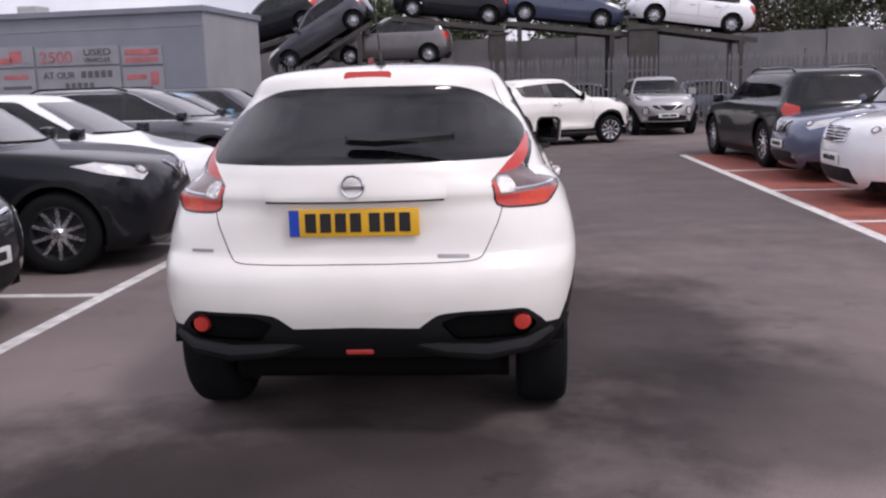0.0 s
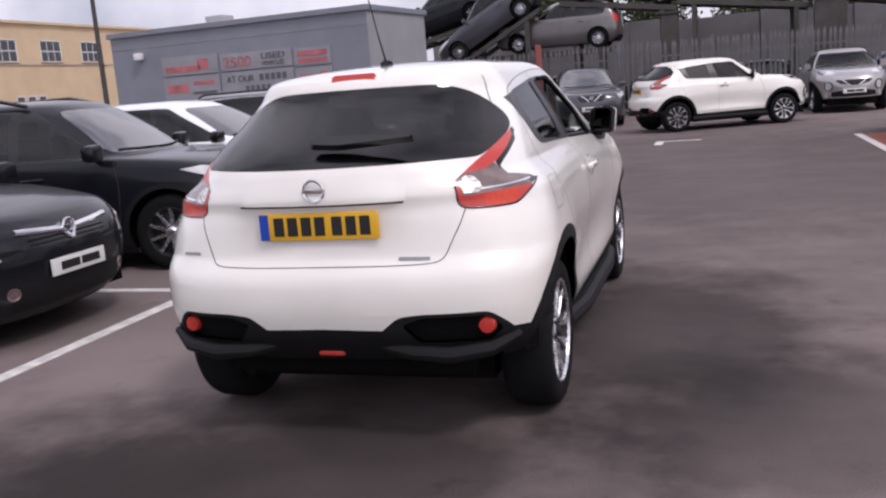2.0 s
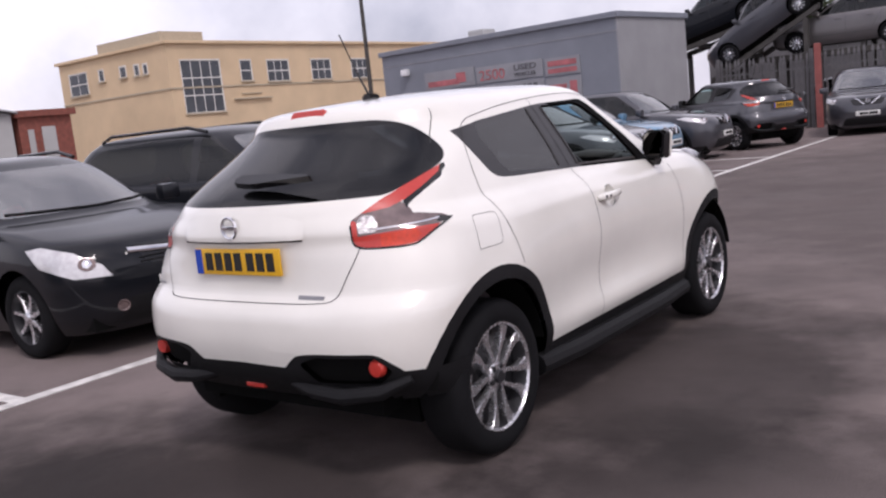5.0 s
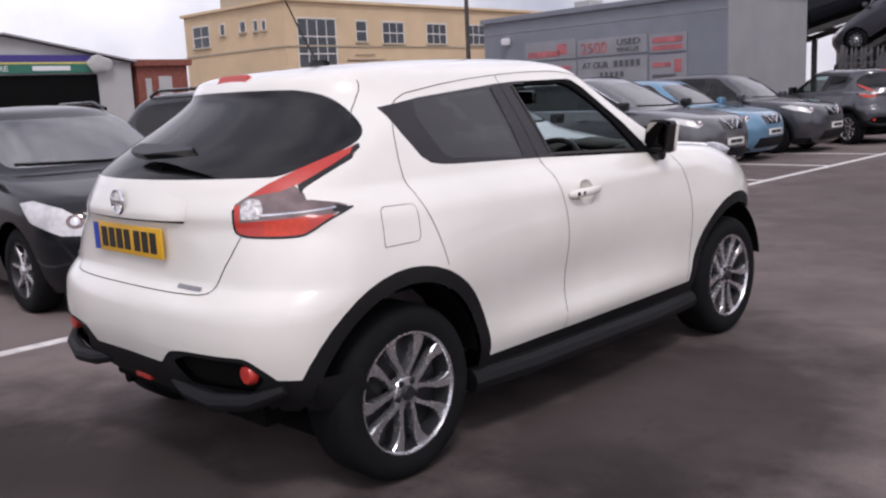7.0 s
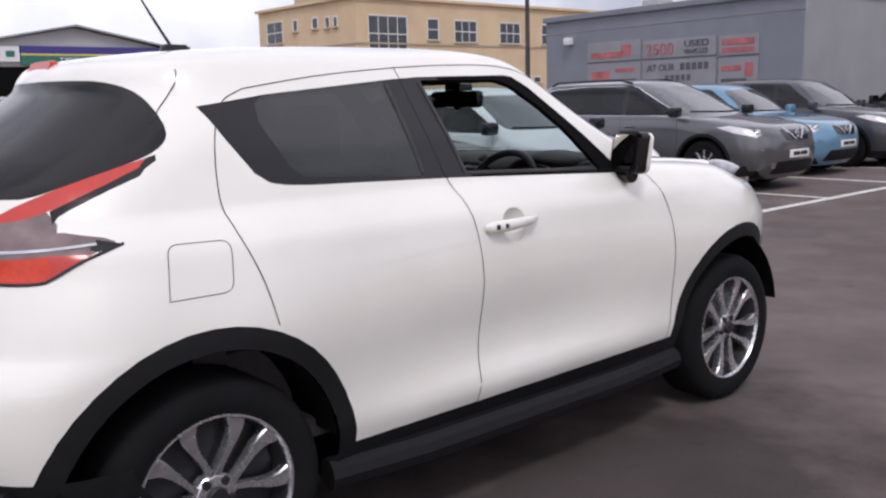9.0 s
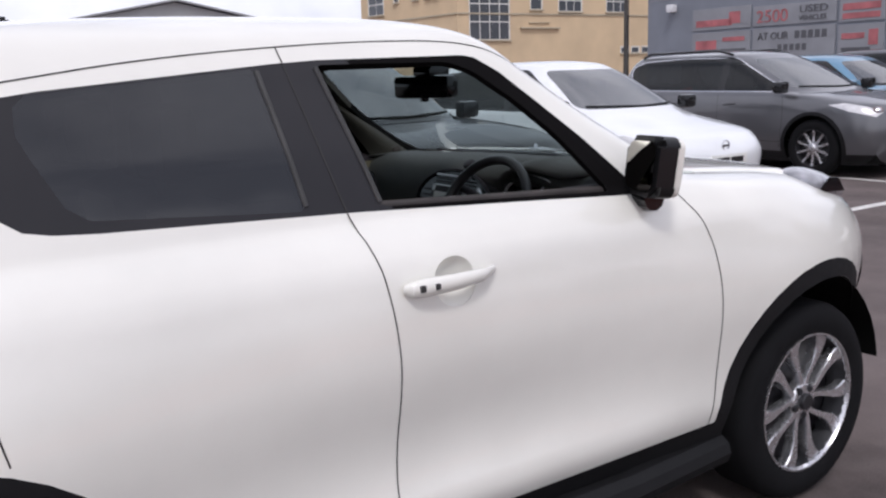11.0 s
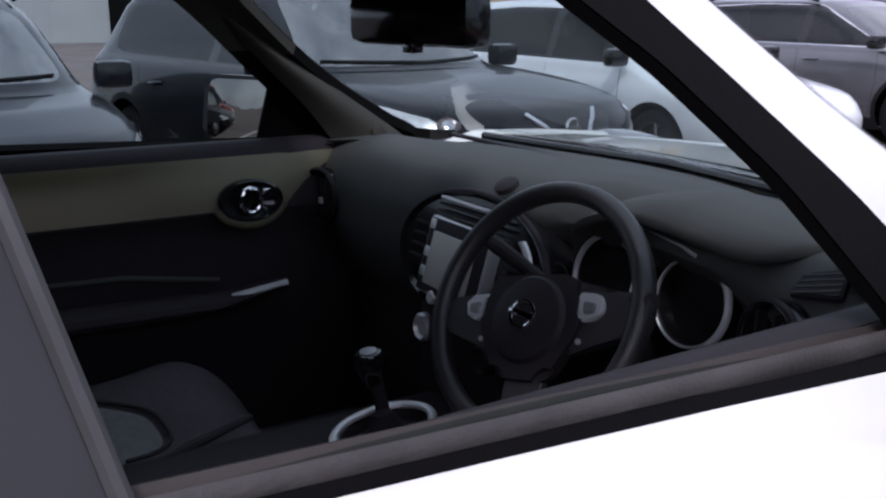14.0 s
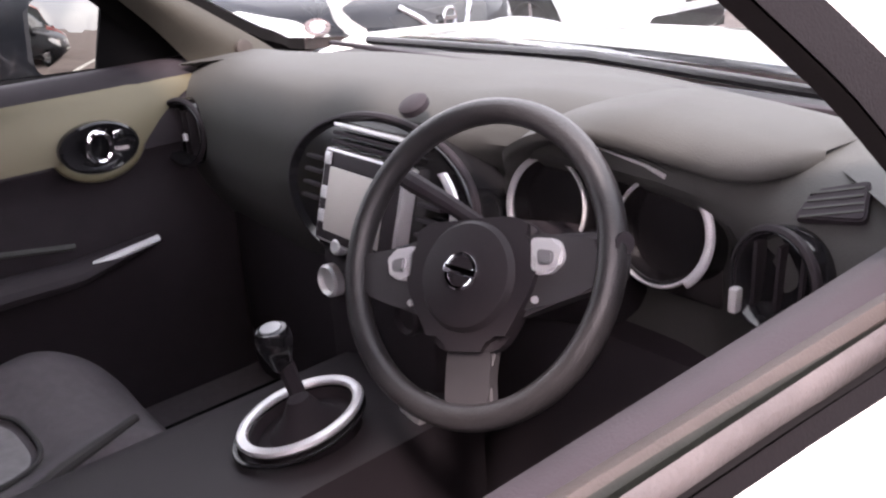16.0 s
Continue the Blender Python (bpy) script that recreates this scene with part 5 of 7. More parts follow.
    wheel = part("steering_wheel", ring(c, nrm, 0.171, 0.0150, 64, 12, flat=1.1), M["leather"], car, "black leather steering wheel with silver inserts")

    boss = c - v * 0.016 + u * 0.003 - nrm * 0.008

    def sw(name, outline, depth, mt, lift=0.0, bev=0.006):
        o = boss + nrm * lift
        m = Matrix(((u.x, v.x, nrm.x, o.x), (u.y, v.y, nrm.y, o.y), (u.z, v.z, nrm.z, o.z), (0, 0, 0, 1)))
        return part(name, prism(outline, depth, m, bev), M[mt], wheel)

    sw("hub_housing", rounded([(-0.060, 0.060), (0.060, 0.060), (0.088, 0.040), (0.086, -0.010), (0.066, -0.045), (0.042, -0.085), (-0.042, -0.085), (-0.066, -0.045), (-0.086, -0.010), (-0.088, 0.040)], 0.02, 4), 0.022, "hub", -0.002, 0.010)
    part("hub_pad", disc(boss - v * 0.003, nrm, [(0.062, 0.012), (0.062, 0.020), (0.057, 0.027), (0.038, 0.031), (0.001, 0.032)], 40), M["hub"], wheel)
    for s in (1, -1):
        sw("spoke", rounded([(s * 0.05, 0.05), (s * 0.12, 0.034), (s * 0.18, 0.03), (s * 0.18, -0.012), (s * 0.12, -0.03), (s * 0.055, -0.05)], 0.012, 3), 0.018, "spoke_grey", -0.006)
        sw("button_pad", rounded([(s * 0.076, 0.036), (s * 0.112, 0.032), (s * 0.119, 0.010), (s * 0.104, -0.004), (s * 0.078, -0.004)], 0.009, 3), 0.008, "satin", 0.012, 0.003)
        sw("button", rounded([(s * 0.088, 0.022), (s * 0.108, 0.019), (s * 0.107, 0.006), (s * 0.09, 0.004)], 0.005, 3), 0.006, "padgrey", 0.018, 0.002)
        sw("button", circle(s * 0.083, -0.03, 0.004, 10), 0.004, "satin", 0.012, 0.001)
    sw("lower_spoke", rounded([(-0.034, -0.06), (0.034, -0.06), (0.028, -0.11), (0.034, -0.158), (-0.034, -0.158), (-0.028, -0.11)], 0.012, 3), 0.016, "spoke_grey", -0.006)
    part("badge", lathe_badge2(boss + nrm * 0.033, nrm, 0.022), M["chrome"], wheel)
    part("steering_column", tube([c + Vector((0, 0.01, -0.005)), c + Vector((0, 0.12, -0.05)), c + Vector((0, 0.28, -0.12))], [0.05, 0.06, 0.065], 16), M["dashlow"], car)
    for s in (1, -1):
        st = part("stalk", tube([c + Vector((s * 0.04, 0.06, 0.01)), c + Vector((s * 0.10, 0.055, 0.03)), c + Vector((s * 0.155, 0.05, 0.045))], [0.010, 0.011, 0.013], 10), M["dashlow"], car)
        part("stalk_tip", tube([c + Vector((s * 0.155, 0.05, 0.045)), c + Vector((s * 0.172, 0.048, 0.05))], [0.0135, 0.012], 10), M["dashlow"], st)

    # console and gear lever
    con = part("centre_console", boxes((-0.13, 0.155, 1.55, 2.58, 0.40, 0.722), bevel=0.05), M["hub"], car)
    tilt2 = Vector((0, -0.14, 1))
    part("gear_surround", ring((0.050, 2.334, 0.755), tilt2, 0.092, 0.0080, 44, 8, (0.67, 0.90), flat=0.75), M["satin"], con, "satin silver gear surround")
    part("gear_gaiter", disc((0.050, 2.337, 0.751), tilt2, [(0.090, -0.05), (0.088, -0.004), (0.08, -0.018), (0.06, -0.016), (0.035, 0.004), (0.018, 0.03), (0.001, 0.034)], 24, (0.66, 0.86)), M["dashlow"], con)
    part("gear_plate", ring((0.052, 2.330, 0.744), tilt2, 0.101, 0.0045, 44, 8, (0.67, 0.90), flat=0.7), M["gloss"], con)
    lever = part("gear_lever", tube([(0.036, 2.345, 0.760), (0.024, 2.335, 0.820)], [0.011, 0.012], 10), M["dashlow"], con)
    part("gear_knob", disc((0.020, 2.333, 0.814), (0, -0.15, 1), [(0.012, 0), (0.017, 0.015), (0.024, 0.035), (0.025, 0.05), (0.02, 0.06), (0.001, 0.063)], 20), M["gloss"], lever)
    part("knob_cap", disc((0.020, 2.3245, 0.871), (0, -0.15, 1), [(0.015, 0), (0.014, 0.005), (0.001, 0.006)], 20), M["padgrey"], lever)
    part("cup_recess", boxes((0.09, 0.135, 2.46, 2.51, 0.71, 0.735), bevel=0.01), M["satin"], con)
    part("cabin_floor", boxes((-0.72, 0.72, 0.9, 2.8, 0.36, 0.43), bevel=0.02), M["cloth"], car)

    # passenger door card
    for s in (-1, 1):
        card = []
        for i in range(21):
            y = 1.70 + 1.02 * i / 20
            k = i / 20
            card.append([(s * 0.728, y, 1.108), (s * 0.710, y, 1.112), (s * 0.690, y, 1.108), (s * 0.672, y, 1.09), (s * 0.660, y, 1.06), (s * (0.648 - 0.005 * k), y, 1.0), (s * 0.642, y, 0.965), (s * 0.650, y, 0.955), (s * 0.662, y, 0.90), (s * 0.64, y, 0.82), (s * 0.66, y, 0.70), (s * 0.68, y, 0.42)])
        dc = part("door_card", skin(card), M["dashlow"], car)
        if s < 0:
            side = pchip([0.972, 1.0, 1.055, 1.082, 1.098], [-0.637, -0.642, -0.656, -0.6685, -0.687])
            low = pchip([1.72, 2.40, 2.46, 2.50, 2.56, 2.64], [0.972, 0.972, 0.975, 1.010, 1.050, 1.080])
            up = []
            for i in range(49):
                y = 1.72 + 0.92 * i / 48
                up.append([(side(z), y, z) for z in [1.098 + (low(y) - 1.098) * j / 8 for j in range(9)]])
            part("upper_trim", skin(up), M["trim"], dc, "satin olive grey door trim")
            bz = part("handle_bezel", disc((-0.634, 2.380, 0.990), (1, 0, 0.05), [(0.072, -0.01), (0.072, 0.008), (0.066, 0.012), (0.052, 0.002), (0.001, -0.003)], 36, (1.0, 0.64)), M["gloss"], dc)
            part("bezel_lip", ring((-0.631, 2.378, 0.988), (1, 0, 0.05), 0.076, 0.0095, 40, 8, (1.0, 0.66), arc=(188, 345), flat=0.7), M["trim"], bz)
            part("inner_handle", ring((-0.618, 2.376, 0.993), (1, 0, 0), 0.026, 0.0055, 24, 8, (0.8, 1.0)), M["chrome"], dc)
            part("lock_tab", boxes((-0.625, -0.612, 2.402, 2.422, 1.002, 1.018), bevel=0.004), M["chrome"], dc)
            part("armrest", tube([(-0.60, 1.7, 0.79), (-0.595, 2.0, 0.795), (-0.60, 2.28, 0.785), (-0.625, 2.45, 0.80)], [0.05, 0.05, 0.042, 0.02], 12, flat=0.5), M["dashlow"], dc)
            part("pull_insert", tube([(-0.585, 2.30, 0.795), (-0.592, 2.44, 0.808)], [0.008, 0.008], 8), M["satin"], dc)
            part("pocket_line", tube([(-0.628, 1.7, 0.87), (-0.622, 2.1, 0.86), (-0.628, 2.3, 0.825)], 0.006, 8), M["dash"], dc)
    # window channel on the driver's door
    belt = lambda y: 1.134 - 0.045 * (y - 1.75)
    part("belt_moulding", skin([[(0.757, y, belt(y) - 0.010), (0.758, y, belt(y) + 0.001), (0.756, y, belt(y) + 0.007), (0.752, y, belt(y) + 0.010), (0.752, y, belt(y) - 0.002), (0.750, y, belt(y) - 0.026)] for y in [1.806 + 0.70 * i / 12 for i in range(13)]]), M["dusty"], car)
    part("inner_moulding", skin([[(0.742, y, belt(y) - 0.026), (0.741, y, belt(y) + 0.002), (0.735, y, belt(y) + 0.009), (0.724, y, belt(y) + 0.004), (0.714, y, belt(y) - 0.012), (0.705, y, belt(y) - 0.03)] for y in [1.806 + 0.70 * i / 12 for i in range(13)]]), M["dashmid"], car)
    part("window_glass", skin([[(0.748, y, belt(y) - 0.026), (0.744, y, belt(y) + 0.002 + 0.010 * math.sin(math.pi * (y - 1.8) / 0.6))] for y in [1.80 + 0.60 * i / 12 for i in range(13)]]), M["clear"], car, "lowered side glass, top edge showing")

    # seats
    for x, nm in ((-0.37, "passenger"), (0.37, "driver")):
        rows = []
        for k in range(33):
            y = 1.70 + 0.63 * k / 32
            front = max(0.0, (y - 2.13) / 0.20)
            row = []
            for q in range(-20, 21):
                xx = 0.27 * q / 20
                a = abs(xx)
                roll = 0.03 * math.exp(-(((y - 2.17) / 0.09) ** 2)) * (1 - (a / 0.27) ** 2)
                z = 0.608 + 0.055 * math.exp(-(((a - 0.190) / 0.075) ** 2)) + 0.02 * k / 32 + roll - 0.16 * (1 - math.sqrt(max(0.0, 1 - min(front, 1.0) ** 2.4)))
                z -= 0.16 * (1 - math.sqrt(max(0.0, 1 - (max(0.0, a - 0.17) / 0.1001) ** 2)))
                row.append((x + xx, y - 0.09 * (a / 0.27) ** 3 * min(front, 1.0), max(z, 0.40)))
            rows.append(row)
        seat = part("front_seat", skin(rows), M["cloth"], car)
        ins = []
        for k in range(19):
            row = []
            for q in range(-10, 11):
                w = q / 10
                y = 1.72 + (0.365 - 0.10 * abs(w) ** 3.5) * k / 18
                edge = min(1.0, (1 - abs(w)) * 5, (18 - k) / 4)
                row.append((x + 0.135 * w, y, 0.612 + 0.02 * (y - 1.70) / 0.63 + 0.055 * math.exp(-(((0.135 * abs(w) - 0.190) / 0.075) ** 2)) + 0.03 * math.exp(-(((y - 2.17) / 0.09) ** 2)) + 0.014 * math.sqrt(max(edge, 0.0))))
            ins.append(row)
        part("seat_insert", skin(ins), M["cloth2"], seat)
        seam_y = lambda w: 2.100 - 0.10 * abs(w) ** 3.5
        part("seat_seam", tube([(x + 0.140 * w, seam_y(w), 0.614 + 0.02 * (seam_y(w) - 1.70) / 0.63 + 0.055 * math.exp(-(((0.14 * abs(w) - 0.190) / 0.075) ** 2)) + 0.03 * math.exp(-(((seam_y(w) - 2.17) / 0.09) ** 2))) for w in [i / 8 for i in range(-8, 9)]], 0.004, 8), M["gap"], seat)
        part("seat_base", boxes((x - 0.24, x + 0.24, 1.72, 2.24, 0.40, 0.56), bevel=0.04), M["dashlow"], seat)
        back = bmesh.new()
        box(back, x - 0.23, x + 0.23, 1.56, 1.72, 0.55, 1.16, bevel=0.06)
        bmesh.ops.rotate(back, verts=back.verts, cent=(x, 1.7, 0.6), matrix=Matrix.Rotation(radians(14), 3, "X"))
        part("seat_back", back, M["cloth"], seat)
        head = bmesh.new()
        box(head, x - 0.13, x + 0.13, 1.40, 1.50, 1.19, 1.37, bevel=0.045)
        part("headrest", head, M["cloth"], seat)
        part("seat_strap", tube([(x + 0.255, 2.00, 0.690), (x + 0.235, 2.08, 0.708), (x + 0.19, 2.20, 0.712)], [0.009, 0.009, 0.006], 8), M["gap"], seat)
    part("rear_bench", boxes((-0.62, 0.62, 0.95, 1.3, 0.45, 0.66), (-0.62, 0.62, 0.85, 0.98, 0.55, 1.08), bevel=0.05), M["cloth"], car)

    # mirror, pillar clip, visors
    bm = bmesh.new()
    box(bm, -0.13, 0.13, -0.025, 0.025, -0.036, 0.036, bevel=0.018)
    bmesh.ops.transform(bm, matrix=Matrix.Translation((0.105, 2.36, 1.378)) @ Matrix.Rotation(radians(8), 4, "Z"), verts=bm.verts)
    rv = part("rear_view_mirror", bm, M["gloss"], car)
    part("mirror_stem", tube([(0.09, 2.385, 1.385), (0.05, 2.42, 1.42)], 0.014, 10), M["gloss"], rv)
    part("mirror_lever", boxes((0.11, 0.135, 2.335, 2.355, 1.333, 1.347), bevel=0.004), M["gloss"], rv)
    part("sensor_box", boxes((0.0, 0.10, 2.38, 2.46, 1.395, 1.445), bevel=0.012), M["gloss"], rv)
    rear_edge, front_edge = pchip([1.03, 1.10, 1.17, 1.25, 1.40], [2.640, 2.595, 2.537, 2.455, 2.29]), pchip([1.03, 1.10, 1.17, 1.25, 1.40], [2.86, 2.785, 2.680, 2.555, 2.31])
    cover = []
    for i in range(25):
        z = 1.03 + 0.34 * i / 24
        xi = -0.640 + 0.16 * max(0.0, z - 1.12)
        a, b = rear_edge(z), front_edge(z)
        cover.append([(xi - 0.045 * (1 - math.sin(math.pi * (0.08 + 0.84 * j / 10))) - 0.012 * j / 10, a + (b - a) * j / 10, z) for j in range(11)])
    pc = part("pillar_cover", skin(cover), M["pillar_trim"], car, "beige grey inner pillar trim")
    part("pillar_clip", disc((-0.630, 2.692, 1.118), (1, -0.1, 0.2), [(0.016, -0.010), (0.016, 0.004), (0.012, 0.006), (0.001, 0.005)], 20), M["dashmid"], pc)
    part("cowl_panel", boxes((-0.66, 0.66, 2.86, 3.0, 1.06, 1.088), bevel=0.01), M["plastic"], car)
    part("wiper_blade", tube([(-0.55, 2.93, 1.105), (0.0, 2.97, 1.115), (0.5, 2.93, 1.108)], 0.009, 8), M["gloss"], car)


def lathe_badge2(at, nrm, r):
    bm = ring(at, nrm, r * 0.86, r * 0.13, 28, 8)
    n = Vector(nrm)
    u = n.cross(Vector((0, 0, 1))).normalized()
    v = u.cross(n)
    b2 = bmesh.new()
    box(b2, -r, r, -r * 0.2, r * 0.2, -0.002, 0.004, bevel=0.001)
    m = Matrix(((u.x, v.x, n.x, at[0]), (u.y, v.y, n.y, at[1]), (u.z, v.z, n.z, at[2]), (0, 0, 0, 1)))
    bmesh.ops.transform(b2, matrix=m, verts=b2.verts)
    me = bpy.data.meshes.new("tmp")
    b2.to_mesh(me)
    b2.free()
    bm.from_mesh(me)
    bpy.data.meshes.remove(me)
    return bm


# ---- ground ----
def asphalt():
    m = mat("worn_shaded_asphalt", (0.062, 0.056, 0.056), 0.8, spec=0.18)
    n, l = m.node_tree.nodes, m.node_tree.links
    b = n["Principled BSDF"]
    co = n.new("ShaderNodeTexCoord")

    def tex(scale, detail=6, rough=0.6):
        t = n.new("ShaderNodeTexNoise")
        t.inputs["Scale"].default_value, t.inputs["Detail"].default_value, t.inputs["Roughness"].default_value = scale, detail, rough
        l.new(co.outputs["Object"], t.inputs["Vector"])
        return t.outputs["Fac"]

    def rng(src, a, b0, c, d):
        r = n.new("ShaderNodeMapRange")
        r.inputs["From Min"].default_value, r.inputs["From Max"].default_value, r.inputs["To Min"].default_value, r.inputs["To Max"].default_value = a, b0, c, d
        l.new(src, r.inputs["Value"])
        return r.outputs[0]

    def mul(a, c):
        x = n.new("ShaderNodeMath")
        x.operation = "MULTIPLY"
        l.new(a, x.inputs[0])
        l.new(c, x.inputs[1])
        return x.outputs[0]

    grain = rng(tex(160, 3), 0.3, 0.7, 0.75, 1.25)
    stain = rng(tex(0.55, 5), 0.38, 0.62, 0.90, 1.10)
    spots = rng(tex(2.6, 4, 0.7), 0.62, 0.72, 1.0, 0.72)
    lum = mul(mul(grain, stain), spots)
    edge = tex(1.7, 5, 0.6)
    # Shade painted round cars and at left, light at right, among stains.
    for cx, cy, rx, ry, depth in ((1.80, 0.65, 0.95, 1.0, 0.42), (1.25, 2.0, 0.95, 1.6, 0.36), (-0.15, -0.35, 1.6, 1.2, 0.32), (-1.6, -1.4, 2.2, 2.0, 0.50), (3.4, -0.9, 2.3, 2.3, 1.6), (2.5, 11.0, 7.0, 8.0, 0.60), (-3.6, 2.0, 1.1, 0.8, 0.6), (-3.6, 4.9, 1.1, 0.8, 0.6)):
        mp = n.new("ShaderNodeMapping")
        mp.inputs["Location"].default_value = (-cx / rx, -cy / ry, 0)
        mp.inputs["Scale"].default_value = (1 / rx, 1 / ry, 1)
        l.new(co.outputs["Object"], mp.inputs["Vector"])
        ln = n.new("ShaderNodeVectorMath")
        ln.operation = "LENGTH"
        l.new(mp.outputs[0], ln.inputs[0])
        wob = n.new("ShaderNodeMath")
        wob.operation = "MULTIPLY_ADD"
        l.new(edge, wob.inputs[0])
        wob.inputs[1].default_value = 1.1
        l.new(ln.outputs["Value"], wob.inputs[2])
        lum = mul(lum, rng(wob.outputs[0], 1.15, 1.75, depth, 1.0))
    col = n.new("ShaderNodeMix")
    col.data_type, col.blend_type = "RGBA", "MULTIPLY"
    col.inputs[0].default_value = 1
    col.inputs[6].default_value = (0.188, 0.153, 0.146, 1)
    l.new(lum, col.inputs[7])
    l.new(col.outputs[2], b.inputs["Base Color"])
    l.new(rng(tex(0.9, 4), 0.35, 0.65, 0.75, 0.95), b.inputs["Roughness"])
    bp = n.new("ShaderNodeBump")
    bp.inputs["Strength"].default_value, bp.inputs["Distance"].default_value = 0.35, 0.004
    l.new(tex(220, 2), bp.inputs["Height"])
    l.new(bp.outputs[0], b.inputs["Normal"])
    return m


def slab(name, x0, x1, y0, y1, z0, z1, material, label, category, kind="structure", bevel=0.0):
    ob = part(name, boxes((x0, x1, y0, y1, z0, z1), bevel=bevel), material, None, smooth=False)
    return tagged(ob, label, category, kind=kind)


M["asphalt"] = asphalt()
M["line"] = mat("worn_white_road_paint", (0.62, 0.60, 0.57), 0.7, var=0.25, scale=9, bump=0.2, bscale=200)
M["redpaint"] = mat("worn_red_surface_paint", (0.28, 0.075, 0.05), 0.75, var=0.35, scale=3.5, bump=0.25, bscale=200)
g = bmesh.new()
gv = [g.verts.new(p) for p in ((-600, -600, 0), (600, -600, 0), (600, 600, 0), (-600, 600, 0))]
g.faces.new(gv)
tagged(part("ground", g, M["asphalt"], None, smooth=False), "dark grey worn asphalt of the car park with painted light and shade", "ground", kind="structure")
slab("bay_line", -2.46, -2.35, -12, 21, 0.0, 0.004, M["line"], "worn white painted line along the parking bays", "road marking")
for y in (-2.2, 0.4, 3.01, 5.25, 8.6, 11.0, 13.4, 15.8):
    slab("bay_line", -7.2, -2.46, y - 0.05, y + 0.05, 0.0, 0.004, M["line"], "worn white painted line between parking bays", "road marking")
slab("red_bay", 3.98, 9.5, 1.0, 14.6, 0.0, 0.004, M["redpaint"], "worn red painted parking surface", "road marking")
slab("bay_line", 3.85, 3.98, 1.0, 14.6, 0.0, 0.005, M["line"], "worn white edge line of the red bays", "road marking")
for y in (5.9, 8.6, 11.3):
    slab("bay_line", 3.98, 9.0, y - 0.05, y + 0.05, 0.004, 0.007, M["line"], "worn white line between red bays", "road marking")
slab("lane_mark", 0.35, 1.2, 15.2, 15.3, 0.0, 0.004, M["line"], "short white painted lane mark", "road marking")
slab("lane_mark", 0.35, 0.5, 14.5, 15.2, 0.0, 0.004, M["line"], "short white painted lane mark", "road marking")

# ---- parked cars ----
def at(x, y, heading):
    """A car pose with its front facing heading (degrees from +y, to the left), by the middle of its front."""
    return lambda L: Matrix.Translation((x, y, 0)) @ Matrix.Rotation(radians(heading), 4, "Z") @ Matrix.Translation((0, -L, 0))


EAST = -90


def sister_car(label, m, paint_mat):
    """Another car of the same make as the white one in the lane, shut and in another paint."""
    c = tagged(copy_thing(HERO, m), label, "car", "parked cars")
    for o in c.children_recursive:
        if o.data and o.data.materials and o.data.materials[0] == M["white"] and paint_mat != M["white"]:
            o.data = o.data.copy()
            o.data.materials[0] = paint_mat
    part("driver_window", DRIVER_PANE.copy(), M["carglass"], c)
    # Near-black filling again carries the shut cabin's shade in its colour.
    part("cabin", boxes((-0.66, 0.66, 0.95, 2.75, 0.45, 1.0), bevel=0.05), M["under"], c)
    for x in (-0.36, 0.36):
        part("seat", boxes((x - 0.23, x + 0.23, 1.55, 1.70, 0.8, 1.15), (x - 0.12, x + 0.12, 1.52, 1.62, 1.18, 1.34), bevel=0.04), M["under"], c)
    return c


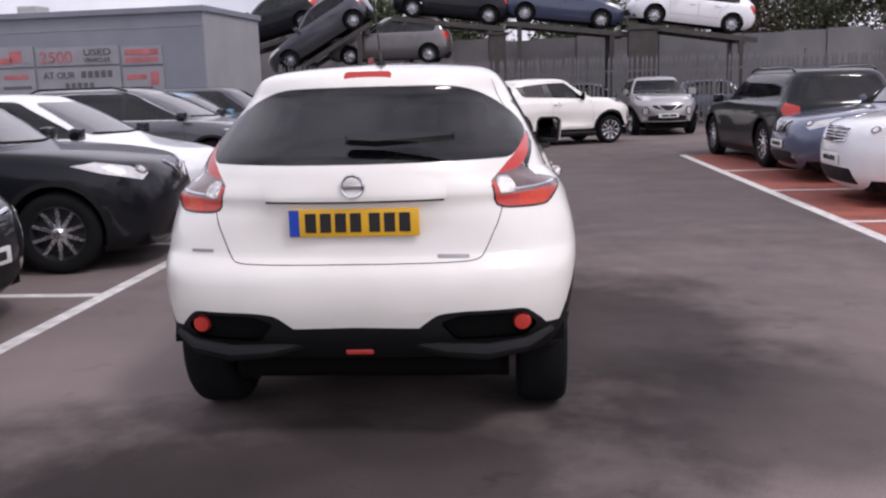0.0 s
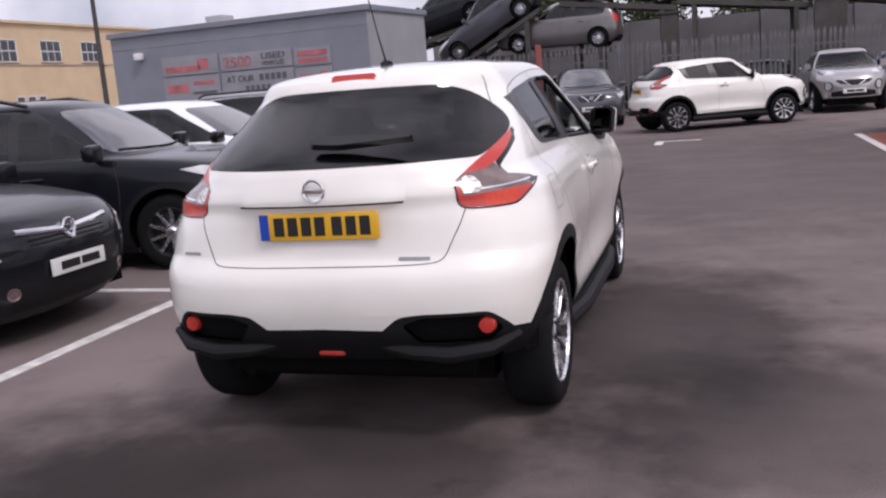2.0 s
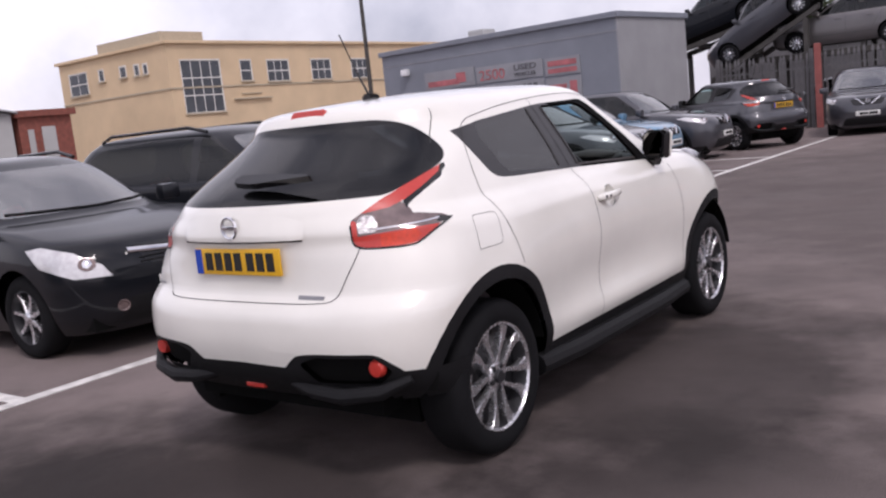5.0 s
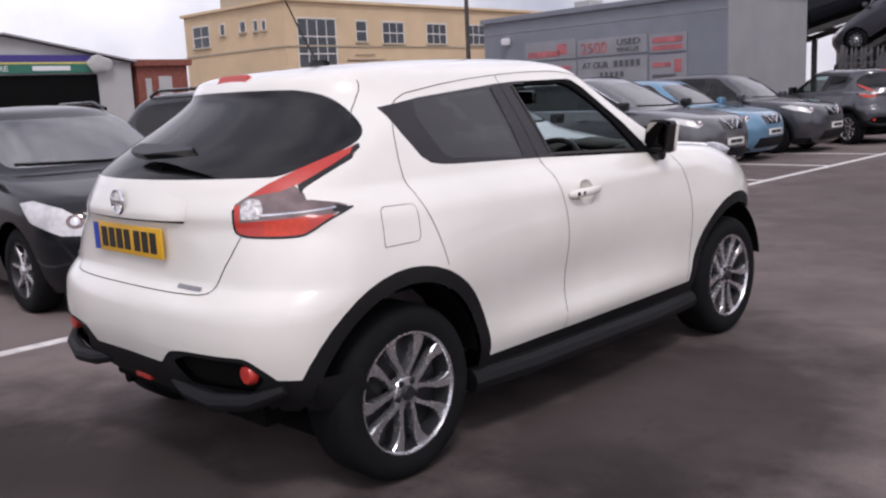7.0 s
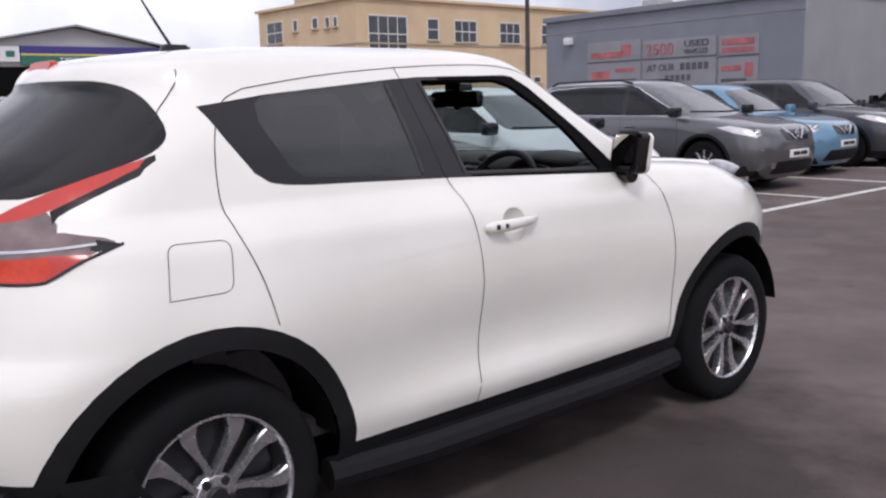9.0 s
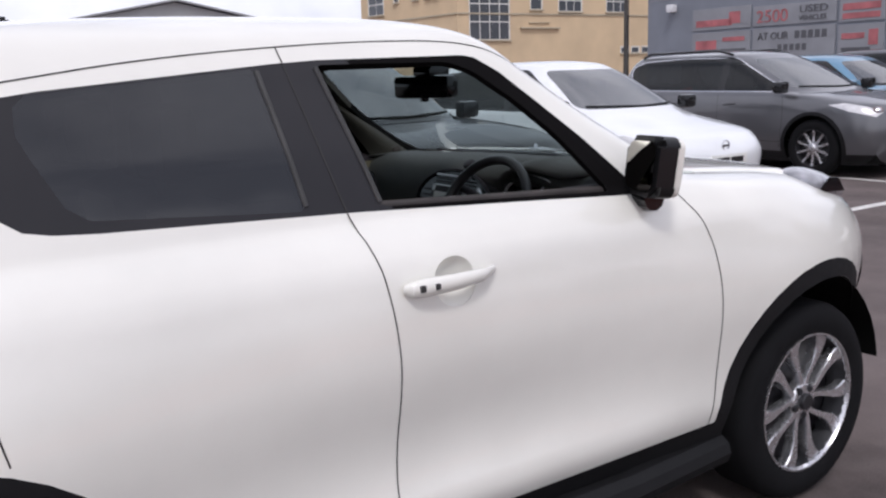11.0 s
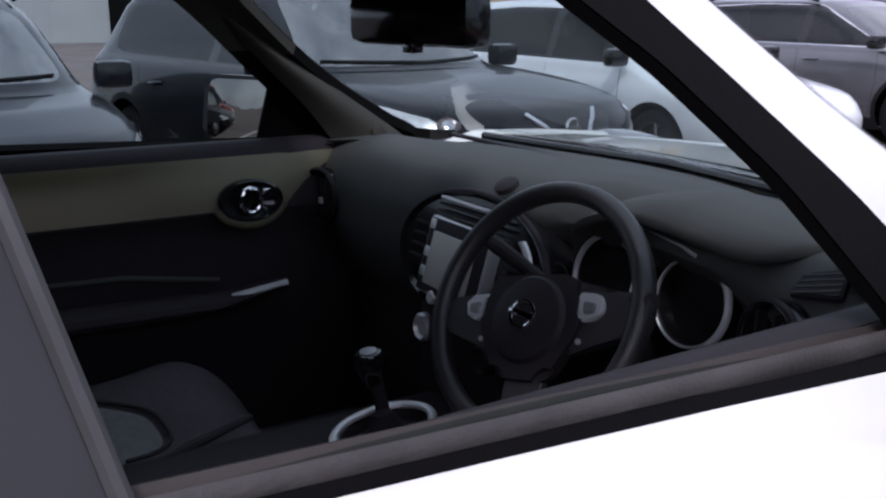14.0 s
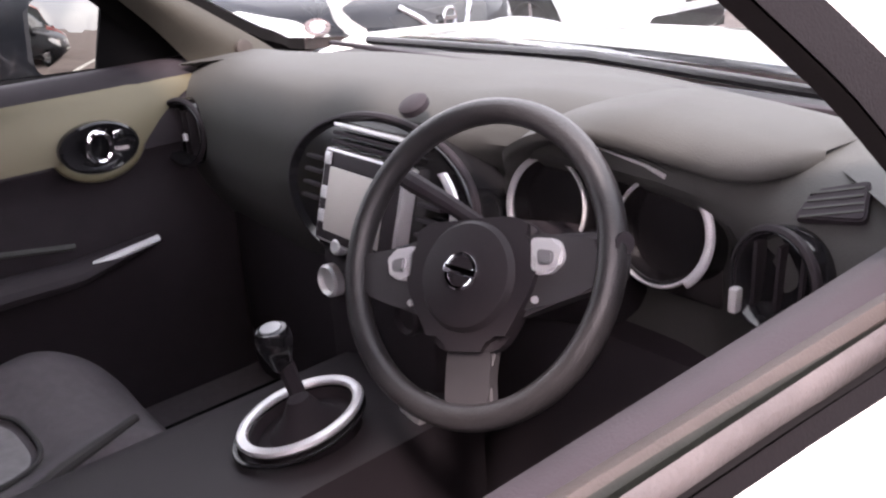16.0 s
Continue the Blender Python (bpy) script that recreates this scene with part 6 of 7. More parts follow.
def nose_parts(car, tree):
    """Grille, lamps, intake and plate of the compact crossover's nose."""
    def hits(pts, step=0.03):
        return on_shell(tree, [(x, 0, z) for x, z in pts], (0, -1, 0), back=6, step=step)

    def patch(name, x1, lo, hi, mt, lift):
        rows = []
        for i in range(21):
            x = -x1 + 2 * x1 * i / 20
            rows.append([tuple(p + no * lift) for p, no in [hits([(x, lo(x) + (hi(x) - lo(x)) * j / 6), (x, lo(x) + (hi(x) - lo(x)) * j / 6)])[0] for j in range(7)]])
        return part(name, skin(rows), M[mt], car)

    gr = patch("grille", 0.40, lambda x: 0.66 + 0.10 * (abs(x) / 0.40) ** 2, lambda x: 0.80 + 0.01 * abs(x), "gloss", 0.004)
    for z in (0.70, 0.735, 0.77):
        part("grille_slat", tube([p + no * 0.008 for p, no in hits([(-0.34, z + 0.02), (0.34, z + 0.02)], 0.05)], 0.006, 6), M["plastic"], gr)
    for s in (1, -1):
        part("grille_bar", tube([p + no * 0.012 for p, no in hits([(s * 0.28, 0.80), (s * 0.20, 0.74), (s * 0.10, 0.66)], 0.04)], 0.018, 8), M["chrome"], gr)
        p, no = hits([(s * 0.56, 0.66), (s * 0.56, 0.66)])[0]
        lamp = part("round_headlight", disc(p + no * 0.002, no, [(0.105, -0.02), (0.105, 0.006), (0.095, 0.010), (0.082, 0.006), (0.05, 0.012), (0.001, 0.016)], 28), M["lamp_clear"], car)
        part("lamp_ring", ring(p + no * 0.008, no, 0.105, 0.012, 28, 8), M["gloss"], lamp)
        p, no = hits([(s * 0.60, 0.43), (s * 0.60, 0.43)])[0]
        part("fog_light", disc(p + no * 0.002, no, [(0.05, -0.01), (0.05, 0.005), (0.04, 0.008), (0.001, 0.010)], 20), M["lamp_clear"], car)
    patch("front_intake", 0.50, lambda x: 0.40, lambda x: 0.56 - 0.05 * (abs(x) / 0.5) ** 2, "plastic", 0.004)
    y = max(p.y for p, no in hits([(-0.2, 0.53), (0.2, 0.53)])) + 0.012
    pl = part("number_plate", boxes((-0.26, 0.26, y - 0.008, y + 0.008, 0.48, 0.59), bevel=0.004), M["plate_w"], car)
    for x in (-0.2, 0.0):
        part("plate_mark", boxes((x, x + 0.18, y + 0.0055, y + 0.0115, 0.508, 0.562)), M["ink"], pl, smooth=False)


nose_parts(HERO, HERO_TREE)
build_car("black small hatchback with a chrome grille bar, parked nose out", at(-2.61, 1.90, EAST)(3.99), M["black"], L=3.99, W=1.74, H=1.49, belt=0.965, bon=0.925, cowl=2.93, ws=2.05, tail=0.42, wb=2.51, fo=0.82, wr=0.31, suv=False, grille="bar", spokes=7, rails=True, big_lamps=True, plate_z=0.425, fogs=True)
build_car("black crossover with a chrome grille, parked nose out", at(-2.40, 4.80, EAST + 10)(4.5), M["black"], L=4.5, W=1.80, H=1.60, belt=1.02, bon=1.00, tail=0.5, wb=2.65, fo=0.90, wr=0.345, rails=True, spokes=10)
build_car("white electric hatchback parked nose out", at(-3.12, 7.90, EAST)(4.45), M["white2"], L=4.45, W=1.77, H=1.52, belt=0.95, bon=0.85, cowl=3.42, ws=2.42, tail=0.3, wb=2.70, fo=0.95, wr=0.32, suv=False, grille="none", spokes=5, dark_mirrors=True)
build_car("dark grey large crossover parked nose out", at(-3.25, 11.75, EAST)(4.64), M["grey"], L=4.64, W=1.82, H=1.59, belt=1.03, bon=0.99, cowl=3.58, ws=2.55, tail=0.35, wb=2.70, fo=0.95, wr=0.355, rails=True, spokes=10, bright=True, fogs=True, dark_mirrors=True)
build_car("light blue hatchback parked nose out", at(-3.75, 14.3, EAST)(4.1), M["blue"], L=4.1, W=1.70, H=1.52, belt=0.98, bon=0.95, tail=0.4, wb=2.6, fo=0.8, wr=0.31, suv=False)
build_car("slate grey crossover parked nose out", at(-3.5, 16.5, EAST)(4.37), M["dgrey"], L=4.37, W=1.80, H=1.60, belt=1.02, bon=1.00, tail=0.5, wb=2.65, fo=0.90, wr=0.345)
sister_car("dark grey compact crossover seen from behind", at(-6.3, 20.6, 58)(4.19), M["dgrey"])
build_car("dark grey crossover with a chrome grille facing the lane", at(-1.6, 20.6, 192)(4.37), M["dgrey"], L=4.37, W=1.80, H=1.60, belt=1.02, bon=1.00, tail=0.5, wb=2.65, fo=0.90, wr=0.345)
hd = math.degrees(math.atan2(-(2.917 - 0.58), 18.888 - 17.8))
sister_car("white compact crossover parked across the lane's end", Matrix.Translation((0.30, 18.40, 0)) @ Matrix.Rotation(radians(hd), 4, "Z") @ Matrix.Translation((0, -0.79, 0)), M["white"])
sister_car("silver compact crossover facing the lane by the fence", at(4.70, 20.95, 182)(4.19), M["silver"])
build_car("black large off-road car parked on the red bay", at(5.35, 15.6, 4)(4.75), M["black"], L=4.75, W=1.90, H=1.59, belt=1.02, bon=1.0, tail=0.3, wb=2.8, fo=0.9, wr=0.38, rails=True)
build_car("slate blue crossover parked on the red bay", at(4.43, 10.1, 90)(4.37), M["bluegrey"], L=4.37, W=1.80, H=1.55, belt=1.0, bon=0.97, tail=0.5, wb=2.65, fo=0.90, wr=0.345, fogs=True)
build_car("white premium crossover parked on the red bay", at(4.32, 7.55, 90)(4.5), M["white2"], L=4.5, W=1.83, H=1.60, belt=1.04, bon=1.01, tail=0.5, wb=2.7, fo=0.9, wr=0.36, grille="slats")
# second row behind the bays
build_car("white hatchback in the next row, tail out", at(-12.6, 2.2, 90)(4.2), M["white2"], L=4.2, W=1.78, H=1.55, belt=1.0, bon=0.96, tail=0.4, wb=2.6, fo=0.85, wr=0.32, suv=False)

build_car("black estate car parked behind, seen in the door mirror", at(-3.4, -6.6, EAST)(4.5), M["black"], L=4.5, W=1.8, H=1.62, belt=1.02, bon=1.0, tail=0.4, wb=2.65, fo=0.9, wr=0.34)
build_car("dark red van parked behind, seen in the door mirror", at(-4.9, -10.6, EAST - 60)(4.4), M["van_red"], L=4.4, W=1.85, H=1.95, belt=1.10, bon=1.05, tail=0.15, wb=2.7, fo=0.85, wr=0.33, suv=False)
build_cabin(HERO)

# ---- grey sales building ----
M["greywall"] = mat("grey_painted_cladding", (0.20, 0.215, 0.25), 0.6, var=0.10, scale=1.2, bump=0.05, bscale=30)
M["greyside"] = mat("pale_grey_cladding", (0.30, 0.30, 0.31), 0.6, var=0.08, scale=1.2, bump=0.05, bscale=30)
ANG = math.atan2(18.92 - 19.64, -6.97 + 15.2)
GB = Matrix.Translation((-15.2, 19.64, 0)) @ Matrix.Rotation(ANG, 4, "Z")
gb = thing("sales_building", "flat-roofed grey clad sales building with red lettered boards", "building", GB)
part("wall", boxes((0, 8.26, 0, 3.7, 0, 3.45)), M["greywall"], gb, smooth=False)
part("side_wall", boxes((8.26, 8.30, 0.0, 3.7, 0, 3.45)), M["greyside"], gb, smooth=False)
part("roof", boxes((-0.08, 8.36, -0.08, 3.8, 3.45, 3.60), bevel=0.02), M["greywall"], gb, smooth=False)

# ---- yellow office building ----
M["render_y"] = mat("cream_yellow_render", (0.62, 0.47, 0.30), 0.85, var=0.08, scale=0.6, bump=0.1, bscale=20)
yb = thing("office_building", "two-storey cream yellow rendered office building", "building")
part("wall", boxes((-54, -42.4, 32.45, 62, 0, 7.5)), M["render_y"], yb, smooth=False)
part("roof", boxes((-54.2, -42.2, 32.25, 62.2, 7.5, 7.7), bevel=0.03), M["render_y"], yb, smooth=False)

# ---- tyre workshop and shed ----
M["palewall"] = mat("pale_grey_sheet", (0.42, 0.42, 0.41), 0.6, var=0.08, scale=0.8)
M["brick"] = mat("red_brick_wall", (0.22, 0.07, 0.05), 0.85, var=0.25, scale=5)
tw = thing("tyre_workshop", "pale gabled tyre workshop with a green and purple sign", "building")
wsb = bmesh.new()
prof = [(8.0, 0), (19.9, 0), (19.9, 3.66), (14.1, 4.83), (8.0, 3.7)]
A = [wsb.verts.new((-38, y, z)) for y, z in prof]
B = [wsb.verts.new((-50, y, z)) for y, z in prof]
wsb.faces.new(A)
wsb.faces.new(B[::-1])
for i in range(5):
    wsb.faces.new((A[i], B[i], B[(i + 1) % 5], A[(i + 1) % 5]))
bmesh.ops.recalc_face_normals(wsb, faces=wsb.faces)
part("wall", wsb, M["palewall"], tw, smooth=False)
sh = thing("brick_shed", "small flat-roofed red brick shed", "building")
part("wall", boxes((-44, -38, 20.2, 22.9, 0, 3.5)), M["brick"], sh, smooth=False)
part("roof", boxes((-44.1, -37.8, 20.0, 23.1, 3.5, 3.8)), M["brick"], sh, smooth=False)


# ---- lettering ----
def words(text, size, m, material, parent, name="lettering", depth=0.006, wide=1.0):
    """A line of letters in the built-in font, starting at the left, standing on m's u axis."""
    cu = bpy.data.curves.new(name, "FONT")
    cu.body, cu.size, cu.extrude = text, size, depth
    tmp = new(name, cu)
    me = bpy.data.meshes.new_from_object(tmp.evaluated_get(bpy.context.evaluated_depsgraph_get()))
    bpy.data.objects.remove(tmp)
    me.transform(m @ Matrix.Diagonal((wide, 1, 1, 1)))
    me.materials.append(material)
    ob = new(name, me)
    ob.parent = parent
    return ob


M["board"] = mat("faded_board_grey", (0.26, 0.265, 0.285), 0.55, var=0.10, scale=2)
M["redink"] = mat("faded_red_print", (0.42, 0.13, 0.14), 0.6, var=0.3, scale=3)
M["darkink"] = mat("dark_print", (0.09, 0.09, 0.10), 0.55, var=0.1, scale=3)
M["whitebox"] = mat("white_plastic_box", (0.75, 0.75, 0.76), 0.4, var=0.05)
FRONT = lambda x, z: Matrix.Translation((x, -0.045, z)) @ Matrix.Rotation(radians(90), 4, "X")


def board(x0, x1, z0, z1):
    b = part("sign_board", boxes((x0, x1, -0.035, -0.003, z0, z1), bevel=0.006), M["board"], gb, "faded grey sign board", smooth=False)
    return b


b1, b2, b3 = board(1.72, 3.62, 2.26, 2.78), board(3.70, 5.98, 2.26, 2.72), board(6.06, 7.15, 2.22, 2.68)
b4, b5, b6 = board(1.72, 3.62, 1.40, 2.20), board(3.70, 5.98, 1.40, 2.20), board(6.06, 7.15, 1.38, 2.16)
words("2500", 0.40, FRONT(3.80, 2.34), M["redink"], b2, wide=1.15)
words("USED", 0.22, FRONT(5.02, 2.50), M["darkink"], b2, wide=1.45)
words("VEHICLES", 0.15, FRONT(5.02, 2.33), M["darkink"], b2, wide=1.15)
words("AT OUR", 0.24, FRONT(3.86, 1.94), M["darkink"], b5, wide=1.0)


def bar(par, x0, x1, z0, z1, mt):
    return part("print_bar", boxes((x0, x1, -0.045, -0.034, z0, z1), bevel=0.004), M[mt], par, smooth=False)


for x in (4.92, 5.10, 5.28, 5.46, 5.64):
    bar(b5, x, x + 0.13, 1.94, 2.11, "darkink")
for x in (4.45, 4.62, 4.79, 4.96, 5.13):
    bar(b5, x, x + 0.11, 1.68, 1.82, "darkink")
bar(b1, 1.85, 3.05, 2.34, 2.50, "redink")
bar(b1, 2.95, 3.30, 2.38, 2.66, "redink")
bar(b1, 3.36, 3.55, 2.36, 2.62, "board")
bar(b4, 1.85, 2.55, 1.78, 2.00, "redink")
bar(b4, 2.75, 3.45, 1.96, 2.06, "redink")
bar(b4, 2.70, 3.50, 1.70, 1.78, "darkink")
bar(b3, 6.15, 7.05, 2.46, 2.60, "redink")
bar(b3, 6.15, 7.05, 2.28, 2.40, "redink")
bar(b6, 6.80, 7.02, 1.72, 2.04, "redink")
bar(b6, 6.15, 6.70, 1.86, 1.98, "redink")
bar(b6, 6.15, 6.85, 1.60, 1.68, "darkink")
part("fascia_line", boxes((-0.02, 8.30, -0.012, 0.0, 3.12, 3.135)), M["greyside"], gb, smooth=False)
part("security_light", boxes((0.92, 1.14, -0.22, -0.02, 2.78, 2.98), bevel=0.04), M["whitebox"], gb)
part("roof_vent", boxes((2.2, 2.8, 1.6, 2.2, 3.6, 3.95), bevel=0.03), M["palewall"], gb, smooth=False)
# ---- office windows ----
M["frame_w"] = mat("white_window_frame", (0.72, 0.70, 0.66), 0.5, var=0.06)
M["pane"] = mat("dark_office_pane", (0.035, 0.04, 0.048), 0.08, coat=0.5, var=0.25, scale=0.9)
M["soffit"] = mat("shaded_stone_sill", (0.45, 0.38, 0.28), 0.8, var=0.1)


def office_window(y0, y1, z0, z1, cols, rows, face="x"):
    """A window with frame, bars, panes and sill in the wall x = -42.4, or in y = 32.45."""
    def bx(a, b, c0, c1, d0, d1):
        return (-42.4 + c0, -42.4 + c1, a, b, d0, d1) if face == "x" else (a, b, 32.45 - c1, 32.45 - c0, d0, d1)
    win = part("window", boxes(bx(y0, y1, -0.12, 0.01, z0, z1)), M["frame_w"], yb, smooth=False)
    t = 0.07
    for i in range(cols):
        for k in range(rows):
            a, b = y0 + (y1 - y0) * i / cols + t / 2, y0 + (y1 - y0) * (i + 1) / cols - t / 2
            c, d = z0 + (z1 - z0) * k / rows + t / 2, z0 + (z1 - z0) * (k + 1) / rows - t / 2
            part("pane", boxes(bx(a, b, 0.0, 0.016, c, d)), M["pane"], win, smooth=False)
    part("window_frame", boxes(bx(y0 - 0.05, y1 + 0.05, -0.01, 0.05, z1, z1 + 0.07), bx(y0 - 0.05, y0, -0.01, 0.05, z0, z1), bx(y1, y1 + 0.05, -0.01, 0.05, z0, z1)), M["frame_w"], win, smooth=False)
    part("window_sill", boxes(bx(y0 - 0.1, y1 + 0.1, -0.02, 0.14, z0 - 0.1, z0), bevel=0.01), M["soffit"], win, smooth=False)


office_window(33.35, 36.35, 3.3, 6.5, 4, 3)
office_window(38.08, 38.98, 5.15, 6.45, 1, 2)
for y in (40.42, 44.62, 48.85, 53.0, 57.2):
    office_window(y, y + 1.95, 5.05, 6.43, 3, 2)
for y in (46.0, 47.0, 48.0):
    office_window(y, y + 0.7, 2.35, 2.75, 1, 1)
for x0, x1, z0, z1, c in ((-52.9, -50.9, 5.35, 6.75, 2), (-49.5, -49.0, 6.0, 6.7, 1), (-47.2, -46.6, 6.0, 6.66, 1), (-45.7, -45.25, 5.95, 6.6, 1), (-44.8, -44.4, 5.95, 6.55, 1)):
    office_window(x0, x1, z0, z1, c, 1 if c == 1 else 2, "y")
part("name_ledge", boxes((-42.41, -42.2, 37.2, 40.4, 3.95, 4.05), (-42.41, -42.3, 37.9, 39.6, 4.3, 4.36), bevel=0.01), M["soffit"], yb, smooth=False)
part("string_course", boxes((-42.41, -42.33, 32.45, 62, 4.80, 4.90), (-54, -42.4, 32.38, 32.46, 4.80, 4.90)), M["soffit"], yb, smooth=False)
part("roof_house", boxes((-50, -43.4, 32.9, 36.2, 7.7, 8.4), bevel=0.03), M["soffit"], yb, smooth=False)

# ---- tyre workshop front ----
M["purple"] = mat("purple_sign_band", (0.06, 0.045, 0.22), 0.5, var=0.08)
M["green"] = mat("green_sign_band", (0.03, 0.16, 0.11), 0.5, var=0.08)
M["yellow"] = mat("yellow_sign_line", (0.62, 0.55, 0.15), 0.5, var=0.08)
M["orange"] = mat("orange_sign", (0.75, 0.42, 0.12), 0.5, var=0.1)
M["sheet_roof"] = mat("grey_sheet_roof", (0.30, 0.30, 0.31), 0.6, var=0.1, scale=0.6)
sg = part("sign_band", boxes((-38.01, -37.85, 11.75, 17.9, 3.70, 4.02)), M["purple"], tw, smooth=False)
part("sign_line", boxes((-38.01, -37.84, 11.75, 17.9, 3.62, 3.70)), M["yellow"], sg, smooth=False)
gs = part("sign_band", boxes((-38.01, -37.85, 11.75, 17.9, 3.22, 3.62)), M["green"], tw, smooth=False)
TWM = lambda y, z: Matrix.Translation((-37.84, y, z)) @ Matrix.Rotation(radians(90), 4, "Z") @ Matrix.Rotation(radians(90), 4, "X")
words("TYRE", 0.34, TWM(13.3, 3.31), M["whitebox"], gs, wide=1.1)
part("print_bar", boxes((-37.86, -37.83, 15.2, 16.9, 3.33, 3.53)), M["whitebox"], gs, smooth=False)
os_ = part("orange_sign", boxes((-38.01, -37.83, 10.0, 11.7, 3.35, 3.98), bevel=0.01), M["whitebox"], tw, smooth=False)
part("print_bar", boxes((-37.84, -37.815, 10.1, 10.9, 3.45, 3.88)), M["orange"], os_, smooth=False)
part("print_bar", boxes((-37.84, -37.815, 11.15, 11.5, 3.55, 3.80)), M["green"], os_, smooth=False)
# Flat black sheet on the wall gives the opening's shade by colour.
part("doorway", boxes((-38.02, -37.98, 10.2, 18.2, 0, 3.15)), M["under"], tw, "black sheet standing in for the shaded workshop opening", smooth=False)
part("roof_edge", boxes((-38.1, -37.9, 8.0, 19.9, 3.60, 3.64)), M["sheet_roof"], tw, smooth=False)
for y0, z0, y1, z1 in ((14.1, 4.83, 20.1, 3.62), (14.1, 4.83, 7.8, 3.62)):
    bm = bmesh.new()
    v = [bm.verts.new(p) for p in ((-37.7, y0, z0 + 0.05), (-37.7, y1, z1 + 0.05), (-50.2, y1, z1 + 0.05), (-50.2, y0, z0 + 0.05))]
    f = bm.faces.new(v)
    ex = bmesh.ops.extrude_face_region(bm, geom=[f])
    bmesh.ops.translate(bm, verts=[q for q in ex["geom"] if isinstance(q, bmesh.types.BMVert)], vec=(0, 0, 0.08))
    bmesh.ops.recalc_face_normals(bm, faces=bm.faces)
    part("roof", bm, M["sheet_roof"], tw, smooth=False)
# Crumpled pale sheet hanging at the sign's right end.
bm = bmesh.new()
bmesh.ops.create_icosphere(bm, subdivisions=3, radius=0.5)
for v in bm.verts:
    v.co *= 1 + 0.35 * noise.noise(v.co * 3.0)
    v.co = Vector((v.co.x * 0.3 - 37.75, v.co.y * 1.1 + 18.25, v.co.z * 0.8 + 3.62))
part("crumpled_sheet", bm, M["palewall"], tw, "crumpled pale plastic sheet")
part("door", boxes((-38.02, -37.96, 21.3, 22.0, 0, 3.0), bevel=0.01), M["palewall"], sh, smooth=False)
part("window", boxes((-38.02, -37.96, 20.6, 20.9, 1.2, 2.9), bevel=0.01), M["palewall"], sh, smooth=False)

# ---- street lamp ----
M["steel_dark"] = mat("weathered_dark_steel", (0.07, 0.065, 0.06), 0.6, 0.4, var=0.25, scale=3, bump=0.1)
lp = thing("lamp_post", "tall slim dark steel lamp post", "lamp post", Matrix.Translation((-14.3, 17.9, 0)))
part("post", tube([(0, 0, 0), (0, 0, 1.2), (0, 0, 8.0)], [0.085, 0.07, 0.045], 12), M["steel_dark"], lp)
part("arm", tube([(0, 0, 8.0), (0.2, -0.3, 8.2), (0.5, -0.8, 8.25)], 0.035, 8), M["steel_dark"], lp)
part("lamp_head", boxes((0.4, 0.62, -1.3, -0.75, 8.2, 8.32), bevel=0.04), M["whitebox"], lp)

# ---- palisade fence ----
M["galv"] = mat("dull_galvanised_steel", (0.17, 0.165, 0.17), 0.6, 0.5, var=0.25, scale=4, bump=0.05)
fence = thing("palisade_fence", "tall dull galvanised steel palisade fence", "fence")
FY = 25.7
pale = bmesh.new()
for x0, x1, y0, y1 in ((-0.036, -0.012, 0.0, 0.006), (-0.014, 0.014, 0.012, 0.018), (0.012, 0.036, 0.0, 0.006)):
    box(pale, x0, x1, y0, y1, 0.05, 2.12)
tri = [pale.verts.new(p) for p in ((-0.036, 0.004, 2.12), (0.036, 0.004, 2.12), (0.0, 0.014, 2.26))]
pale.faces.new(tri)
pale_me = bpy.data.meshes.new("pale")
pale.to_mesh(pale_me)
pale.free()
pale_me.materials.append(M["galv"])
x = -6.9
random.seed(5)
while x < 16:
    ob = new("pale", pale_me)
    ob.parent = fence
    ob.matrix_basis = Matrix.Translation((x, FY, random.uniform(-0.02, 0.02))) @ Matrix.Rotation(radians(random.uniform(-1.2, 1.2)), 4, "Y")
    x += 0.148
for z in (0.45, 1.75):
    part("rail", boxes((-6.95, 16, FY + 0.02, FY + 0.07, z, z + 0.05)), M["galv"], fence, smooth=False)
for k in range(9):
    part("post", boxes((-6.9 + 2.75 * k, -6.8 + 2.75 * k, FY + 0.03, FY + 0.13, 0, 2.3), bevel=0.005), M["galv"], fence, smooth=False)
M["redpost"] = mat("faded_red_post", (0.30, 0.09, 0.08), 0.7, var=0.2, scale=5)
rp = thing("red_marker_post", "faded red post standing by the fence", "post", Matrix.Translation((-3.85, 25.5, 0)))
part("post", boxes((-0.09, 0.09, -0.05, 0.05, 0, 2.42), bevel=0.012), M["redpost"], rp, smooth=False)

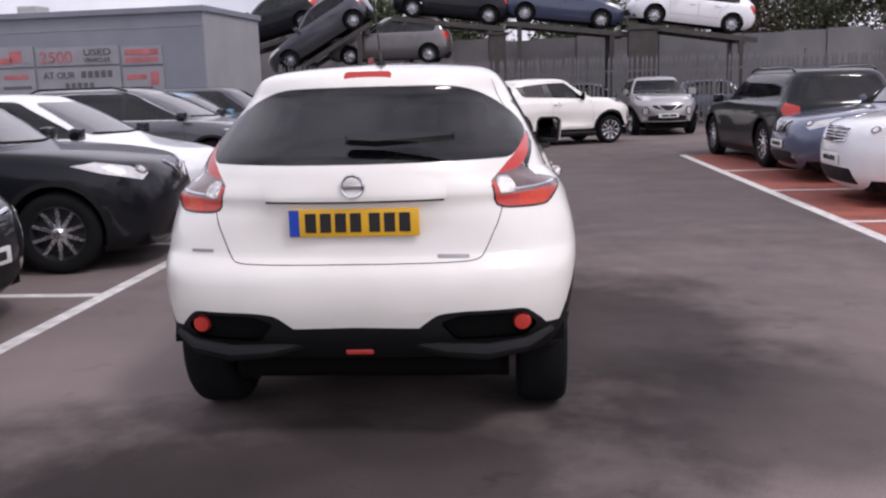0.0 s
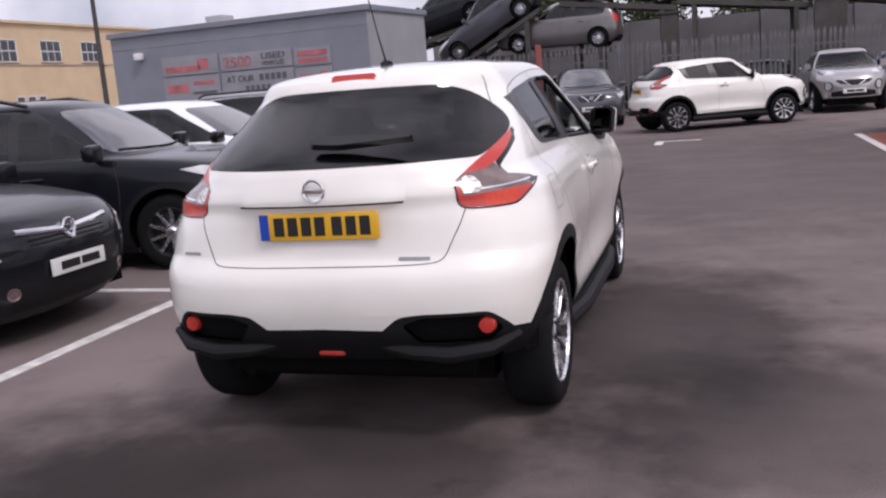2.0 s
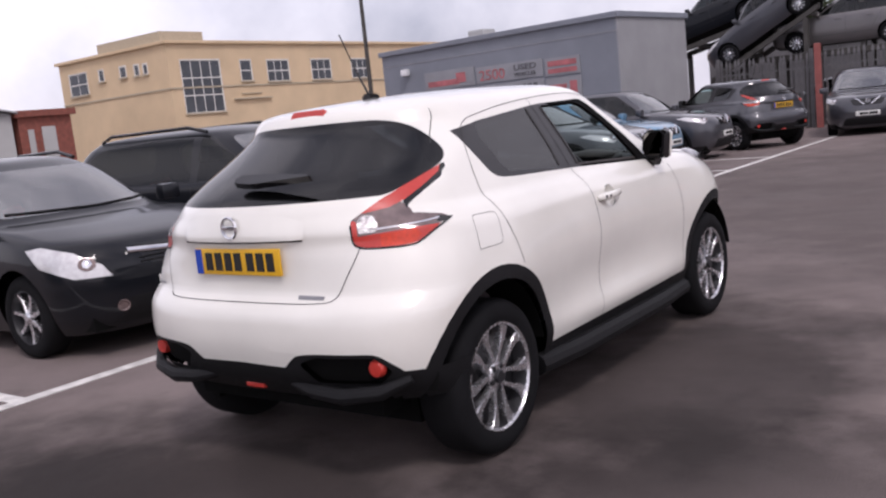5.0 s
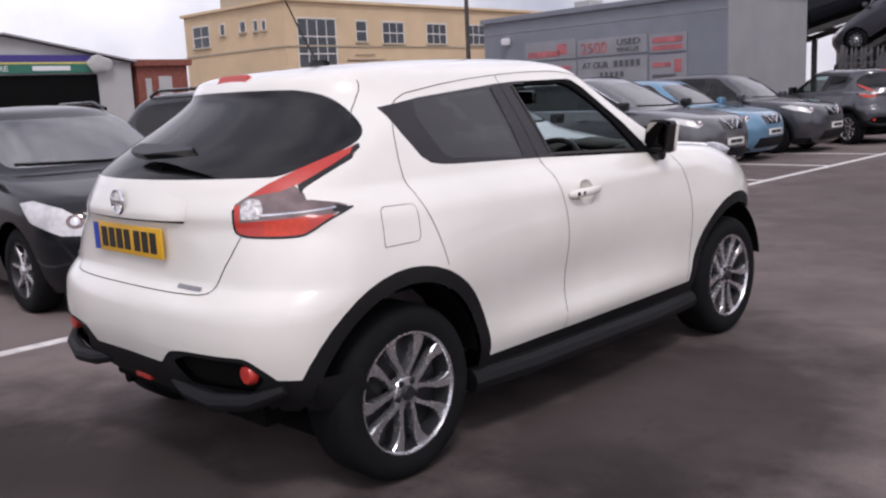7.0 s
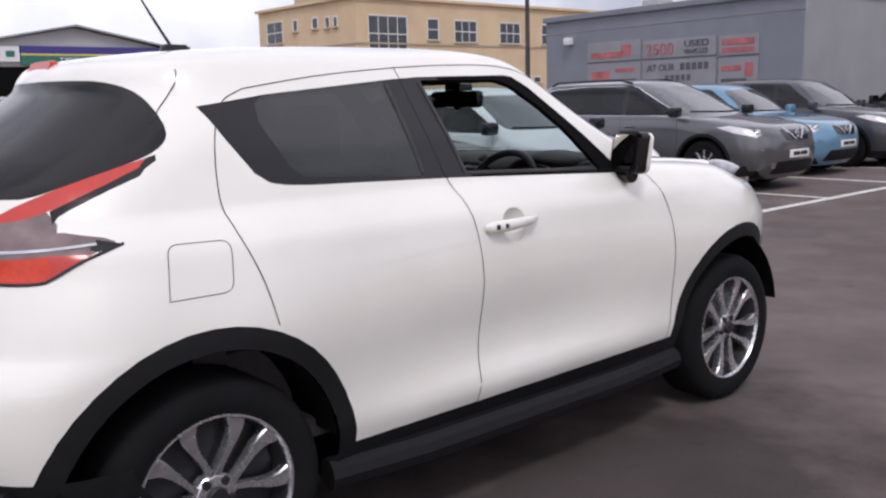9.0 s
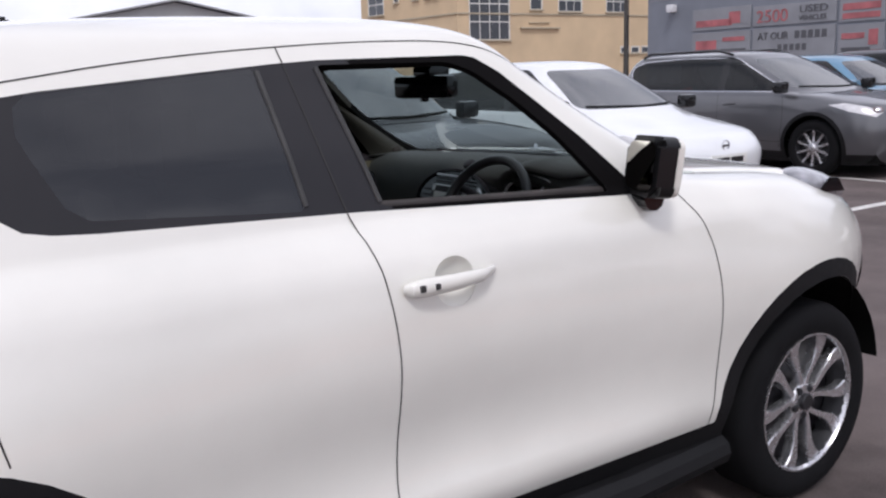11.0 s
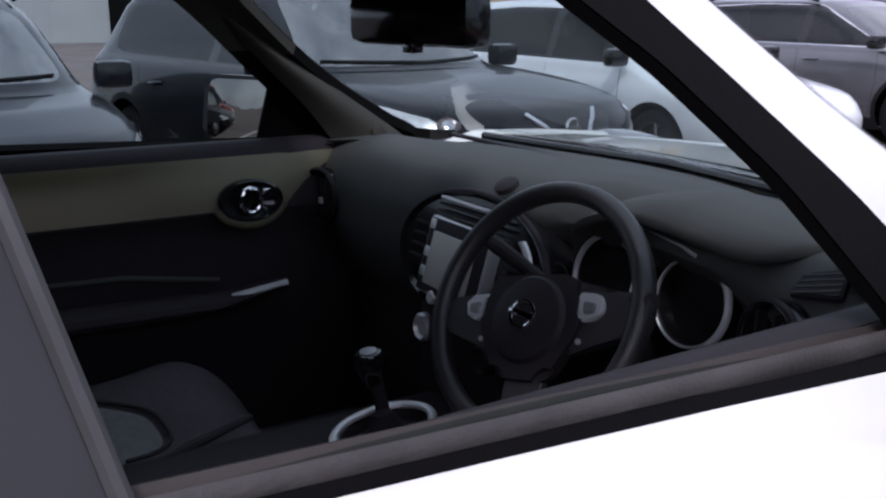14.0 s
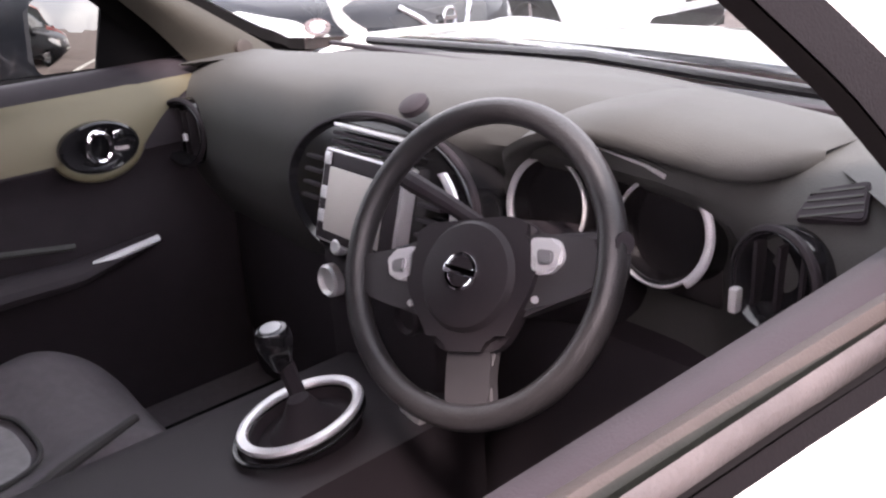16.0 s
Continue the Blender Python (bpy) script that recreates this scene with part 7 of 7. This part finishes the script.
# ---- breaker's yard behind the fence ----
def rack(x0, x1, y, z0, z1, label):
    """Steel car rack: two beams on legs, sloping from z0 to z1."""
    r = thing("car_rack", label, "rack", group="yard racks")
    for dy in (-0.75, 0.75):
        bm = bmesh.new()
        box(bm, 0, 1, -0.08, 0.08, -0.16, 0)
        for v in bm.verts:
            t = v.co.x
            v.co = Vector((x0 + (x1 - x0) * t, y + dy + v.co.y, v.co.z + z0 + (z1 - z0) * t))
        part("beam", bm, M["steel_dark"], r, smooth=False)
        for t in (0.12, 0.88):
            xx = x0 + (x1 - x0) * t
            part("leg", boxes((xx - 0.07, xx + 0.07, y + dy - 0.07, y + dy + 0.07, 0, z0 + (z1 - z0) * t - 0.16)), M["steel_dark"], r, smooth=False)
    for t in (0.1, 0.35, 0.65, 0.9):
        xx, zz = x0 + (x1 - x0) * t, z0 + (z1 - z0) * t
        part("cross_bar", boxes((xx - 0.05, xx + 0.05, y - 0.75, y + 0.75, zz - 0.14, zz - 0.02)), M["steel_dark"], r, smooth=False)
    return r


def yard_car(label, xc, y, zc, slope, heading, mt, **kw):
    """A scrap car whose wheels stand at (xc, zc) on a slope, side on to the lane."""
    L = kw.get("L", 4.1)
    m = Matrix.Translation((xc, y, zc)) @ Matrix.Rotation(radians(slope), 4, "Y") @ Matrix.Rotation(radians(heading), 4, "Z") @ Matrix.Translation((0, -L / 2, 0))
    return build_car(label, m, M[mt], group="yard cars", plates=False, **kw)


slope = lambda z0, z1, x0, x1: -math.degrees(math.atan2(z1 - z0, x1 - x0))
RY = 27.5
rack(-3.3, 0.35, RY, 3.78, 3.32, "dark steel rack holding a scrap car")
yard_car("black scrap hatchback on a steel rack", -1.45, RY, 3.555, slope(3.78, 3.32, -3.3, 0.35), 90, "black", L=4.0, W=1.72, H=1.45, belt=0.92, bon=0.9, tail=0.5, wb=2.5, fo=0.8, wr=0.30, suv=False)
rack(0.4, 4.3, RY, 3.50, 3.02, "dark steel rack holding a scrap car")
yard_car("dark blue scrap hatchback on a steel rack", 2.25, RY, 3.28, slope(3.50, 3.02, 0.4, 4.3), -90, "navy", L=4.0, W=1.72, H=1.45, belt=0.92, bon=0.9, tail=0.5, wb=2.45, fo=0.8, wr=0.30, suv=False)
rack(4.3, 8.4, RY, 3.33, 2.70, "dark steel rack holding a scrap car")
yard_car("pale silver scrap hatchback on a steel rack", 6.3, RY, 3.03, slope(3.33, 2.70, 4.3, 8.4), 90, "white2", L=4.1, W=1.74, H=1.46, belt=0.92, bon=0.9, tail=0.6, wb=2.45, fo=0.85, wr=0.31, suv=False)
for xx, w in ((0.15, 0.55), (4.75, 0.9)):
    pp = thing("rack_pillar", "broad dark steel pillar between the yard racks", "pillar", Matrix.Translation((xx, 26.45, 0)))
    part("pillar", boxes((-w / 2, w / 2, -0.15, 0.15, 0, 3.05), bevel=0.02), M["steel_dark"], pp, smooth=False)
    part("cap_plate", boxes((-w / 2 - 0.1, w / 2 + 0.1, -0.2, 0.2, 3.05, 3.12), bevel=0.01), M["steel_dark"], pp, smooth=False)
rack(-5.9, -1.5, 27.4, 2.22, 2.22, "dark steel rack holding a scrap car")
yard_car("grey brown scrap people carrier on a steel rack", -3.45, 27.4, 2.22, 0, 90, "mgrey", L=4.2, W=1.74, H=1.58, belt=1.0, bon=0.98, tail=0.35, wb=2.6, fo=0.85, wr=0.31, suv=False)
rack(-7.2, -3.9, 26.9, 1.75, 3.6, "dark steel ramp holding a tilted scrap car")
yard_car("dark scrap hatchback tilted nose down on a ramp", -5.45, 26.9, 2.75, slope(1.75, 3.6, -7.2, -3.9), 90, "dgrey", L=3.9, W=1.70, H=1.45, belt=0.92, bon=0.9, tail=0.4, wb=2.45, fo=0.8, wr=0.30, suv=False)
rack(-9.2, -6.0, 27.9, 2.7, 3.5, "dark steel ramp holding a tilted scrap car")
yard_car("black scrap car tilted on a ramp", -7.5, 27.9, 3.15, slope(2.7, 3.5, -9.2, -6.0), 90, "black", L=3.9, W=1.70, H=1.45, belt=0.92, bon=0.9, tail=0.4, wb=2.45, fo=0.8, wr=0.30, suv=False)
for xx, mt, lab in ((-4.4, "grey", "grey scrap car on the ground behind the fence"), (-0.6, "black", "black scrap car on the ground behind the fence"), (3.6, "dgrey", "dark grey scrap car on the ground behind the fence"), (7.9, "bluegrey", "slate blue scrap car on the ground behind the fence")):
    yard_car(lab, xx, 28.6, 0.0, 0, 90 if xx < 3 else -90, mt, L=4.0, W=1.7, H=1.45, belt=0.92, bon=0.9, tail=0.45, wb=2.5, fo=0.8, wr=0.30, suv=False)

# grey sheet wall behind the yard
M["sheetwall"] = mat("dull_grey_sheet_wall", (0.15, 0.145, 0.15), 0.7, var=0.3, scale=0.7, bump=0.1, bscale=15)
wall_b = part("wall_yard", boxes((-9, 30, 31.1, 31.25, 0, 3.0)), M["sheetwall"], None, smooth=False)
tagged(wall_b, "dull grey sheet metal wall behind the yard", "wall", kind="structure")
for i in range(26):
    part("sheet", boxes((-9 + 1.5 * i, -7.51 + 1.5 * i, 31.0 + (0.05 if i % 2 else 0), 31.096, 0, 3.05 + 0.05 * (i % 3))), M["sheetwall"], wall_b, smooth=False)

# ---- trees behind the yard ----
M["bark"] = mat("dark_bark", (0.06, 0.045, 0.035), 0.9, var=0.3, scale=8, bump=0.5, bscale=30)
M["leaf"] = mat("dull_green_leaves", (0.055, 0.075, 0.03), 0.75, var=0.5, scale=0.9)
M["leaf2"] = mat("brown_green_leaves", (0.10, 0.075, 0.045), 0.75, var=0.5, scale=0.9)


def tree(x, y, h, r, seed, leaf):
    rnd = random.Random(seed)
    t = thing("tree", "broad leafy tree behind the yard wall", "tree", Matrix.Translation((x, y, 0)), group="trees behind the yard")
    lean = (rnd.uniform(-0.3, 0.3), rnd.uniform(-0.3, 0.3))
    part("trunk", tube([(0, 0, 0), (lean[0] * 0.4, lean[1] * 0.4, h * 0.3), (lean[0], lean[1], h * 0.75)], [0.22, 0.16, 0.05], 10), M["bark"], t)
    centers = []
    for k in range(9):
        a = rnd.uniform(0, 6.28)
        rr = rnd.uniform(0.2, 0.75) * r
        c = Vector((math.cos(a) * rr, math.sin(a) * rr, h * rnd.uniform(0.45, 0.92)))
        centers.append((c, rnd.uniform(0.40, 0.68) * r))
        part("limb", tube([(lean[0] * 0.5, lean[1] * 0.5, h * rnd.uniform(0.25, 0.5)), tuple(c * 0.6 + Vector((0, 0, h * 0.22))), tuple(c)], [0.07, 0.045, 0.012], 6), M["bark"], t)
    bm = bmesh.new()
    for c, cr in centers:
        for _ in range(850):
            d = Vector((rnd.gauss(0, 1), rnd.gauss(0, 1), rnd.gauss(0, 0.8)))
            d = d.normalized() * cr * (0.45 + 0.6 * rnd.random() ** 0.6)
            p = c + d
            s = rnd.uniform(0.05, 0.12)
            u = Vector((rnd.gauss(0, 1), rnd.gauss(0, 1), rnd.gauss(0, 1))).normalized()
            w = u.cross(Vector((rnd.gauss(0, 1), rnd.gauss(0, 1), rnd.gauss(0, 1)))).normalized()
            bm.faces.new([bm.verts.new(p + u * s), bm.verts.new(p + w * s * 0.6), bm.verts.new(p - u * s), bm.verts.new(p - w * s * 0.6)])
    part("crown", bm, M[leaf], t, smooth=False)
    return t


for i, (x, y, h, r) in enumerate(((-6.5, 38, 6.0, 2.2), (-1.5, 40, 6.2, 2.6), (3.2, 39, 5.8, 2.6), (7.5, 41, 5.8, 3.0), (11.0, 38, 6.0, 3.2), (13.6, 36, 6.4, 3.2), (16.4, 34, 7.6, 3.4), (19.5, 36, 6.8, 3.2), (24.0, 35, 7.0, 3.4), (29.0, 36, 6.8, 3.4))):
    tree(x, y, h, r, 11 + i, "leaf2" if i in (4, 6, 8) else "leaf")
